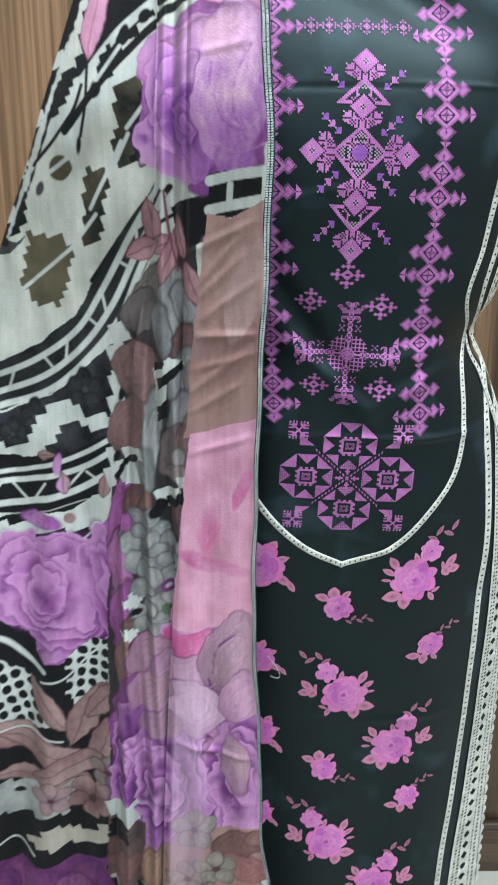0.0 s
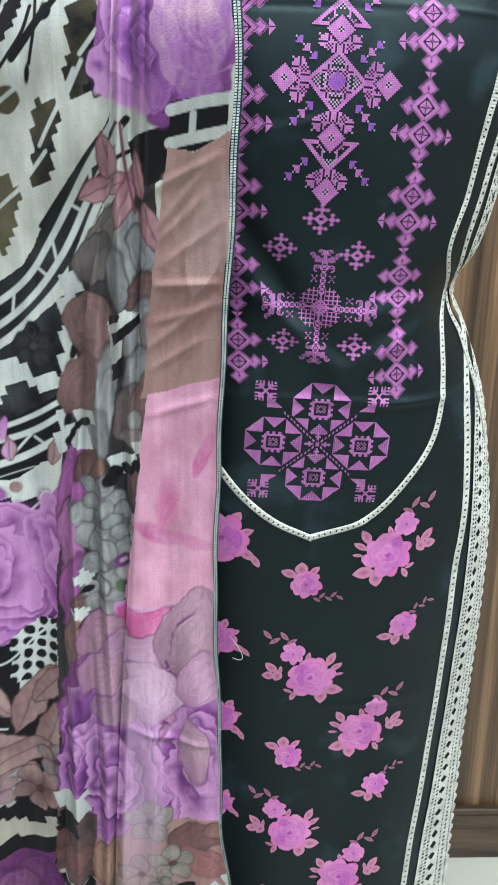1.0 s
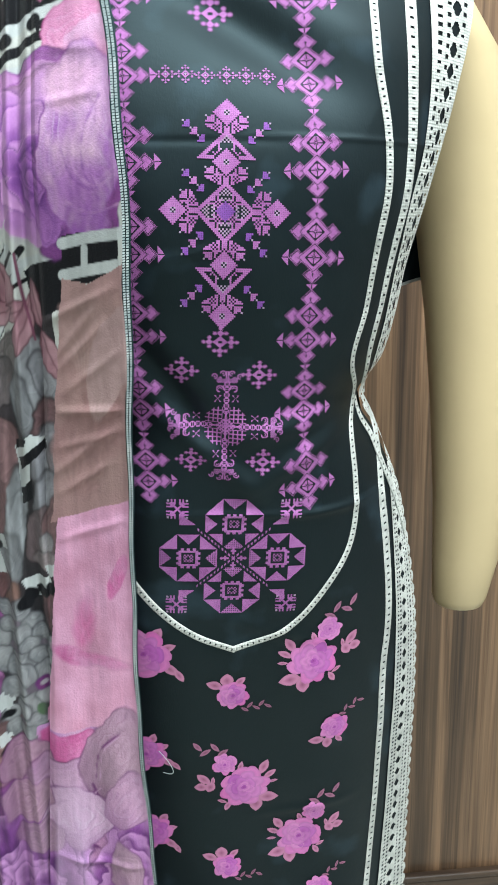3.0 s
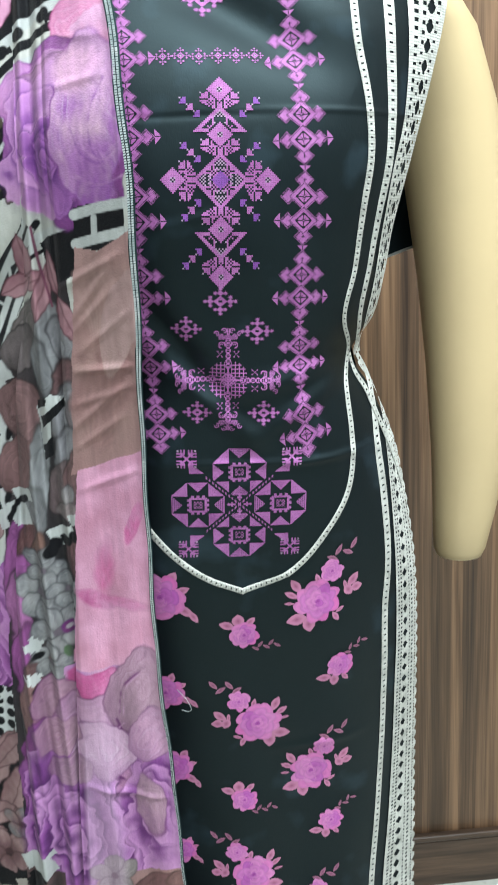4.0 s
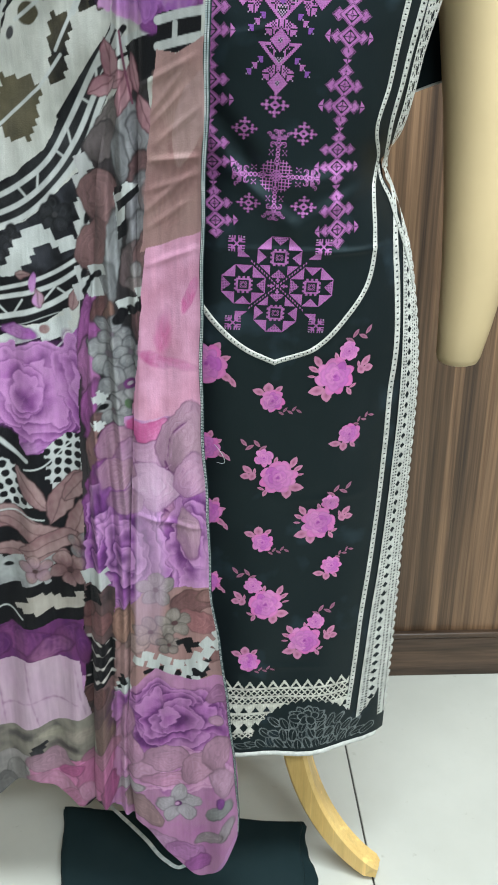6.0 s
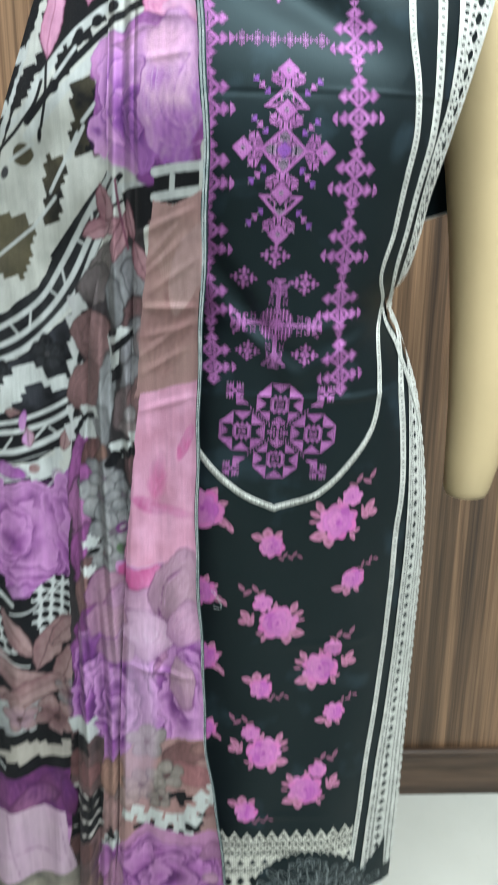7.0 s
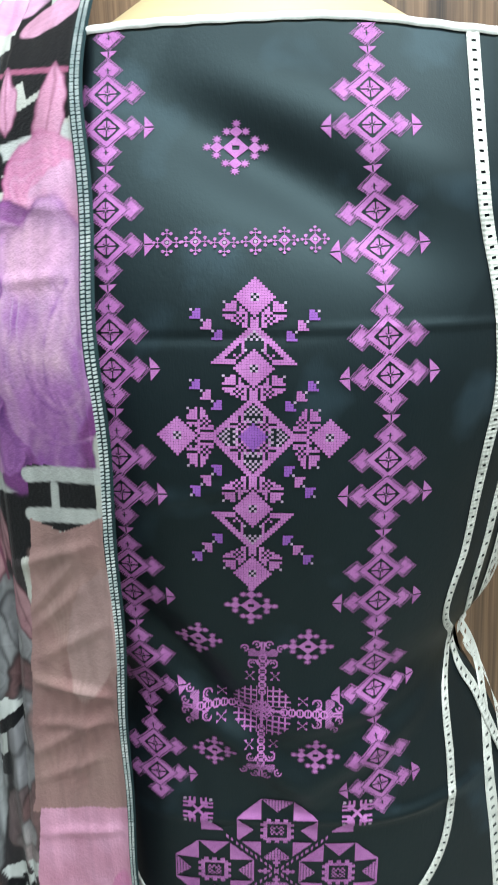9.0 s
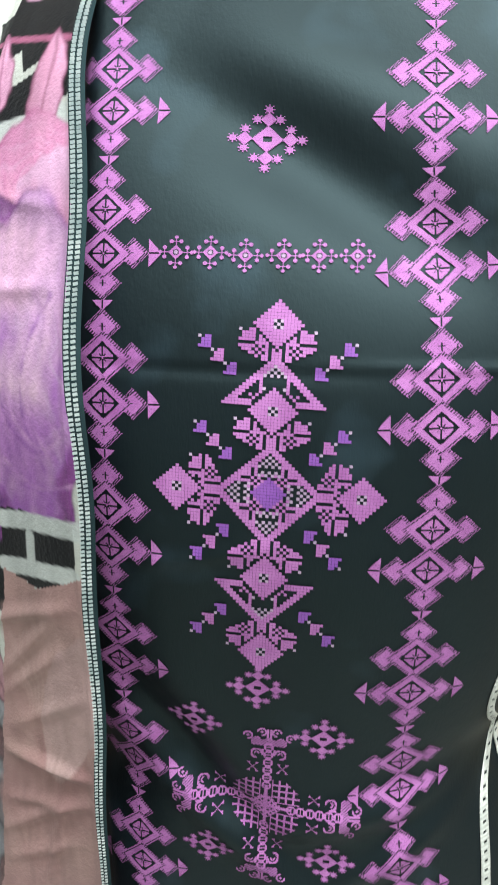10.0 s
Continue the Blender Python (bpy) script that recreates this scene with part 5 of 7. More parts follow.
    brush_b = (((-0.1160, 1.0360), 0.036, 0.024, 72, (126, 96, 96)), ((-0.0940, 1.0300), 0.052, 0.011, 84, (148, 150, 152)), ((-0.1000, 0.9990), 0.030, 0.012, 92, (132, 134, 136)),
               ((-0.0690, 1.0200), 0.028, 0.015, 80, (116, 100, 102)), ((-0.0560, 1.0380), 0.026, 0.010, 85, (126, 98, 98)), ((-0.0660, 1.0010), 0.014, 0.009, 20, (140, 128, 128)),
               ((-0.1220, 0.9390), 0.046, 0.020, 78, (160, 92, 152)), ((-0.1290, 0.8920), 0.040, 0.015, 84, (170, 110, 160)), ((-0.1280, 0.8460), 0.040, 0.014, 80, (150, 84, 144)),
               ((-0.1010, 0.9630), 0.020, 0.008, 75, (138, 106, 96)),)
    brush_c = (((-0.1110, 0.9690), 0.022, 0.008, 60, (118, 84, 84)), ((-0.0670, 0.9610), 0.024, 0.010, 85, (116, 86, 88)), ((-0.1100, 0.8240), 0.030, 0.020, 85, (112, 84, 84)),
               ((-0.0940, 0.8320), 0.028, 0.018, 60, (126, 96, 96)), ((-0.1250, 0.7990), 0.036, 0.012, 88, (138, 104, 102)), ((-0.0860, 0.8150), 0.020, 0.016, 20, (150, 118, 122)),)
    for p, a, b, r, c in brush_a + brush_b + brush_c:
        D.petal(p, a, b, r, srgb(*[int(q * 1.08) for q in c]), srgb(*[int(q * 0.86) for q in c]), srgb(*[int(q * 0.38) for q in c]), 0.22)
    D.petal((-0.0650, 1.0160), 0.010, 0.007, 60, srgb(166, 160, 160), GREY, DARK_GREY, 0.3)
    for p, r, w in (((-0.1020, 0.9160), 0.027, 20), ((-0.0890, 0.8790), 0.028, 50), ((-0.0990, 0.9420), 0.020, 0), ((-0.0980, 0.8460), 0.020, 10), ((-0.0780, 0.9190), 0.018, 30)):
        D.flower(p, r, srgb(164, 165, 164), srgb(118, 120, 122), srgb(100, 92, 100), w, srgb(66, 66, 70))
    D.petal((-0.0800, 0.8810), 0.008, 0.007, 0, srgb(120, 60, 112), PLUM, PLUM)
    D.petal((-0.0800, 0.8810), 0.004, 0.003, 0, srgb(170, 160, 166), PALE_GREY, None)
    D.petal((-0.0810, 0.8570), 0.005, 0.007, 20, srgb(84, 110, 78), DARK_GREY, None)
    D.patch([(-0.0890, 1.0990), (-0.0730, 1.1120), (-0.0590, 1.1070), (-0.0760, 1.0910), (-0.0770, 1.0670), (-0.0880, 1.0530)], WHITE, 0)
    D.patch([(-0.0870, 1.0870), (-0.0610, 1.1090), (-0.0590, 1.1020), (-0.0850, 1.0770)], INK, 0)
    D.patch([(-0.0880, 1.1040), (-0.0770, 1.1080), (-0.0790, 1.1010), (-0.0880, 1.0960)], INK, 0)
    D.patch([(-0.0880, 1.0600), (-0.0750, 1.0710), (-0.0770, 1.0530), (-0.0870, 1.0460)], INK, 0)
    D.patch([(-0.0940, 0.9780), (-0.0760, 0.9860), (-0.0580, 1.0000), (-0.0610, 0.9730), (-0.0760, 0.9740), (-0.0860, 0.9610)], WHITE, 0.010)
    for p in ((-0.0740, 0.9710), (-0.0850, 0.9650), (-0.0640, 0.9780), (-0.0900, 0.9580)):
        D.petal(p, 0.0075, 0.006, 40, INK, INK, None, 0.2, streak=0)
    D.patch([(-0.1300, 1.0090), (-0.1040, 1.0180), (-0.1100, 0.9860), (-0.1250, 0.9700)], WHITE, 0.012)
    D.line([(-0.1310, 0.9840), (-0.1190, 1.0020), (-0.1100, 1.0080)], 0.007, INK, 0.001, 0.001)
    for p in ((-0.1170, 0.8600), (-0.1200, 0.8280)):
        D.patch([(p[0] - 0.009, p[1]), (p[0] - 0.002, p[1] + 0.010), (p[0] + 0.009, p[1] + 0.004), (p[0] + 0.004, p[1] - 0.006)], WHITE, 0.004)
        D.petal((p[0] + 0.005, p[1] - 0.009), 0.008, 0.004, 20, INK, INK, None)
    # twigs over the chest
    D.patch([(-0.0690, 1.2410), (-0.0320, 1.2590), (-0.0330, 1.2130), (-0.0590, 1.2080)], INK, 0)
    D.line([(-0.1010, 1.2260), (-0.0740, 1.2450), (-0.0310, 1.2570)], 0.007, WHITE)
    D.line([(-0.0960, 1.2160), (-0.0690, 1.2340), (-0.0480, 1.2430)], 0.004, INK)
    for p, ln, wd, r in (((-0.0890, 1.2290), 0.024, 0.010, 105), ((-0.0780, 1.2120), 0.016, 0.008, 20), ((-0.0970, 1.2060), 0.020, 0.010, 30), ((-0.0720, 1.2000), 0.028, 0.008, 75), ((-0.0600, 1.2170), 0.020, 0.006, 100), ((-0.0500, 1.1790), 0.022, 0.009, 110)):
        D.leaf(p, ln, wd, r, srgb(182, 142, 148), srgb(154, 110, 120), srgb(92, 52, 62))
    D.line([(-0.0730, 1.2550), (-0.0690, 1.2170), (-0.0630, 1.1880)], 0.003, srgb(120, 70, 90))
    # right pleat, from the shoulder down
    D.petal((-0.0780, 1.5170), 0.050, 0.015, 12, srgb(220, 158, 196), BLUSH, None)
    D.petal((-0.0210, 1.5090), 0.026, 0.012, 30, srgb(206, 150, 176), BLUSH, None)
    D.line([(-0.1460, 1.4770), (-0.0750, 1.4760), (0.0010, 1.4650)], 0.004, srgb(160, 90, 120))
    for p, ln, wd, r in (((-0.1390, 1.4140), 0.046, 0.013, 80), ((-0.0910, 1.4490), 0.034, 0.011, 75), ((-0.0440, 1.4550), 0.020, 0.008, 95), ((-0.0130, 1.4460), 0.026, 0.010, 80)):
        D.leaf(p, ln, wd, r, srgb(212, 156, 186), srgb(198, 138, 166), srgb(146, 88, 116))
    D.petal((-0.1220, 1.4940), 0.040, 0.016, 35, BLUSH, LILAC, None)
    D.petal((-0.0170, 1.4040), 0.032, 0.026, 100, srgb(214, 156, 184), srgb(206, 138, 174), srgb(180, 90, 140))
    D.petal((0.0020, 1.3890), 0.030, 0.030, 90, ROSE_PINK, BLUSH, None)
    D.petal((-0.0460, 1.3380), 0.062, 0.050, 80, LILAC, PURPLE, PLUM, 0.14)
    D.petal((-0.0710, 1.3570), 0.034, 0.026, 100, srgb(206, 144, 196), LILAC, PURPLE)
    D.petal((-0.0480, 1.3670), 0.030, 0.022, 10, srgb(214, 162, 204), LILAC, PURPLE)
    D.petal((-0.0440, 1.2980), 0.048, 0.022, 100, PURPLE, PLUM, PLUM)
    D.petal((-0.0530, 1.3160), 0.040, 0.016, 85, LILAC, PURPLE, PLUM)
    D.petal((-0.0120, 1.3380), 0.060, 0.034, 95, srgb(200, 136, 191), srgb(206, 144, 196), PURPLE)
    D.petal((-0.0050, 1.3500), 0.040, 0.018, 110, srgb(212, 154, 202), ROSE_PINK, PURPLE)
    D.petal((-0.0080, 1.2950), 0.034, 0.022, 95, PURPLE, LILAC, PLUM)
    D.petal((-0.0130, 1.2900), 0.012, 0.008, 20, srgb(130, 58, 124), PURPLE, None)
    for p, a, b, r, c in (((-0.0460, 1.3720), 0.034, 0.013, 10, (204, 152, 194)), ((-0.0120, 1.3720), 0.030, 0.016, 95, (212, 160, 192)), ((-0.0360, 1.3510), 0.030, 0.014, 60, (186, 130, 180)), ((-0.0530, 1.3290), 0.040, 0.015, 95, (168, 106, 166)),
                          ((-0.0450, 1.3020), 0.036, 0.014, 100, (132, 72, 134)), ((-0.0380, 1.3160), 0.030, 0.012, 80, (150, 88, 150)), ((-0.0030, 1.3380), 0.040, 0.016, 80, (206, 152, 192)), ((-0.0120, 1.3100), 0.034, 0.018, 30, (160, 94, 160)),
                          ((0.0020, 1.2990), 0.032, 0.018, 70, (144, 78, 148)), ((-0.0100, 1.2900), 0.026, 0.016, 100, (166, 102, 166))):
        D.petal(p, a, b, r, srgb(*c), srgb(*[int(q * 0.8) for q in c]), srgb(*[int(q * 0.6) for q in c]), 0.24)
    g = random.Random(31)
    cx, cz = (-0.0290, 1.3070)
    for k in range(26):
        u, v = g.uniform(-0.045, 0.050), g.uniform(-0.040, 0.030)
        pts = [(cx + u + 0.008 * math.sin(n * 1.3 + k), cz + v + 0.008 * n) for n in range(4)]
        D.line(pts, g.uniform(0.0012, 0.0034), (PLUM, srgb(128, 64, 130), srgb(190, 134, 184), srgb(150, 84, 150))[k % 4], 0.0026, 0.001)
    D.peony((-0.0600, 1.3260), 0.036, 0.058, srgb(196, 146, 194), srgb(160, 102, 172), srgb(104, 54, 126), 51, 3)
    D.peony((-0.0470, 1.3020), 0.024, 0.036, srgb(158, 102, 168), srgb(122, 68, 142), srgb(86, 42, 106), 52, 4)
    D.petal((-0.0130, 1.3340), 0.068, 0.031, -90, srgb(226, 178, 206), srgb(150, 88, 168), srgb(136, 76, 146), 0.2)
    D.petal((-0.0200, 1.3720), 0.028, 0.022, 0, srgb(222, 174, 200), srgb(208, 158, 198), None, 0.6, 0.008)
    D.petal((-0.0120, 1.2990), 0.034, 0.022, -80, srgb(184, 128, 190), srgb(142, 80, 164), None, 0.6, 0.010)
    for pts in ([(0.0020, 1.3620), (-0.0100, 1.3400), (-0.0120, 1.3150), (-0.0020, 1.2940)], [(-0.0280, 1.3300), (-0.0200, 1.3080), (-0.0060, 1.3000), (0.0060, 1.3080)], [(-0.0300, 1.2900), (-0.0100, 1.2820), (0.0080, 1.2880)]):
        D.line(pts, 0.0030, srgb(128, 70, 150), 0.0040, 0.0012)
        D.line([(x + 0.0040, z + 0.0020) for x, z in pts], 0.0022, srgb(214, 166, 206), 0.0036, 0.0010)
    D.patch([(-0.0320, 1.2700), (0.0100, 1.2740), (0.0110, 1.2390), (-0.0330, 1.2340)], INK, 0)
    D.line([(-0.0320, 1.2630), (-0.0130, 1.2670), (0.0130, 1.2700)], 0.009, WHITE)
    D.line([(-0.0330, 1.2400), (-0.0140, 1.2440), (0.0080, 1.2480)], 0.009, WHITE)
    D.line([(-0.0150, 1.2600), (-0.0160, 1.2460)], 0.006, WHITE)
    # taupe, then pink, then lilac and purple down the right pleat
    D.patch([(-0.0330, 1.2370), (-0.0140, 1.2350), (0.0150, 1.2510), (0.0140, 1.0610), (-0.0590, 1.0370), (-0.0480, 1.1460)], srgb(178, 144, 138), 0, srgb(156, 122, 120))
    D.petal((-0.0150, 1.1960), 0.040, 0.024, 80, srgb(184, 152, 146), srgb(162, 130, 126), None, 0.6, 0.008)
    D.petal((-0.0220, 1.1130), 0.050, 0.030, 75, srgb(172, 136, 132), srgb(150, 114, 112), None, 0.6, 0.008)
    D.petal((-0.0010, 1.1730), 0.050, 0.014, 70, srgb(184, 154, 150), srgb(170, 140, 138), None)
    D.patch([(-0.0530, 1.0410), (-0.0240, 1.0530), (0.0120, 1.0650), (0.0160, 0.8460), (-0.0790, 0.8360), (-0.0670, 0.9460)], srgb(212, 150, 176), 0, srgb(222, 164, 192))
    D.petal((-0.0380, 0.9470), 0.034, 0.012, 85, srgb(214, 118, 164), ROSE_PINK, None, 0.6, 0.006)
    D.petal((-0.0500, 0.9170), 0.022, 0.009, -15, HOT, ROSE_PINK, None, 0.6, 0.003)
    D.petal((-0.0220, 0.9150), 0.026, 0.007, -10, srgb(214, 122, 168), ROSE_PINK, None, 0.6, 0.004)
    D.petal((-0.0060, 0.9950), 0.024, 0.006, 70, srgb(222, 110, 166), ROSE_PINK, None, 0.3)
    D.patch([(-0.0880, 0.8410), (0.0210, 0.8550), (0.0220, 0.7820), (-0.0870, 0.7680)], BLUSH, 0, LILAC)
    D.petal((-0.0570, 0.8300), 0.030, 0.015, 5, HOT, srgb(226, 140, 184), srgb(190, 80, 140), 0.2)
    D.petal((-0.0150, 0.8030), 0.040, 0.036, 100, srgb(208, 164, 190), srgb(218, 178, 208), MAUVE)
    D.petal((-0.0570, 0.7860), 0.034, 0.030, 20, srgb(220, 180, 210), BLUSH, PURPLE)
    D.petal((-0.1010, 0.7830), 0.026, 0.020, 60, srgb(190, 140, 160), TAUPE, BROWN)
    D.patch([(-0.1400, 0.7480), (-0.1150, 0.7840), (-0.0860, 0.7810), (-0.0630, 0.7730), (0.0190, 0.8050), (0.0260, 0.6000), (-0.0130, 0.5830), (-0.0680, 0.5480), (-0.1050, 0.5450), (-0.1220, 0.5890), (-0.1490, 0.6090)], srgb(184, 128, 174), 0, PURPLE)
    brush_a = (((-0.1160, 0.7590), 0.036, 0.022, 50, srgb(150, 84, 146), PLUM), ((-0.1330, 0.7030), 0.044, 0.014, 95, srgb(172, 112, 164), PURPLE), ((-0.0200, 0.7670), 0.044, 0.020, 130, srgb(158, 96, 152), PURPLE),
               ((-0.0010, 0.7320), 0.050, 0.018, 105, srgb(184, 132, 174), PURPLE), ((-0.0090, 0.6340), 0.046, 0.022, 85, srgb(158, 88, 152), PURPLE), ((-0.0270, 0.6260), 0.034, 0.018, 60, srgb(136, 70, 130), PURPLE),
               ((-0.0970, 0.8040), 0.030, 0.024, 10, srgb(176, 140, 158), srgb(164, 124, 146)), ((-0.0600, 0.7890), 0.046, 0.030, 0, srgb(204, 162, 190), srgb(192, 146, 180)),)
    brush_b = (((-0.0120, 0.8220), 0.048, 0.034, 60, srgb(190, 154, 172), srgb(180, 142, 164)), ((-0.1000, 0.7350), 0.026, 0.019, 20, srgb(170, 128, 158), srgb(160, 110, 150)), ((-0.0290, 0.7370), 0.046, 0.028, 110, srgb(186, 136, 168), srgb(176, 122, 164)),
               ((-0.0270, 0.6750), 0.042, 0.018, 100, srgb(180, 134, 162), srgb(168, 118, 152)), ((-0.0390, 0.6530), 0.020, 0.014, 30, srgb(176, 132, 160), srgb(164, 116, 150)), ((-0.0670, 0.7270), 0.034, 0.020, 90, srgb(206, 160, 190), srgb(192, 142, 180)),
               ((-0.0650, 0.6870), 0.040, 0.020, 95, srgb(200, 150, 184), srgb(180, 122, 168)),)
    brush_c = (((-0.0570, 0.6380), 0.044, 0.016, 65, srgb(182, 124, 170), srgb(160, 96, 152)), ((-0.0820, 0.5920), 0.040, 0.015, 70, srgb(190, 140, 172), srgb(170, 112, 156)), ((-0.1170, 0.6480), 0.050, 0.020, 95, srgb(146, 80, 140), srgb(120, 60, 118)),
               ((-0.0930, 0.6500), 0.048, 0.014, 88, srgb(164, 98, 156), srgb(134, 70, 130)), ((-0.1040, 0.6880), 0.028, 0.016, 60, srgb(130, 66, 126), PLUM),)
    for p, a, b, r, c, e in brush_a + brush_b + brush_c:
        D.petal(p, a, b, r, c, e, srgb(98, 48, 94), 0.20)
    g = random.Random(8)
    cx, cz = (-0.1030, 0.6600)
    for k in range(56):
        rr, a0, sp = 0.008 + 0.040 * g.random(), g.uniform(0, 360), g.uniform(14, 30)
        pts = [(cx + rr * (1 + 0.10 * n) * math.cos(radians(a0 + sp * n)) * 0.8, cz + rr * 1.55 * math.sin(radians(a0 + sp * n))) for n in range(4)]
        D.line(pts, g.uniform(0.0016, 0.0042), (PLUM, srgb(120, 58, 116), srgb(196, 142, 184), srgb(172, 108, 162))[k % 4], 0.0020, 0.0010)
    for pts in ([(-0.0810, 0.7620), (-0.0640, 0.7540), (-0.0520, 0.7580), (-0.0450, 0.7710)], [(-0.0790, 0.7330), (-0.0670, 0.7260), (-0.0520, 0.7350), (-0.0450, 0.7450)], [(-0.0400, 0.7910), (-0.0320, 0.7720), (-0.0090, 0.7580), (0.0080, 0.7330)],
                [(-0.0520, 0.6740), (-0.0490, 0.6560), (-0.0390, 0.6410), (-0.0270, 0.6460)], [(-0.0520, 0.7350), (-0.0320, 0.7160), (-0.0270, 0.6930)], [(-0.0260, 0.7300), (-0.0120, 0.7110), (0.0110, 0.7020)], [(-0.0970, 0.5980), (-0.0780, 0.6290), (-0.0620, 0.6730)]):
        D.line(pts, 0.0034, srgb(100, 48, 98), 0.0018, 0.0008)
    for pts in ([(-0.1130, 0.7500), (-0.1260, 0.7230), (-0.1290, 0.6890), (-0.1190, 0.6620)], [(-0.1310, 0.7390), (-0.1390, 0.7020), (-0.1380, 0.6540)], [(-0.0860, 0.7770), (-0.1010, 0.7670), (-0.1130, 0.7470), (-0.1110, 0.7240)], [(-0.0060, 0.7650), (0.0080, 0.7530), (0.0140, 0.7260)],
                [(-0.0010, 0.7050), (0.0080, 0.6710), (0.0020, 0.6350), (-0.0130, 0.6050)], [(-0.0240, 0.6550), (-0.0150, 0.6340), (-0.0190, 0.6050)], [(-0.0800, 0.7970), (-0.0610, 0.7640), (-0.0370, 0.7850)], [(-0.0370, 0.7940), (-0.0310, 0.8260), (-0.0120, 0.8450)], [(-0.0570, 0.6240), (-0.0700, 0.5930), (-0.0860, 0.5620)],
                [(-0.0690, 0.6510), (-0.0820, 0.6140), (-0.0950, 0.5760)]):
        D.line(pts, 0.0032, srgb(112, 56, 108), 0.0026, 0.0012)
        D.line([(x + 0.0035, z + 0.001) for x, z in pts], 0.0020, srgb(206, 160, 194), 0.0024, 0.0008)
    D.peony((-0.0030, 0.6660), 0.046, 0.094, srgb(194, 142, 190), srgb(150, 88, 158), srgb(96, 44, 106), 33, 5)
    D.peony((-0.0960, 0.6650), 0.056, 0.098, srgb(190, 138, 190), srgb(142, 80, 152), srgb(82, 36, 96), 34, 7)
    for p, a, b, r, c in (((-0.0560, 0.7600), 0.036, 0.030, 100, (218, 178, 206)), ((-0.0980, 0.7720), 0.030, 0.020, 30, (186, 146, 166)), ((-0.0080, 0.7750), 0.030, 0.022, 60, (206, 160, 190)),
                          ((-0.0130, 0.6900), 0.040, 0.014, 100, (186, 148, 168)), ((-0.0900, 0.7330), 0.022, 0.017, 20, (176, 138, 162))):
        D.petal(p, a, b, r, srgb(*c), srgb(*[int(q * 0.9) for q in c]), srgb(124, 74, 124), 0.3)
    # grey, taupe and mauve flowers, ink and white steps under the bloom
    D.patch([(-0.1500, 0.6200), (-0.1110, 0.6040), (-0.1230, 0.3590), (-0.1680, 0.3560)], srgb(70, 60, 60), 0, srgb(120, 92, 92))
    D.patch([(-0.1120, 0.5730), (-0.0900, 0.5870), (-0.0690, 0.6140), (0.0250, 0.6170), (0.0320, 0.4500), (-0.1200, 0.4190)], srgb(168, 130, 126), 0, srgb(140, 112, 110))
    for p, a, b, r, c in (((-0.1010, 0.5510), 0.034, 0.014, 80, (190, 148, 132)), ((-0.1020, 0.4960), 0.034, 0.016, 70, (176, 140, 138)), ((-0.0810, 0.5290), 0.024, 0.014, 40, (182, 154, 148)), ((-0.0050, 0.5950), 0.034, 0.016, 10, (134, 96, 96)),
                          ((-0.0040, 0.5630), 0.028, 0.018, -30, (172, 118, 120)), ((0.0180, 0.5160), 0.018, 0.012, 80, (150, 110, 108)), ((0.0110, 0.6040), 0.018, 0.010, 20, (150, 112, 108)), ((-0.1340, 0.5500), 0.024, 0.018, 20, (140, 98, 98)),
                          ((-0.1450, 0.4520), 0.020, 0.012, 0, (120, 86, 84)), ((-0.1380, 0.3980), 0.026, 0.020, 60, (138, 112, 104)), ((-0.1470, 0.5670), 0.016, 0.009, 70, (120, 84, 84))):
        D.petal(p, a, b, r, srgb(*c), srgb(*[int(q * 0.82) for q in c]), srgb(*[int(q * 0.5) for q in c]), 0.24)
    for p, r, c in (((-0.0570, 0.6130), 0.024, (166, 156, 154)), ((-0.0670, 0.5460), 0.022, (166, 144, 138)), ((-0.0340, 0.5610), 0.024, (162, 152, 144)), ((-0.0430, 0.5270), 0.016, (150, 138, 132))):
        D.flower(p, r, srgb(*c), srgb(*[int(q * 0.8) for q in c]), BROWN, 900 * r, srgb(*[int(q * 0.55) for q in c]))
    D.patch([(-0.1510, 0.6270), (-0.1200, 0.6340), (-0.1170, 0.6130), (-0.1370, 0.6010), (-0.1530, 0.6070)], WHITE, 0.007)
    D.patch([(-0.1520, 0.5980), (-0.1310, 0.6070), (-0.1260, 0.5840), (-0.1520, 0.5760)], INK, 0.006)
    D.patch([(-0.1570, 0.5210), (-0.1150, 0.5250), (-0.1180, 0.4650), (-0.1600, 0.4630)], INK, 0)
    for y in ((-0.1360, 0.5200), (-0.1360, 0.5050), (-0.1380, 0.4890), (-0.1370, 0.4720)):
        D.line([(y[0] - 0.022, y[1] + 0.002), (y[0], y[1] - 0.001), (y[0] + 0.020, y[1] + 0.003)], 0.0036, srgb(186, 182, 176), 0.0014, 0.002)
    D.patch([(-0.1180, 0.4530), (-0.1020, 0.4680), (-0.0920, 0.4450), (-0.1050, 0.4150), (-0.1200, 0.4210)], WHITE, 0.007)
    D.patch([(-0.1150, 0.4630), (-0.1050, 0.4730), (-0.0990, 0.4590), (-0.1120, 0.4470)], INK, 0.006)
    D.patch([(-0.0310, 0.5320), (-0.0120, 0.5450), (-0.0040, 0.5290), (-0.0210, 0.5100)], INK, 0.008)
    D.patch([(-0.0840, 0.4830), (-0.0520, 0.4940), (-0.0220, 0.4820), (0.0110, 0.5110), (0.0070, 0.4780), (-0.0220, 0.4650), (-0.0530, 0.4720)], INK, 0.007)
    D.zigzag([(-0.0820, 0.5050), (-0.0560, 0.4980), (-0.0290, 0.4890), (-0.0060, 0.4960), (0.0030, 0.5200), (0.0260, 0.5400)], 0.015, WHITE, 0.010)
    D.zigzag([(-0.0360, 0.4670), (-0.0070, 0.4710)], 0.009, WHITE, 0.008)
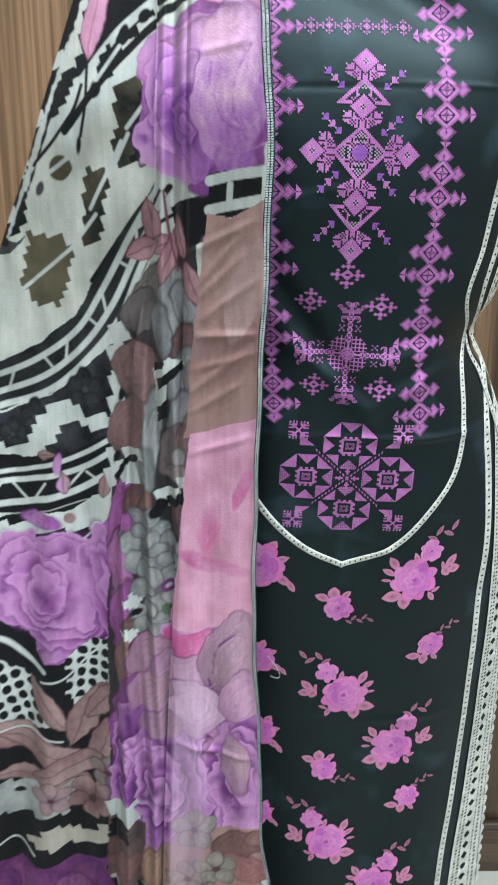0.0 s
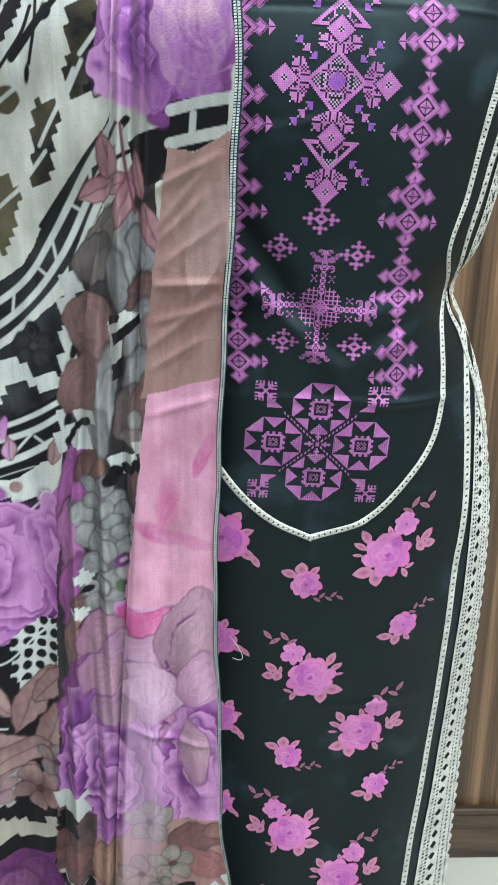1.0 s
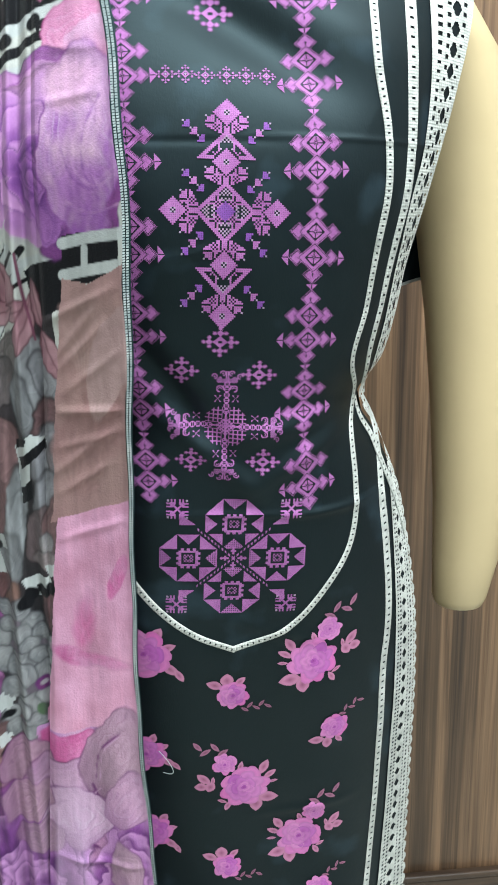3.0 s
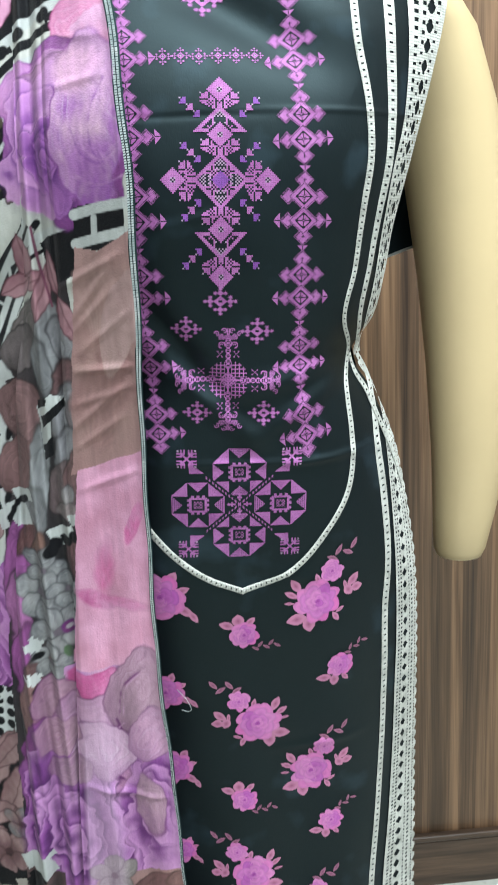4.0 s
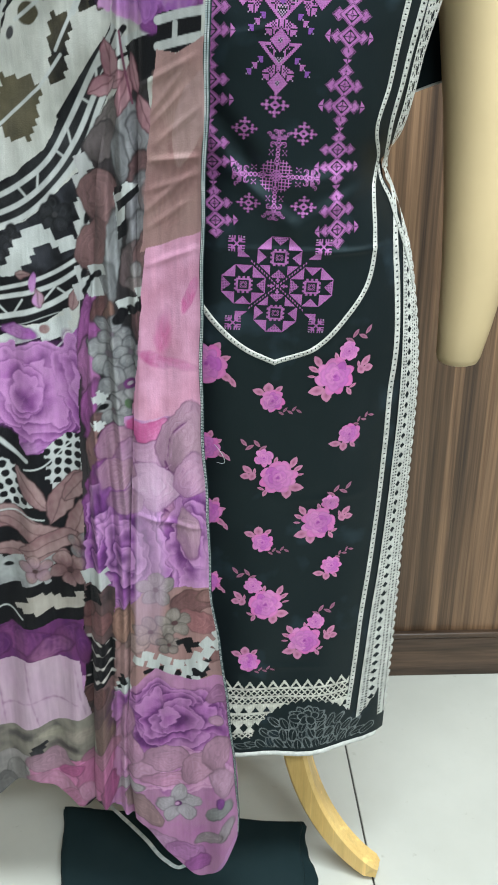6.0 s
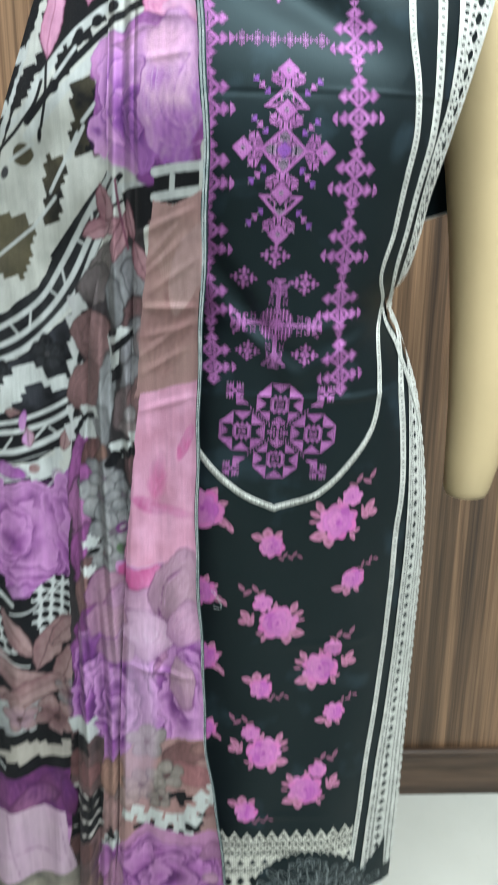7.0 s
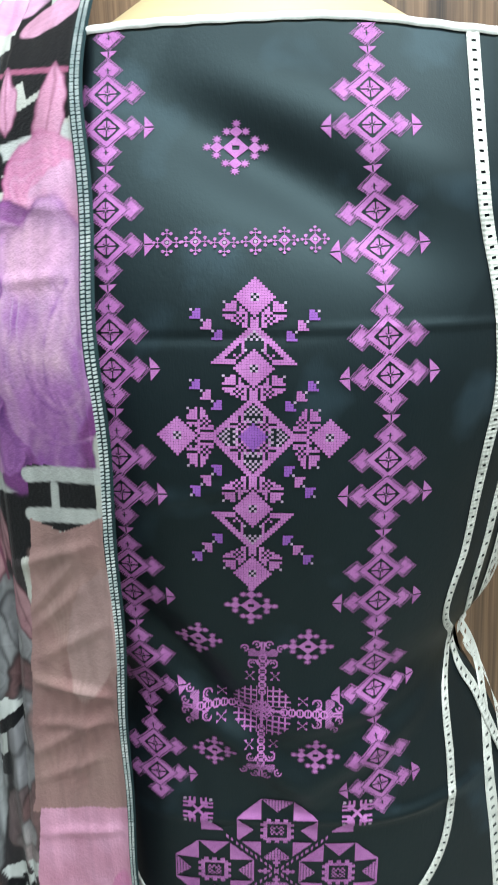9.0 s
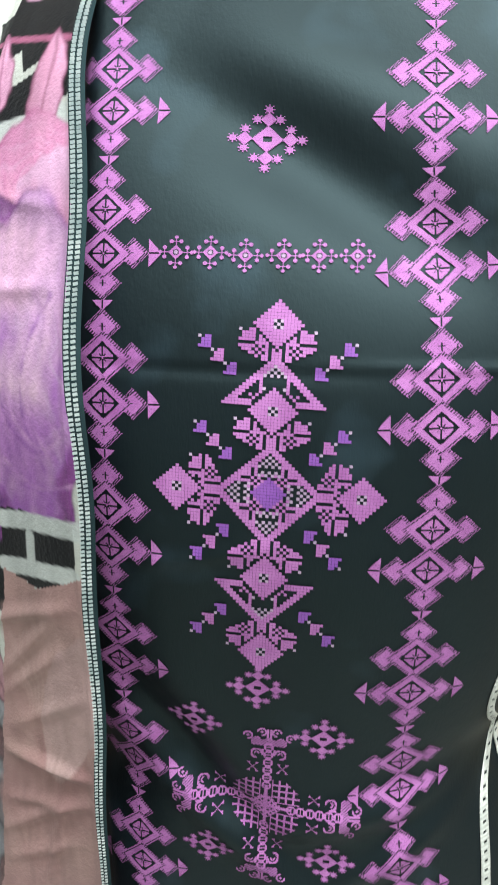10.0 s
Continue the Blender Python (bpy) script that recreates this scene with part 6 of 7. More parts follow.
    # the tail: one large purple bloom over pale lilac petals and a grey flower
    D.patch([(-0.1210, 0.3940), (-0.0920, 0.4590), (-0.0600, 0.4870), (-0.0220, 0.4720), (0.0350, 0.4780), (0.0640, 0.2390), (-0.0040, 0.0690), (-0.1410, 0.2690)], srgb(186, 136, 170), 0, srgb(170, 112, 158))
    D.petal((-0.0470, 0.4080), 0.064, 0.054, 10, srgb(172, 110, 160), srgb(152, 86, 144), PLUM, 0.16)
    g = random.Random(15)
    cx, cz = (-0.0400, 0.4060)
    for k in range(16):
        a0, rr = g.uniform(0, 360), g.uniform(0.026, 0.056)
        w = g.random()
        D.petal((cx + rr * math.cos(radians(a0)), cz + 0.8 * rr * math.sin(radians(a0))), g.uniform(0.018, 0.030), g.uniform(0.007, 0.013), a0 + 90 + g.uniform(-18, 18), srgb(int(150 + 40 * w), int(86 + 46 * w), int(142 + 32 * w)), PURPLE, srgb(104, 52, 100), 0.22)
    D.petal((cx + 0.004, cz - 0.004), 0.036, 0.024, -8, srgb(126, 62, 120), srgb(104, 48, 100), PLUM, 0.2)
    for k in range(46):
        rr, a0, sp = g.uniform(0.004, 0.060), g.uniform(0, 360), g.uniform(14, 30)
        pts = [(cx + rr * (1 + 0.07 * n) * math.cos(radians(a0 + sp * n)), cz + 0.74 * rr * math.sin(radians(a0 + sp * n))) for n in range(4)]
        D.line(pts, g.uniform(0.0012, 0.0032), (PLUM, srgb(128, 66, 122), srgb(180, 122, 168), srgb(158, 92, 150))[k % 4] if rr > 0.022 else (PLUM, srgb(122, 60, 118))[k % 2], 0.0024, 0.0008)
    D.peony((-0.0380, 0.4060), 0.080, 0.066, srgb(182, 126, 178), srgb(142, 78, 146), srgb(80, 34, 90), 41, 7)
    D.peony((-0.0300, 0.3120), 0.084, 0.046, srgb(214, 160, 194), srgb(192, 136, 176), srgb(150, 92, 146), 42, 5, 0.9)
    brush_a = (((-0.1030, 0.3500), 0.036, 0.016, 120, (196, 146, 176)), ((-0.0800, 0.3150), 0.030, 0.014, 20, (204, 156, 184)), ((-0.0490, 0.3330), 0.036, 0.024, 0, (192, 146, 172)),
               ((-0.0500, 0.2930), 0.038, 0.014, -6, (208, 150, 184)), ((-0.0090, 0.3140), 0.034, 0.022, 60, (198, 150, 176)), ((0.0190, 0.3460), 0.030, 0.020, 80, (186, 142, 166)),
               ((0.0250, 0.2940), 0.030, 0.016, 90, (196, 154, 180)), ((0.0200, 0.4450), 0.018, 0.012, 40, (170, 118, 158)), ((0.0180, 0.4040), 0.011, 0.009, 0, (196, 150, 178)),
               ((-0.1060, 0.3950), 0.030, 0.010, 80, (190, 138, 172)),)
    brush_b = (((-0.0890, 0.2400), 0.034, 0.020, -50, (170, 138, 142)), ((-0.1060, 0.2820), 0.024, 0.010, -10, (186, 176, 180)), ((-0.0610, 0.1810), 0.030, 0.014, -35, (190, 144, 180)),
               ((-0.0280, 0.1610), 0.032, 0.016, -25, (182, 124, 174)), ((-0.0110, 0.1370), 0.020, 0.014, 10, (170, 100, 164)), ((0.0210, 0.2410), 0.026, 0.012, 50, (150, 152, 150)),
               ((0.0310, 0.2050), 0.026, 0.009, 60, (172, 160, 166)), ((0.0060, 0.1860), 0.022, 0.010, 30, (160, 146, 150)), ((0.0220, 0.2570), 0.007, 0.009, 0, (140, 78, 150)),)
    for p, a, b, r, c in brush_a + brush_b:
        D.petal(p, a, b, r, srgb(*c), srgb(*[int(q * 0.88) for q in c]), srgb(*[int(q * 0.62) for q in c]), 0.22)
    D.flower((-0.0360, 0.2470), 0.030, srgb(186, 178, 184), srgb(160, 154, 158), srgb(96, 50, 100), 20, srgb(116, 110, 116))
    D.petal((-0.0380, 0.2470), 0.004, 0.0035, 0, srgb(196, 150, 186), BLUSH, None)
    # lower end of the wide drape
    D.patch([(-0.3400, 0.5350), (-0.2250, 0.5340), (-0.1570, 0.5500), (-0.1590, 0.4750), (-0.2300, 0.4850), (-0.3470, 0.4790)], srgb(124, 66, 116), 0, PLUM)
    for p, a, b, r, c in (((-0.2420, 0.5170), 0.040, 0.016, -10, (140, 78, 132)), ((-0.1800, 0.5240), 0.026, 0.014, 40, (130, 72, 124)), ((-0.2050, 0.5050), 0.034, 0.010, 15, (160, 104, 146)), ((-0.2890, 0.5100), 0.034, 0.014, 0, (128, 70, 122)), ((-0.1600, 0.5120), 0.026, 0.010, 100, (110, 56, 104))):
        D.petal(p, a, b, r, srgb(*c), PLUM, srgb(80, 36, 76), 0.2)
    D.patch([(-0.3470, 0.4790), (-0.2440, 0.4940), (-0.1670, 0.4930), (-0.1580, 0.4220), (-0.2210, 0.4080), (-0.3580, 0.3960)], srgb(202, 176, 192), 0, srgb(186, 158, 178))
    # shade of the pale cloth's folds, put into the colour as darker lines
    for pts in ([(-0.2410, 0.4910), (-0.2390, 0.4510), (-0.2310, 0.4130)], [(-0.1740, 0.4880), (-0.1700, 0.4550), (-0.1640, 0.4260)], [(-0.2820, 0.4350), (-0.2330, 0.4440), (-0.1750, 0.4410)], [(-0.2840, 0.4870), (-0.2830, 0.4490), (-0.2810, 0.4050)]):
        D.line(pts, 0.0036, srgb(158, 124, 150), 0.0030, 0.001)
    D.patch([(-0.3580, 0.4000), (-0.2440, 0.4100), (-0.1560, 0.4250), (-0.1510, 0.3570), (-0.2420, 0.3470), (-0.3660, 0.3350)], srgb(150, 144, 132), 0, srgb(92, 88, 84))
    for p, a, b, r, c in (((-0.2180, 0.3920), 0.030, 0.012, 0, (166, 160, 144)), ((-0.1740, 0.3940), 0.024, 0.014, 20, (170, 160, 148)), ((-0.2620, 0.3920), 0.028, 0.010, 10, (96, 92, 90)), ((-0.2000, 0.3700), 0.034, 0.010, -5, (88, 82, 80))):
        D.petal(p, a, b, r, srgb(*c), srgb(*[int(q * 0.8) for q in c]), None, 0.4, 0.006)
    D.patch([(-0.3630, 0.3560), (-0.2490, 0.3620), (-0.2550, 0.2460), (-0.3790, 0.2380)], srgb(120, 118, 116), 0, srgb(150, 144, 142))
    D.patch([(-0.2460, 0.3770), (-0.2240, 0.3860), (-0.2330, 0.3530), (-0.2490, 0.3470)], INK, 0.006, DARK_GREY)
    for p, a, b, r, c in (((-0.2730, 0.3190), 0.030, 0.016, 60, (140, 136, 134)), ((-0.2920, 0.2970), 0.026, 0.014, 110, (112, 110, 108)), ((-0.2180, 0.3430), 0.036, 0.020, -10, (176, 140, 156)), ((-0.2210, 0.3020), 0.040, 0.020, -25, (196, 140, 168)),
                          ((-0.1900, 0.2770), 0.034, 0.016, 40, (190, 126, 158)), ((-0.1580, 0.3260), 0.038, 0.026, 40, (198, 122, 162)), ((-0.1480, 0.3580), 0.030, 0.014, 0, (176, 122, 146)), ((-0.1910, 0.3290), 0.022, 0.010, 30, (190, 104, 152)),
                          ((-0.1380, 0.2960), 0.026, 0.014, 80, (172, 96, 140)), ((-0.1730, 0.2940), 0.020, 0.012, 100, (204, 148, 176))):
        D.petal(p, a, b, r, srgb(*c), srgb(*[int(q * 0.88) for q in c]), srgb(*[int(q * 0.66) for q in c]), 0.26)


scarf = thing("scarf", (-0.1, 0.78, 0.11), "sheer floral chiffon scarf in purple, pink and black draped and pleated", "scarf")


def pleat_a(z):
    """Left edge of the right pleat."""
    return curve(z, [0.10, 0.30, 0.45, 0.70, 0.90, 1.05, 1.20, 1.28, 1.40, 1.52], [-0.10, -0.108, -0.098, -0.085, -0.072, -0.064, -0.055, -0.052, -0.050, -0.050])


def pleat_b(z):
    """Left edge of the middle pleat."""
    return curve(z, [0.20, 0.45, 0.60, 0.85, 1.00, 1.12, 1.22, 1.30, 1.42, 1.52], [-0.16, -0.150, -0.146, -0.134, -0.120, -0.106, -0.086, -0.080, -0.078, -0.080])


def left_edge(z):
    return curve(z, [0.2, 0.9, 1.10, 1.20, 1.235, 1.29, 1.38, 1.42, 1.48, 1.51, 1.56], [-0.36, -0.35, -0.32, -0.256, -0.240, -0.213, -0.181, -0.168, -0.144, -0.126, -0.10])


def tail_height(x):
    return curve(x, [-0.36, -0.30, -0.25, -0.19, -0.13, -0.08, -0.03, 0.0, 0.02, 0.045, 0.06], [0.245, 0.24, 0.272, 0.222, 0.232, 0.196, 0.130, 0.106, 0.120, 0.180, 0.24])


def doubled(X, Z):
    """Where the sheer cloth of the front pleat lies in two layers."""
    a = pleat_a(Z)
    return np.clip((X - a - 0.004) / 0.004, 0, 1) * np.clip((a + 0.044 + 0.004 * np.sin(Z * 23) - X) / 0.010, 0, 1)


def pleat(name, left, right, low, high, forward, ripple, label, step=0.0011):
    rows, cols = int((high - low) / step), int(np.max(right(np.array([0.3, 0.8, 1.2])) - left(np.array([0.3, 0.8, 1.2]))) / step)
    V, U = np.meshgrid(np.linspace(0, 1, rows), np.linspace(0, 1, cols), indexing="ij")
    z0 = low + V * (high - low)
    X = left(z0) + U * (right(z0) - left(z0))
    Z = np.where(z0 < 0.45, tail_height(X) + (z0 - low) / (0.45 - low) * (0.45 - tail_height(X)), z0)
    D = Dye(X, Z + 0.045 * np.clip((0.52 - Z) / 0.15, 0, 1) * np.clip((-0.115 - X) / 0.03, 0, 1))
    dye_scarf(D)
    layered = np.clip((Z.ravel() < 0.80) * (0.80 - Z.ravel()) / 0.05, 0, 1) * np.clip((Z.ravel() - 0.50) / 0.08, 0, 1) * (doubled(X, Z).ravel())
    D.col += (np.array(srgb(226, 186, 214)) - D.col) * (0.36 * layered)[:, None]
    D.col *= (0.83 + 0.12 * D.wash + 0.09 * D.silk)[:, None]
    over = np.clip((Z - 1.44) / 0.12, 0, 1)
    Y = scarf_y(X, np.clip(Z, 0.06, 1.52)) - forward + ripple(X, Z, U) + 0.10 * over**2
    return part(name, sheet(X, Y, Z, None, D.col, name), SCARF_PRINT, scarf, label)


def ripple_a(X, Z, U):
    roll = -0.003 * doubled(X, Z) * np.clip((0.82 - Z) / 0.1, 0, 1) + 0.004 * np.exp(-((U / 0.04) ** 2)) - 0.002 * np.exp(-(((1 - U) / 0.05) ** 2))
    y = roll + 0.0022 * np.sin(X * 150 + 1.2 * np.sin(Z * 9)) * np.clip((1.2 - Z) / 0.5, 0.25, 1)
    for x0, z0, x1, z1, h in ((-0.05, 1.132, 0.01, 1.140, 0.0030), (-0.06, 1.20, 0.01, 1.235, 0.0018), (-0.055, 1.10, 0.01, 1.125, 0.0016), (-0.05, 1.16, 0.0, 1.21, 0.0016), (-0.05, 1.36, 0.01, 1.366, 0.0012),
                              (-0.06, 1.02, 0.01, 1.05, 0.0012), (-0.05, 1.17, 0.0, 1.23, 0.0016), (-0.045, 1.145, 0.012, 1.19, 0.0014), (-0.06, 1.075, 0.005, 1.13, 0.0018), (-0.055, 1.06, 0.0, 1.10, 0.0014), (-0.03, 1.04, -0.01, 1.13, 0.0012), (-0.08, 0.72, 0.01, 0.70, 0.0016), (-0.05, 1.40, 0.01, 1.395, 0.001)):
        y = y - 1.9 * h * ridge(X, Z, x0, z0, x1, z1, 0.0034)
    return y + 0.004 * np.sin(X * 70 + Z * 12) * np.clip((0.5 - Z) / 0.3, 0, 1)


def ripple_b(X, Z, U):
    return (0.008 * np.exp(-((U / 0.12) ** 2)) + 0.0070 * np.sin(X * 200 + 2.0 * np.sin(Z * 6)) + 0.0025 * np.sin(X * 430 + 3 * np.sin(Z * 8)) + 0.010 * U**4)


def ripple_c(X, Z, U):
    swoop = np.hypot(X + 0.33, (Z - 1.42) * 0.9)
    y = 0.0045 * np.sin(swoop * 84 + 1.9 * np.sin(X * 20 + Z * 9)) * np.clip((Z - 0.9) / 0.2, 0, 1) * np.clip((1.45 - Z) / 0.15, 0, 1)
    y = y + 0.009 * np.sin(X * 92 + 2.2 * np.sin(Z * 5.5)) * np.clip((1.05 - Z) / 0.3, 0, 1)
    return y + 0.0009 * np.sin(X * 210 + 3 * np.sin(Z * 11)) * np.sin(Z * 14 + X * 25) + 0.016 * U**5


pleat("hanging_drape", left_edge, lambda z: pleat_b(z) + 0.012, 0.20, 1.56, -0.006, ripple_c, "wide drape with ink-and-ivory stripes and a purple bloom")
pleat("middle_pleat", pleat_b, lambda z: pleat_a(z) + 0.012, 0.16, 1.56, 0.003, ripple_b, "narrow pleat printed with grey blossoms")
pleat("front_pleat", pleat_a, scarf_right, 0.10, 1.56, 0.010, ripple_a, "flat front pleat in purple, taupe and pink")


def scarf_trim():
    """Overlocked edge: a dark tape with two rows of pale stitches."""
    z = np.arange(0.19, 1.555, 0.0012)
    over = np.clip((z - 1.44) / 0.12, 0, 1)
    x = scarf_right(z)
    y = scarf_y(x, np.clip(z, 0.06, 1.52)) - 0.0115 + 0.10 * over**2 + 0.0022 * np.sin(x * 150 + 1.2 * np.sin(z * 9)) * np.clip((1.2 - z) / 0.5, 0.25, 1)
    w = curve(z, [0.15, 0.5, 0.8, 1.1, 1.2, 1.3, 1.56], [0.0034, 0.0038, 0.0042, 0.0050, 0.0064, 0.0070, 0.0072])
    wob = 0.0006 * np.sin(z * 60)
    t = np.linspace(0, 1, 6)
    X = (x + wob)[:, None] + w[:, None] * t - 0.0015
    Y = y[:, None] - 0.0012 * np.sin(t * math.pi)
    tape = part("edge_tape", sheet(X, Y, np.repeat(z[:, None], 6, 1), name="edge_tape"), BLACK_PLAIN, scarf, "dark edge tape with pale overlock stitches")
    q = np.arange(0.20, 1.55, 0.0019)
    V, F = [], []
    g = random.Random(4)
    for k, zz in enumerate(q):
        xe, ww, yy = np.interp(zz, z, x + wob), np.interp(zz, z, w), np.interp(zz, z, y)
        for c in (0.28, 0.66):
            a, b = xe - 0.0015 + ww * (c - 0.13), xe - 0.0015 + ww * (c + 0.14)
            h, tilt, j = 0.00065, 0.0004, g.uniform(-0.0002, 0.0002)
            n = len(V)
            V += [(a, yy - 0.0018, zz - h + j), (b, yy - 0.0018, zz - h + tilt + j), (b, yy - 0.0022, zz + h + tilt + j), (a, yy - 0.0022, zz + h + j)]
            F.append((n, n + 1, n + 2, n + 3))
    tagged(part("overlock_stitches", quads_mesh("overlock_stitches", V, F), STITCH, tape, smooth=False), kind="stuff")


scarf_trim()


# ---- mannequin and its stand ----
def plastic(name, rgb, rough=0.45):
    m, t, b = material(name, rough)
    n = noise_node(t, 8, 4)
    r = ramp_node(t, n.outputs["Fac"], [(0.3, tuple(c * 0.93 for c in rgb)), (0.7, rgb)])
    t.links.new(r.outputs["Color"], b.inputs["Base Color"])
    bump_node(t, b, [noise_node(t, 120, 3).outputs["Fac"]], 0.04, 0.001)
    return m


CREAM = plastic("cream_mannequin_skin", srgb(206, 184, 142, 0.98))


def mannequin():
    """Headless torso, neck and straight arms in one skin."""
    bm = bmesh.new()
    cy = 0.90
    lathe_rings(bm, [(CX, cy, 0.55, 0.10, 0.06), (CX, cy, 0.60, 0.145, 0.085), (CX, cy, 0.80, 0.150, 0.09), (CX, cy, 0.95, 0.145, 0.085), (CX, cy, 1.05, 0.125, 0.08), (CX, cy, 1.12, 0.100, 0.075),
                     (CX, cy, 1.20, 0.125, 0.09), (CX, cy - 0.03, 1.30, 0.150, 0.11), (CX, cy - 0.01, 1.40, 0.165, 0.105), (CX, cy + 0.005, 1.455, 0.165, 0.100), (CX, cy + 0.01, 1.485, 0.150, 0.092),
                     (CX, cy + 0.015, 1.51, 0.105, 0.078), (CX, cy + 0.015, 1.53, 0.072, 0.064), (CX, cy + 0.012, 1.56, 0.056, 0.056), (CX, cy + 0.008, 1.62, 0.052, 0.054), (CX, cy + 0.008, 1.66, 0.052, 0.054), (CX, cy + 0.008, 1.668, 0.044, 0.046)], 40)
    for s in (1, -1):
        rings = [(CX + s * 0.271, 0.95, 0.850, 0.020, 0.020), (CX + s * 0.271, 0.95, 0.853, 0.027, 0.027), (CX + s * 0.2715, 0.95, 0.862, 0.0305, 0.031), (CX + s * 0.276, 0.95, 0.905, 0.036, 0.036), (CX + s * 0.282, 0.95, 0.98, 0.044, 0.043),
                         (CX + s * 0.281, 0.952, 1.08, 0.049, 0.047), (CX + s * 0.275, 0.952, 1.18, 0.053, 0.050), (CX + s * 0.262, 0.95, 1.28, 0.055, 0.052),
                         (CX + s * 0.245, 0.945, 1.36, 0.056, 0.054), (CX + s * 0.220, 0.935, 1.43, 0.055, 0.056), (CX + s * 0.185, 0.92, 1.478, 0.050, 0.056), (CX + s * 0.150, 0.915, 1.495, 0.036, 0.050)]
        if s < 0:
            rings = [(x + 0.03, y + 0.045, z - 0.03, rx * 0.85, ry * 0.85) for x, y, z, rx, ry in rings]
        lathe_rings(bm, rings, 28)
    ob = part("mannequin", bm, CREAM)
    return tagged(ob, "cream plastic headless dress mannequin with straight handless arms", "mannequin")


mannequin()


def wood(name, light, dark, scale, stretch, rough=0.4, pores=0.60):
    """Long-grained wood: streaks along one direction at two scales."""
    m, t, b = material(name, rough)
    n = noise_node(t, scale, 6, stretch, 0.65)
    fine = noise_node(t, scale * 7, 4, stretch, 0.6)
    mid = [(light[i] + dark[i]) / 2 for i in range(3)]
    r = ramp_node(t, n.outputs["Fac"], [(0.32, dark), (0.47, mid), (0.56, light), (0.68, mid)])
    r2 = ramp_node(t, fine.outputs["Fac"], [(0.35, (pores + 0.02, pores, pores - 0.02)), (0.6, (1, 1, 1))])
    streak = noise_node(t, scale * 1.3, 3, tuple(q * (0.35 if q < 1 else 1.0) for q in stretch), 0.5)
    r3 = ramp_node(t, streak.outputs["Fac"], [(0.36, (pores, pores, pores)), (0.43, (1, 1, 1)), (0.60, (1, 1, 1)), (0.66, (1.25, 1.22, 1.2))])
    t.links.new(multiply(t, multiply(t, r.outputs["Color"], r2.outputs["Color"]), r3.outputs["Color"]), b.inputs["Base Color"])
    bump_node(t, b, [fine.outputs["Fac"]], 0.08, 0.001)
    return m


BEECH = wood("varnished_beech", srgb(220, 186, 118), srgb(212, 176, 108), 9, (6, 6, 0.6), 0.38, 0.92)
SX = 0.055
stand = thing("mannequin_stand", (SX, 0.92, 0.0), "varnished beech tripod stand with curved legs under the mannequin", "stand")


def stand_leg(angle, reach):
    """One curved leg of square section, swept from the pole out to the floor."""
    bm = bmesh.new()
    a = radians(angle)
    d = Vector((math.cos(a), math.sin(a), 0))
    side = Vector((-d.y, d.x, 0))
    loops = []
    n = 22
    for k in range(n + 1):
        u = k / n
        out = reach * (0.36 + 0.04 * u + 0.60 * u**2)
        h = 0.30 * (1 - u) ** 1.35 + 0.020 - 0.004 * u
        du = reach * (0.04 + 1.20 * u)
        dh = -0.405 * (1 - u) ** 0.35 if u < 1 else -0.02
        tangent = (d * du + Vector((0, 0, dh - 0.03))).normalized()
        up = side.cross(tangent).normalized()
        w, t = 0.0155 + 0.002 * math.sin(u * 3), 0.0205 - 0.004 * u
        if k == n:
            w, t = w * 0.7, t * 0.7
        c = Vector((SX, 0.92, h)) + d * out
        ring = []
        for su, sv in ((-1, -0.75), (-0.75, -1), (0.75, -1), (1, -0.75), (1, 0.75), (0.75, 1), (-0.75, 1), (-1, 0.75)):
            p = c + side * w * su + up * t * sv
            p.z = max(p.z, 0.0)
            ring.append(bm.verts.new(p))
        loops.append(ring)
    for p, q in zip(loops, loops[1:]):
        for i in range(8):
            bm.faces.new((p[i], p[(i + 1) % 8], q[(i + 1) % 8], q[i]))
    bm.faces.new(loops[0][::-1])
    bm.faces.new(loops[-1])
    bmesh.ops.recalc_face_normals(bm, faces=bm.faces[:])
    part("leg", bm, BEECH, stand, smooth=False)


for angle, reach in ((-20, 0.242), (122, 0.240), (152, 0.240)):
    stand_leg(angle, reach)
bm = bmesh.new()
lathe_rings(bm, [(SX, 0.92, 0.305, 0.060, 0.060), (SX, 0.92, 0.31, 0.085, 0.085), (SX, 0.92, 0.34, 0.085, 0.085), (SX, 0.92, 0.35, 0.020, 0.020), (SX, 0.91, 0.56, 0.017, 0.017)], 20)
part("pole", bm, BEECH, stand)

# ---- folded black trousers on the floor ----
trousers = thing("trousers", (0.0, 0.9, 0.0), "folded black cotton trousers with frayed edge lying on tiled floor", "trousers")


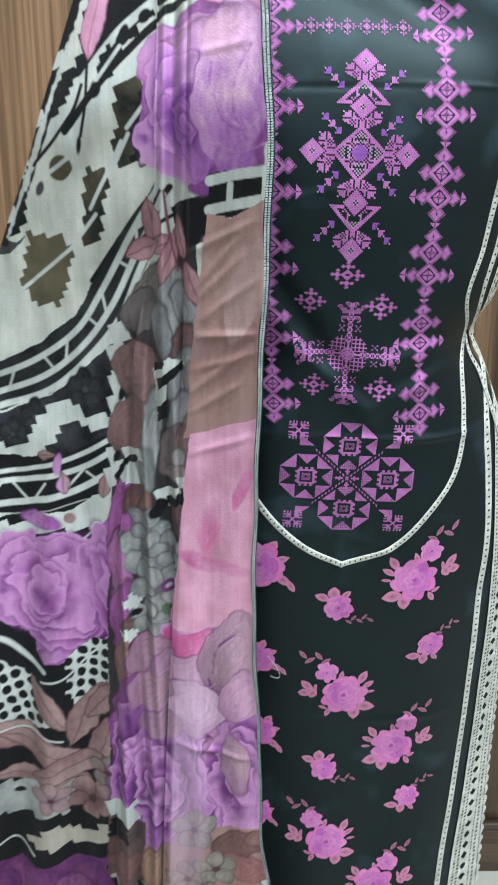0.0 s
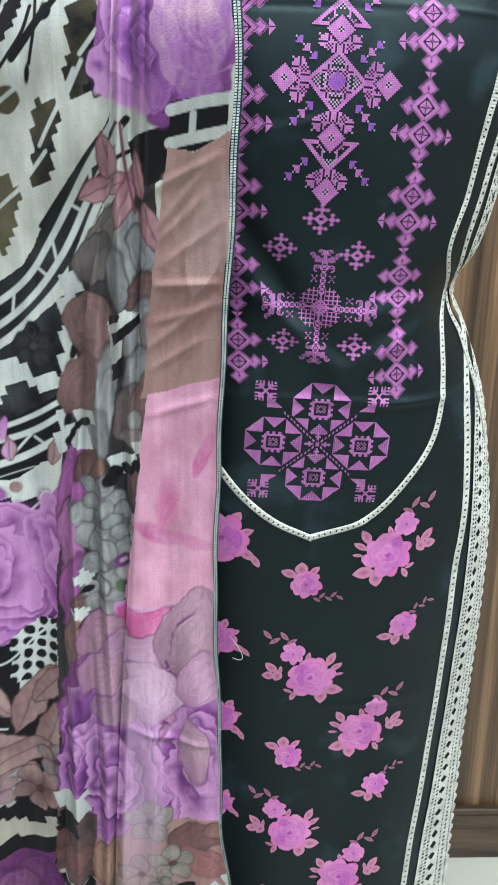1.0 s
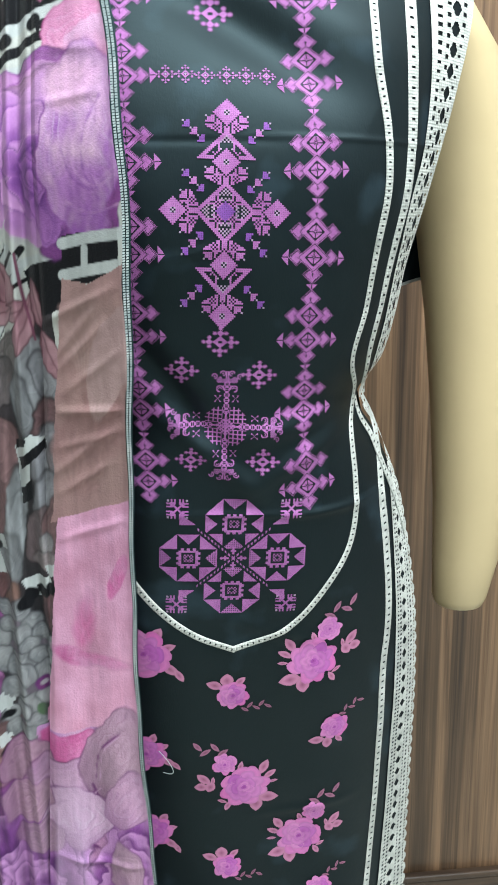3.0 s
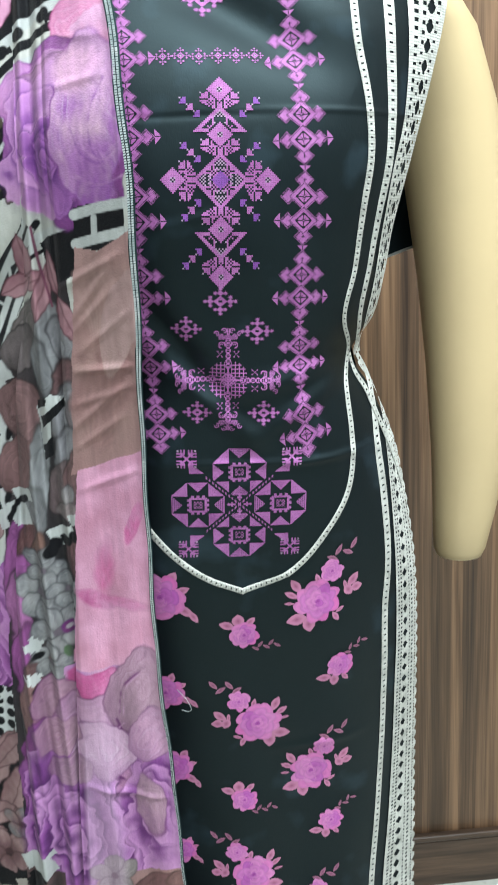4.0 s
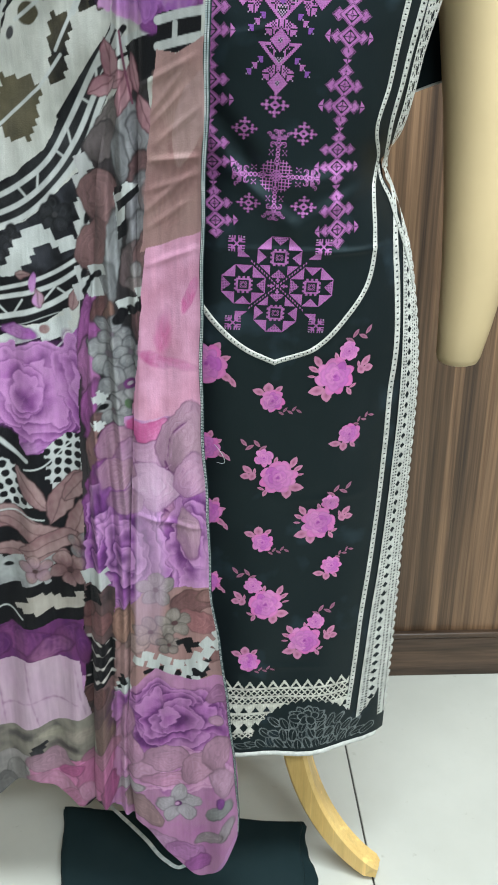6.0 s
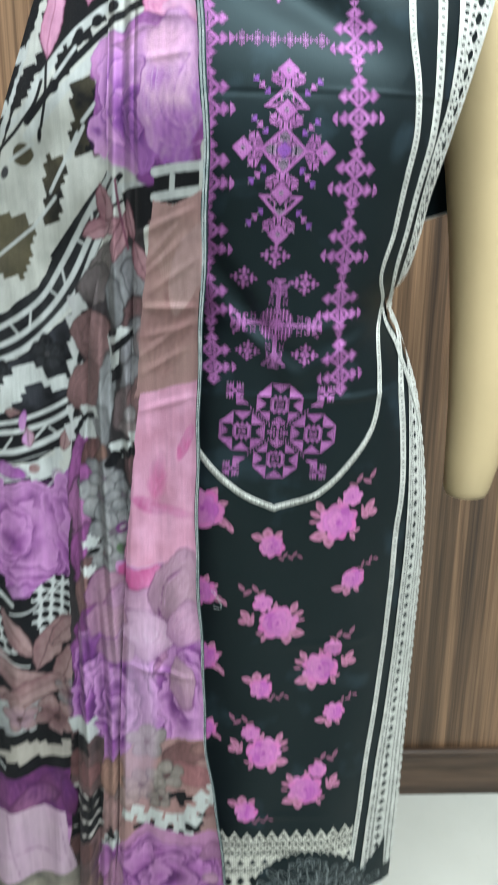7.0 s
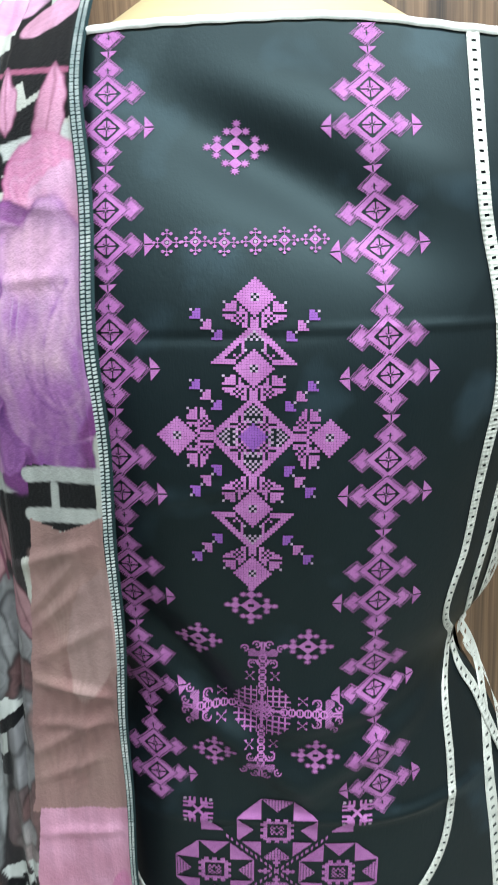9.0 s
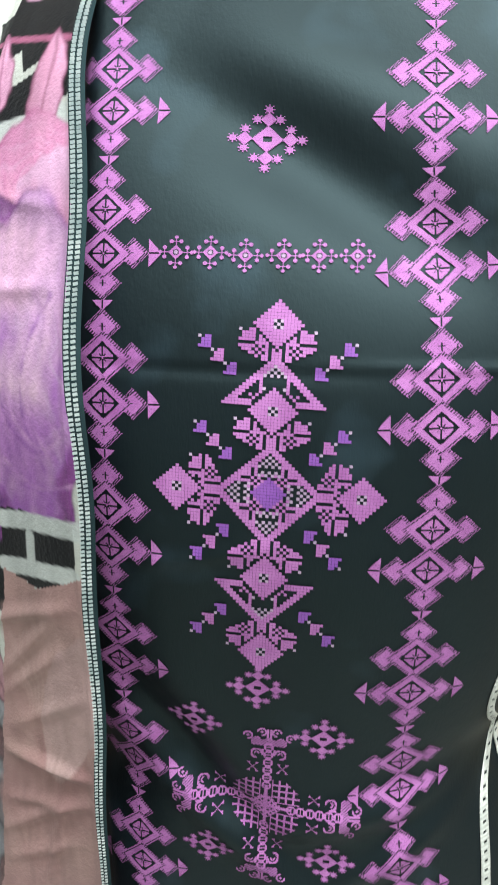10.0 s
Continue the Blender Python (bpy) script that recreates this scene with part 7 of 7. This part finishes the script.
def cloth_fold(name, corners, z, thick, seed, fray=0.0):
    """One folded layer: a soft slab with a rounded fold and a slightly uneven outline."""
    g = random.Random(seed)
    ca = [Vector((*c, 0)) for c in corners]
    outline = []
    n = 40
    for i in range(4):
        p, q = ca[i], ca[(i + 1) % 4]
        for k in range(n):
            t = k / n
            v = p.lerp(q, t)
            nrm = Vector((q.y - p.y, p.x - q.x, 0)).normalized()
            amount = (fray if i == 1 else 0.0015)
            outline.append(v + nrm * (g.uniform(-1, 1) * amount * 0.4 + amount * math.sin(t * 19 + i)))
    mid = sum(outline, Vector()) / len(outline)
    bm = bmesh.new()
    rings = []
    for s, h in ((0.985, 0.0), (1.0, 0.35), (1.0, 0.65), (0.985, 0.95), (0.95, 1.0), (0.7, 1.0), (0.4, 1.0), (0.1, 1.0)):
        rings.append([bm.verts.new((mid.x + (v.x - mid.x) * s, mid.y + (v.y - mid.y) * s,
                                    z + thick * h + (0.0016 * math.sin(v.x * 60 * s) * math.cos(v.y * 45) if s < 0.96 else 0))) for v in outline])
    for a, b in zip(rings, rings[1:]):
        for i in range(len(a)):
            j = (i + 1) % len(a)
            bm.faces.new((a[i], a[j], b[j], b[i]))
    bm.faces.new(rings[0][::-1])
    bm.faces.new(rings[-1])
    bmesh.ops.recalc_face_normals(bm, faces=bm.faces[:])
    return part(name, bm, BLACK_PLAIN, trousers)


A, B = (-0.2560, 0.9900), (0.1710, 0.9450)
low = 0.58
cloth_fold("lower_fold", [(-0.205, low), (0.195, low), B, (A[0], A[1])], 0.0, 0.012, 1, 0.004)
cloth_fold("upper_fold", [(-0.206, low + 0.004), (0.14, low + 0.006), (0.165, B[1] - 0.012), (A[0] + 0.004, A[1] - 0.006)], 0.012, 0.012, 2, 0.003)
pts = [(-0.1710, 0.9820), (-0.1420, 0.9500), (-0.1000, 0.9030), (-0.0620, 0.8560), (-0.0410, 0.8420), (-0.0170, 0.8560)]
q, d = path_points([(x - 0.004, y + 0.0) for x, y in pts], 0.004)
n = np.stack([-d[:, 1], d[:, 0]], -1)
t = np.linspace(-1, 1, 5)
P = q[:, None] + n[:, None] * (0.0035 * t)[:, None]
part("overlocked_seam", sheet(P[..., 0], P[..., 1], 0.0265 + 0.001 * (1 - t**2) + 0 * P[..., 0], name="overlocked_seam"), STITCH, trousers, "pale overlocked seam")

# ---- the room ----
WALL_WOOD = wood("dark_streaked_laminate", srgb(138, 108, 82), srgb(44, 33, 27), 3.0, (8.0, 8.0, 0.13), 0.33, 0.55)
SKIRT_WOOD = wood("dark_skirting_laminate", srgb(92, 72, 57), srgb(58, 45, 37), 2.6, (0.5, 8, 8), 0.35)


def painted(name, rgb, rough=0.7):
    m, t, b = material(name, rough)
    n = noise_node(t, 3, 5)
    r = ramp_node(t, n.outputs["Fac"], [(0.3, tuple(c * 0.94 for c in rgb)), (0.7, rgb)])
    t.links.new(r.outputs["Color"], b.inputs["Base Color"])
    bump_node(t, b, [noise_node(t, 90, 3).outputs["Fac"]], 0.05, 0.001)
    return m


# grey of the unseen walls, kept low to limit bounced light
PAINT = painted("unseen_wall_paint", (0.46, 0.46, 0.44))
CEILING_PAINT = painted("white_ceiling_paint", (0.8, 0.8, 0.78))


def tile_material():
    m, t, b = material("glazed_ivory_tile", 0.22)
    n = noise_node(t, 5, 6)
    r = ramp_node(t, n.outputs["Fac"], [(0.3, (0.59, 0.60, 0.54)), (0.7, (0.65, 0.66, 0.60))])
    spots = noise_node(t, 38, 3)
    r2 = ramp_node(t, spots.outputs["Fac"], [(0.22, (0.80, 0.79, 0.76)), (0.34, (1, 1, 1))])
    info = t.nodes.new("ShaderNodeObjectInfo")
    r3 = ramp_node(t, info.outputs["Random"], [(0.0, (0.96, 0.96, 0.96)), (1.0, (1, 1, 1))])
    t.links.new(multiply(t, multiply(t, r.outputs["Color"], r2.outputs["Color"]), r3.outputs["Color"]), b.inputs["Base Color"])
    bump_node(t, b, [noise_node(t, 30, 2).outputs["Fac"]], 0.02, 0.001)
    return m


GROUT, _, gb = material("dark_grout", 0.9)
gb.inputs["Base Color"].default_value = (0.06, 0.055, 0.05, 1)
X0, X1, Y0, Y1, H = -2.125, 1.875, -2.63, 1.37, 2.8
floor = tagged(part("floor", rounded_box((X0 - 0.1, Y0 - 0.1, -0.12), (X1 + 0.1, Y1 + 0.1, -0.004), 0), GROUT, smooth=False), "ivory glazed tile floor with thin dark joints", "floor", kind="structure")
wall_north = tagged(part("wall_north", rounded_box((X0, Y1, 0), (X1, Y1 + 0.1, H), 0), WALL_WOOD, smooth=False), "wall panelled in dark streaked wood laminate", "wall", kind="structure")
# walls out of view, added to close the room and damp its fill light
for nm, a, b in (("wall_west", (X0 - 0.1, Y0, 0), (X0, Y1 + 0.1, H)), ("wall_east", (X1, Y0, 0), (X1 + 0.1, Y1 + 0.1, H)), ("wall_south", (X0 - 0.1, Y0 - 0.1, 0), (X1 + 0.1, Y0, H))):
    tagged(part(nm, rounded_box(a, b, 0), PAINT, smooth=False), "unseen plain grey wall closing the room", "wall", kind="structure")
tagged(part("ceiling", rounded_box((X0 - 0.1, Y0 - 0.1, H), (X1 + 0.1, Y1 + 0.1, H + 0.1), 0), CEILING_PAINT, smooth=False), "plain white painted ceiling", "ceiling", kind="structure")
bm = rounded_box((X0, Y1 - 0.014, 0.0), (X1, Y1 - 0.001, 0.098), 0.002)
board = tagged(part("baseboard", bm, SKIRT_WOOD, smooth=False), "dark brown laminate skirting board along the wall", "baseboard", kind="structure")
part("bead", rounded_box((X0, Y1 - 0.017, 0.099), (X1, Y1 - 0.001, 0.112), 0.004, 3), SKIRT_WOOD, board, smooth=False)

# unseen housings and glowing tubes, added round the overhead area lamps
TUBE_GLOW, _, tube_bsdf = material("glowing_tube", 0.5)
tube_bsdf.inputs["Emission Color"].default_value = (0.92, 1.0, 1.0, 1)
tube_bsdf.inputs["Emission Strength"].default_value = 3.0
LAMP_BODY = painted("white_lamp_metal", (0.8, 0.8, 0.8), 0.4)
for x, y, w in ((0.45, 0.14, 1.7), (0.55, -1.4, 1.3)):
    lamp = thing("added_ceiling_lamp", (x, y, H), "unseen white ceiling lamp housing with long tubes, added overhead", "ceiling lamp", "ceiling lamps")
    part("housing", rounded_box((x - w / 2, y - 0.3, 2.765), (x + w / 2, y + 0.3, H), 0.006), LAMP_BODY, lamp, smooth=False)
    for side in (-0.12, 0.12):
        part("tube", rounded_box((x - w / 2 + 0.05, y + side - 0.013, 2.745), (x + w / 2 - 0.05, y + side + 0.013, 2.765), 0.008, 3), TUBE_GLOW, lamp)

# floor tiles
TILE = tile_material()
bm = rounded_box((-0.3985, -0.3985, -0.010), (0.3985, 0.3985, 0.0), 0.0012, 1)
tile_me = bpy.data.meshes.new("tile")
bm.to_mesh(tile_me)
bm.free()
tile_me.materials.append(TILE)
for i in range(5):
    for j in range(5):
        ob = new("tile", tile_me)
        ob.location = (X0 + 0.4 + 0.8 * i, Y1 - 0.4 - 0.8 * j, 0.0)
        ob.parent = floor
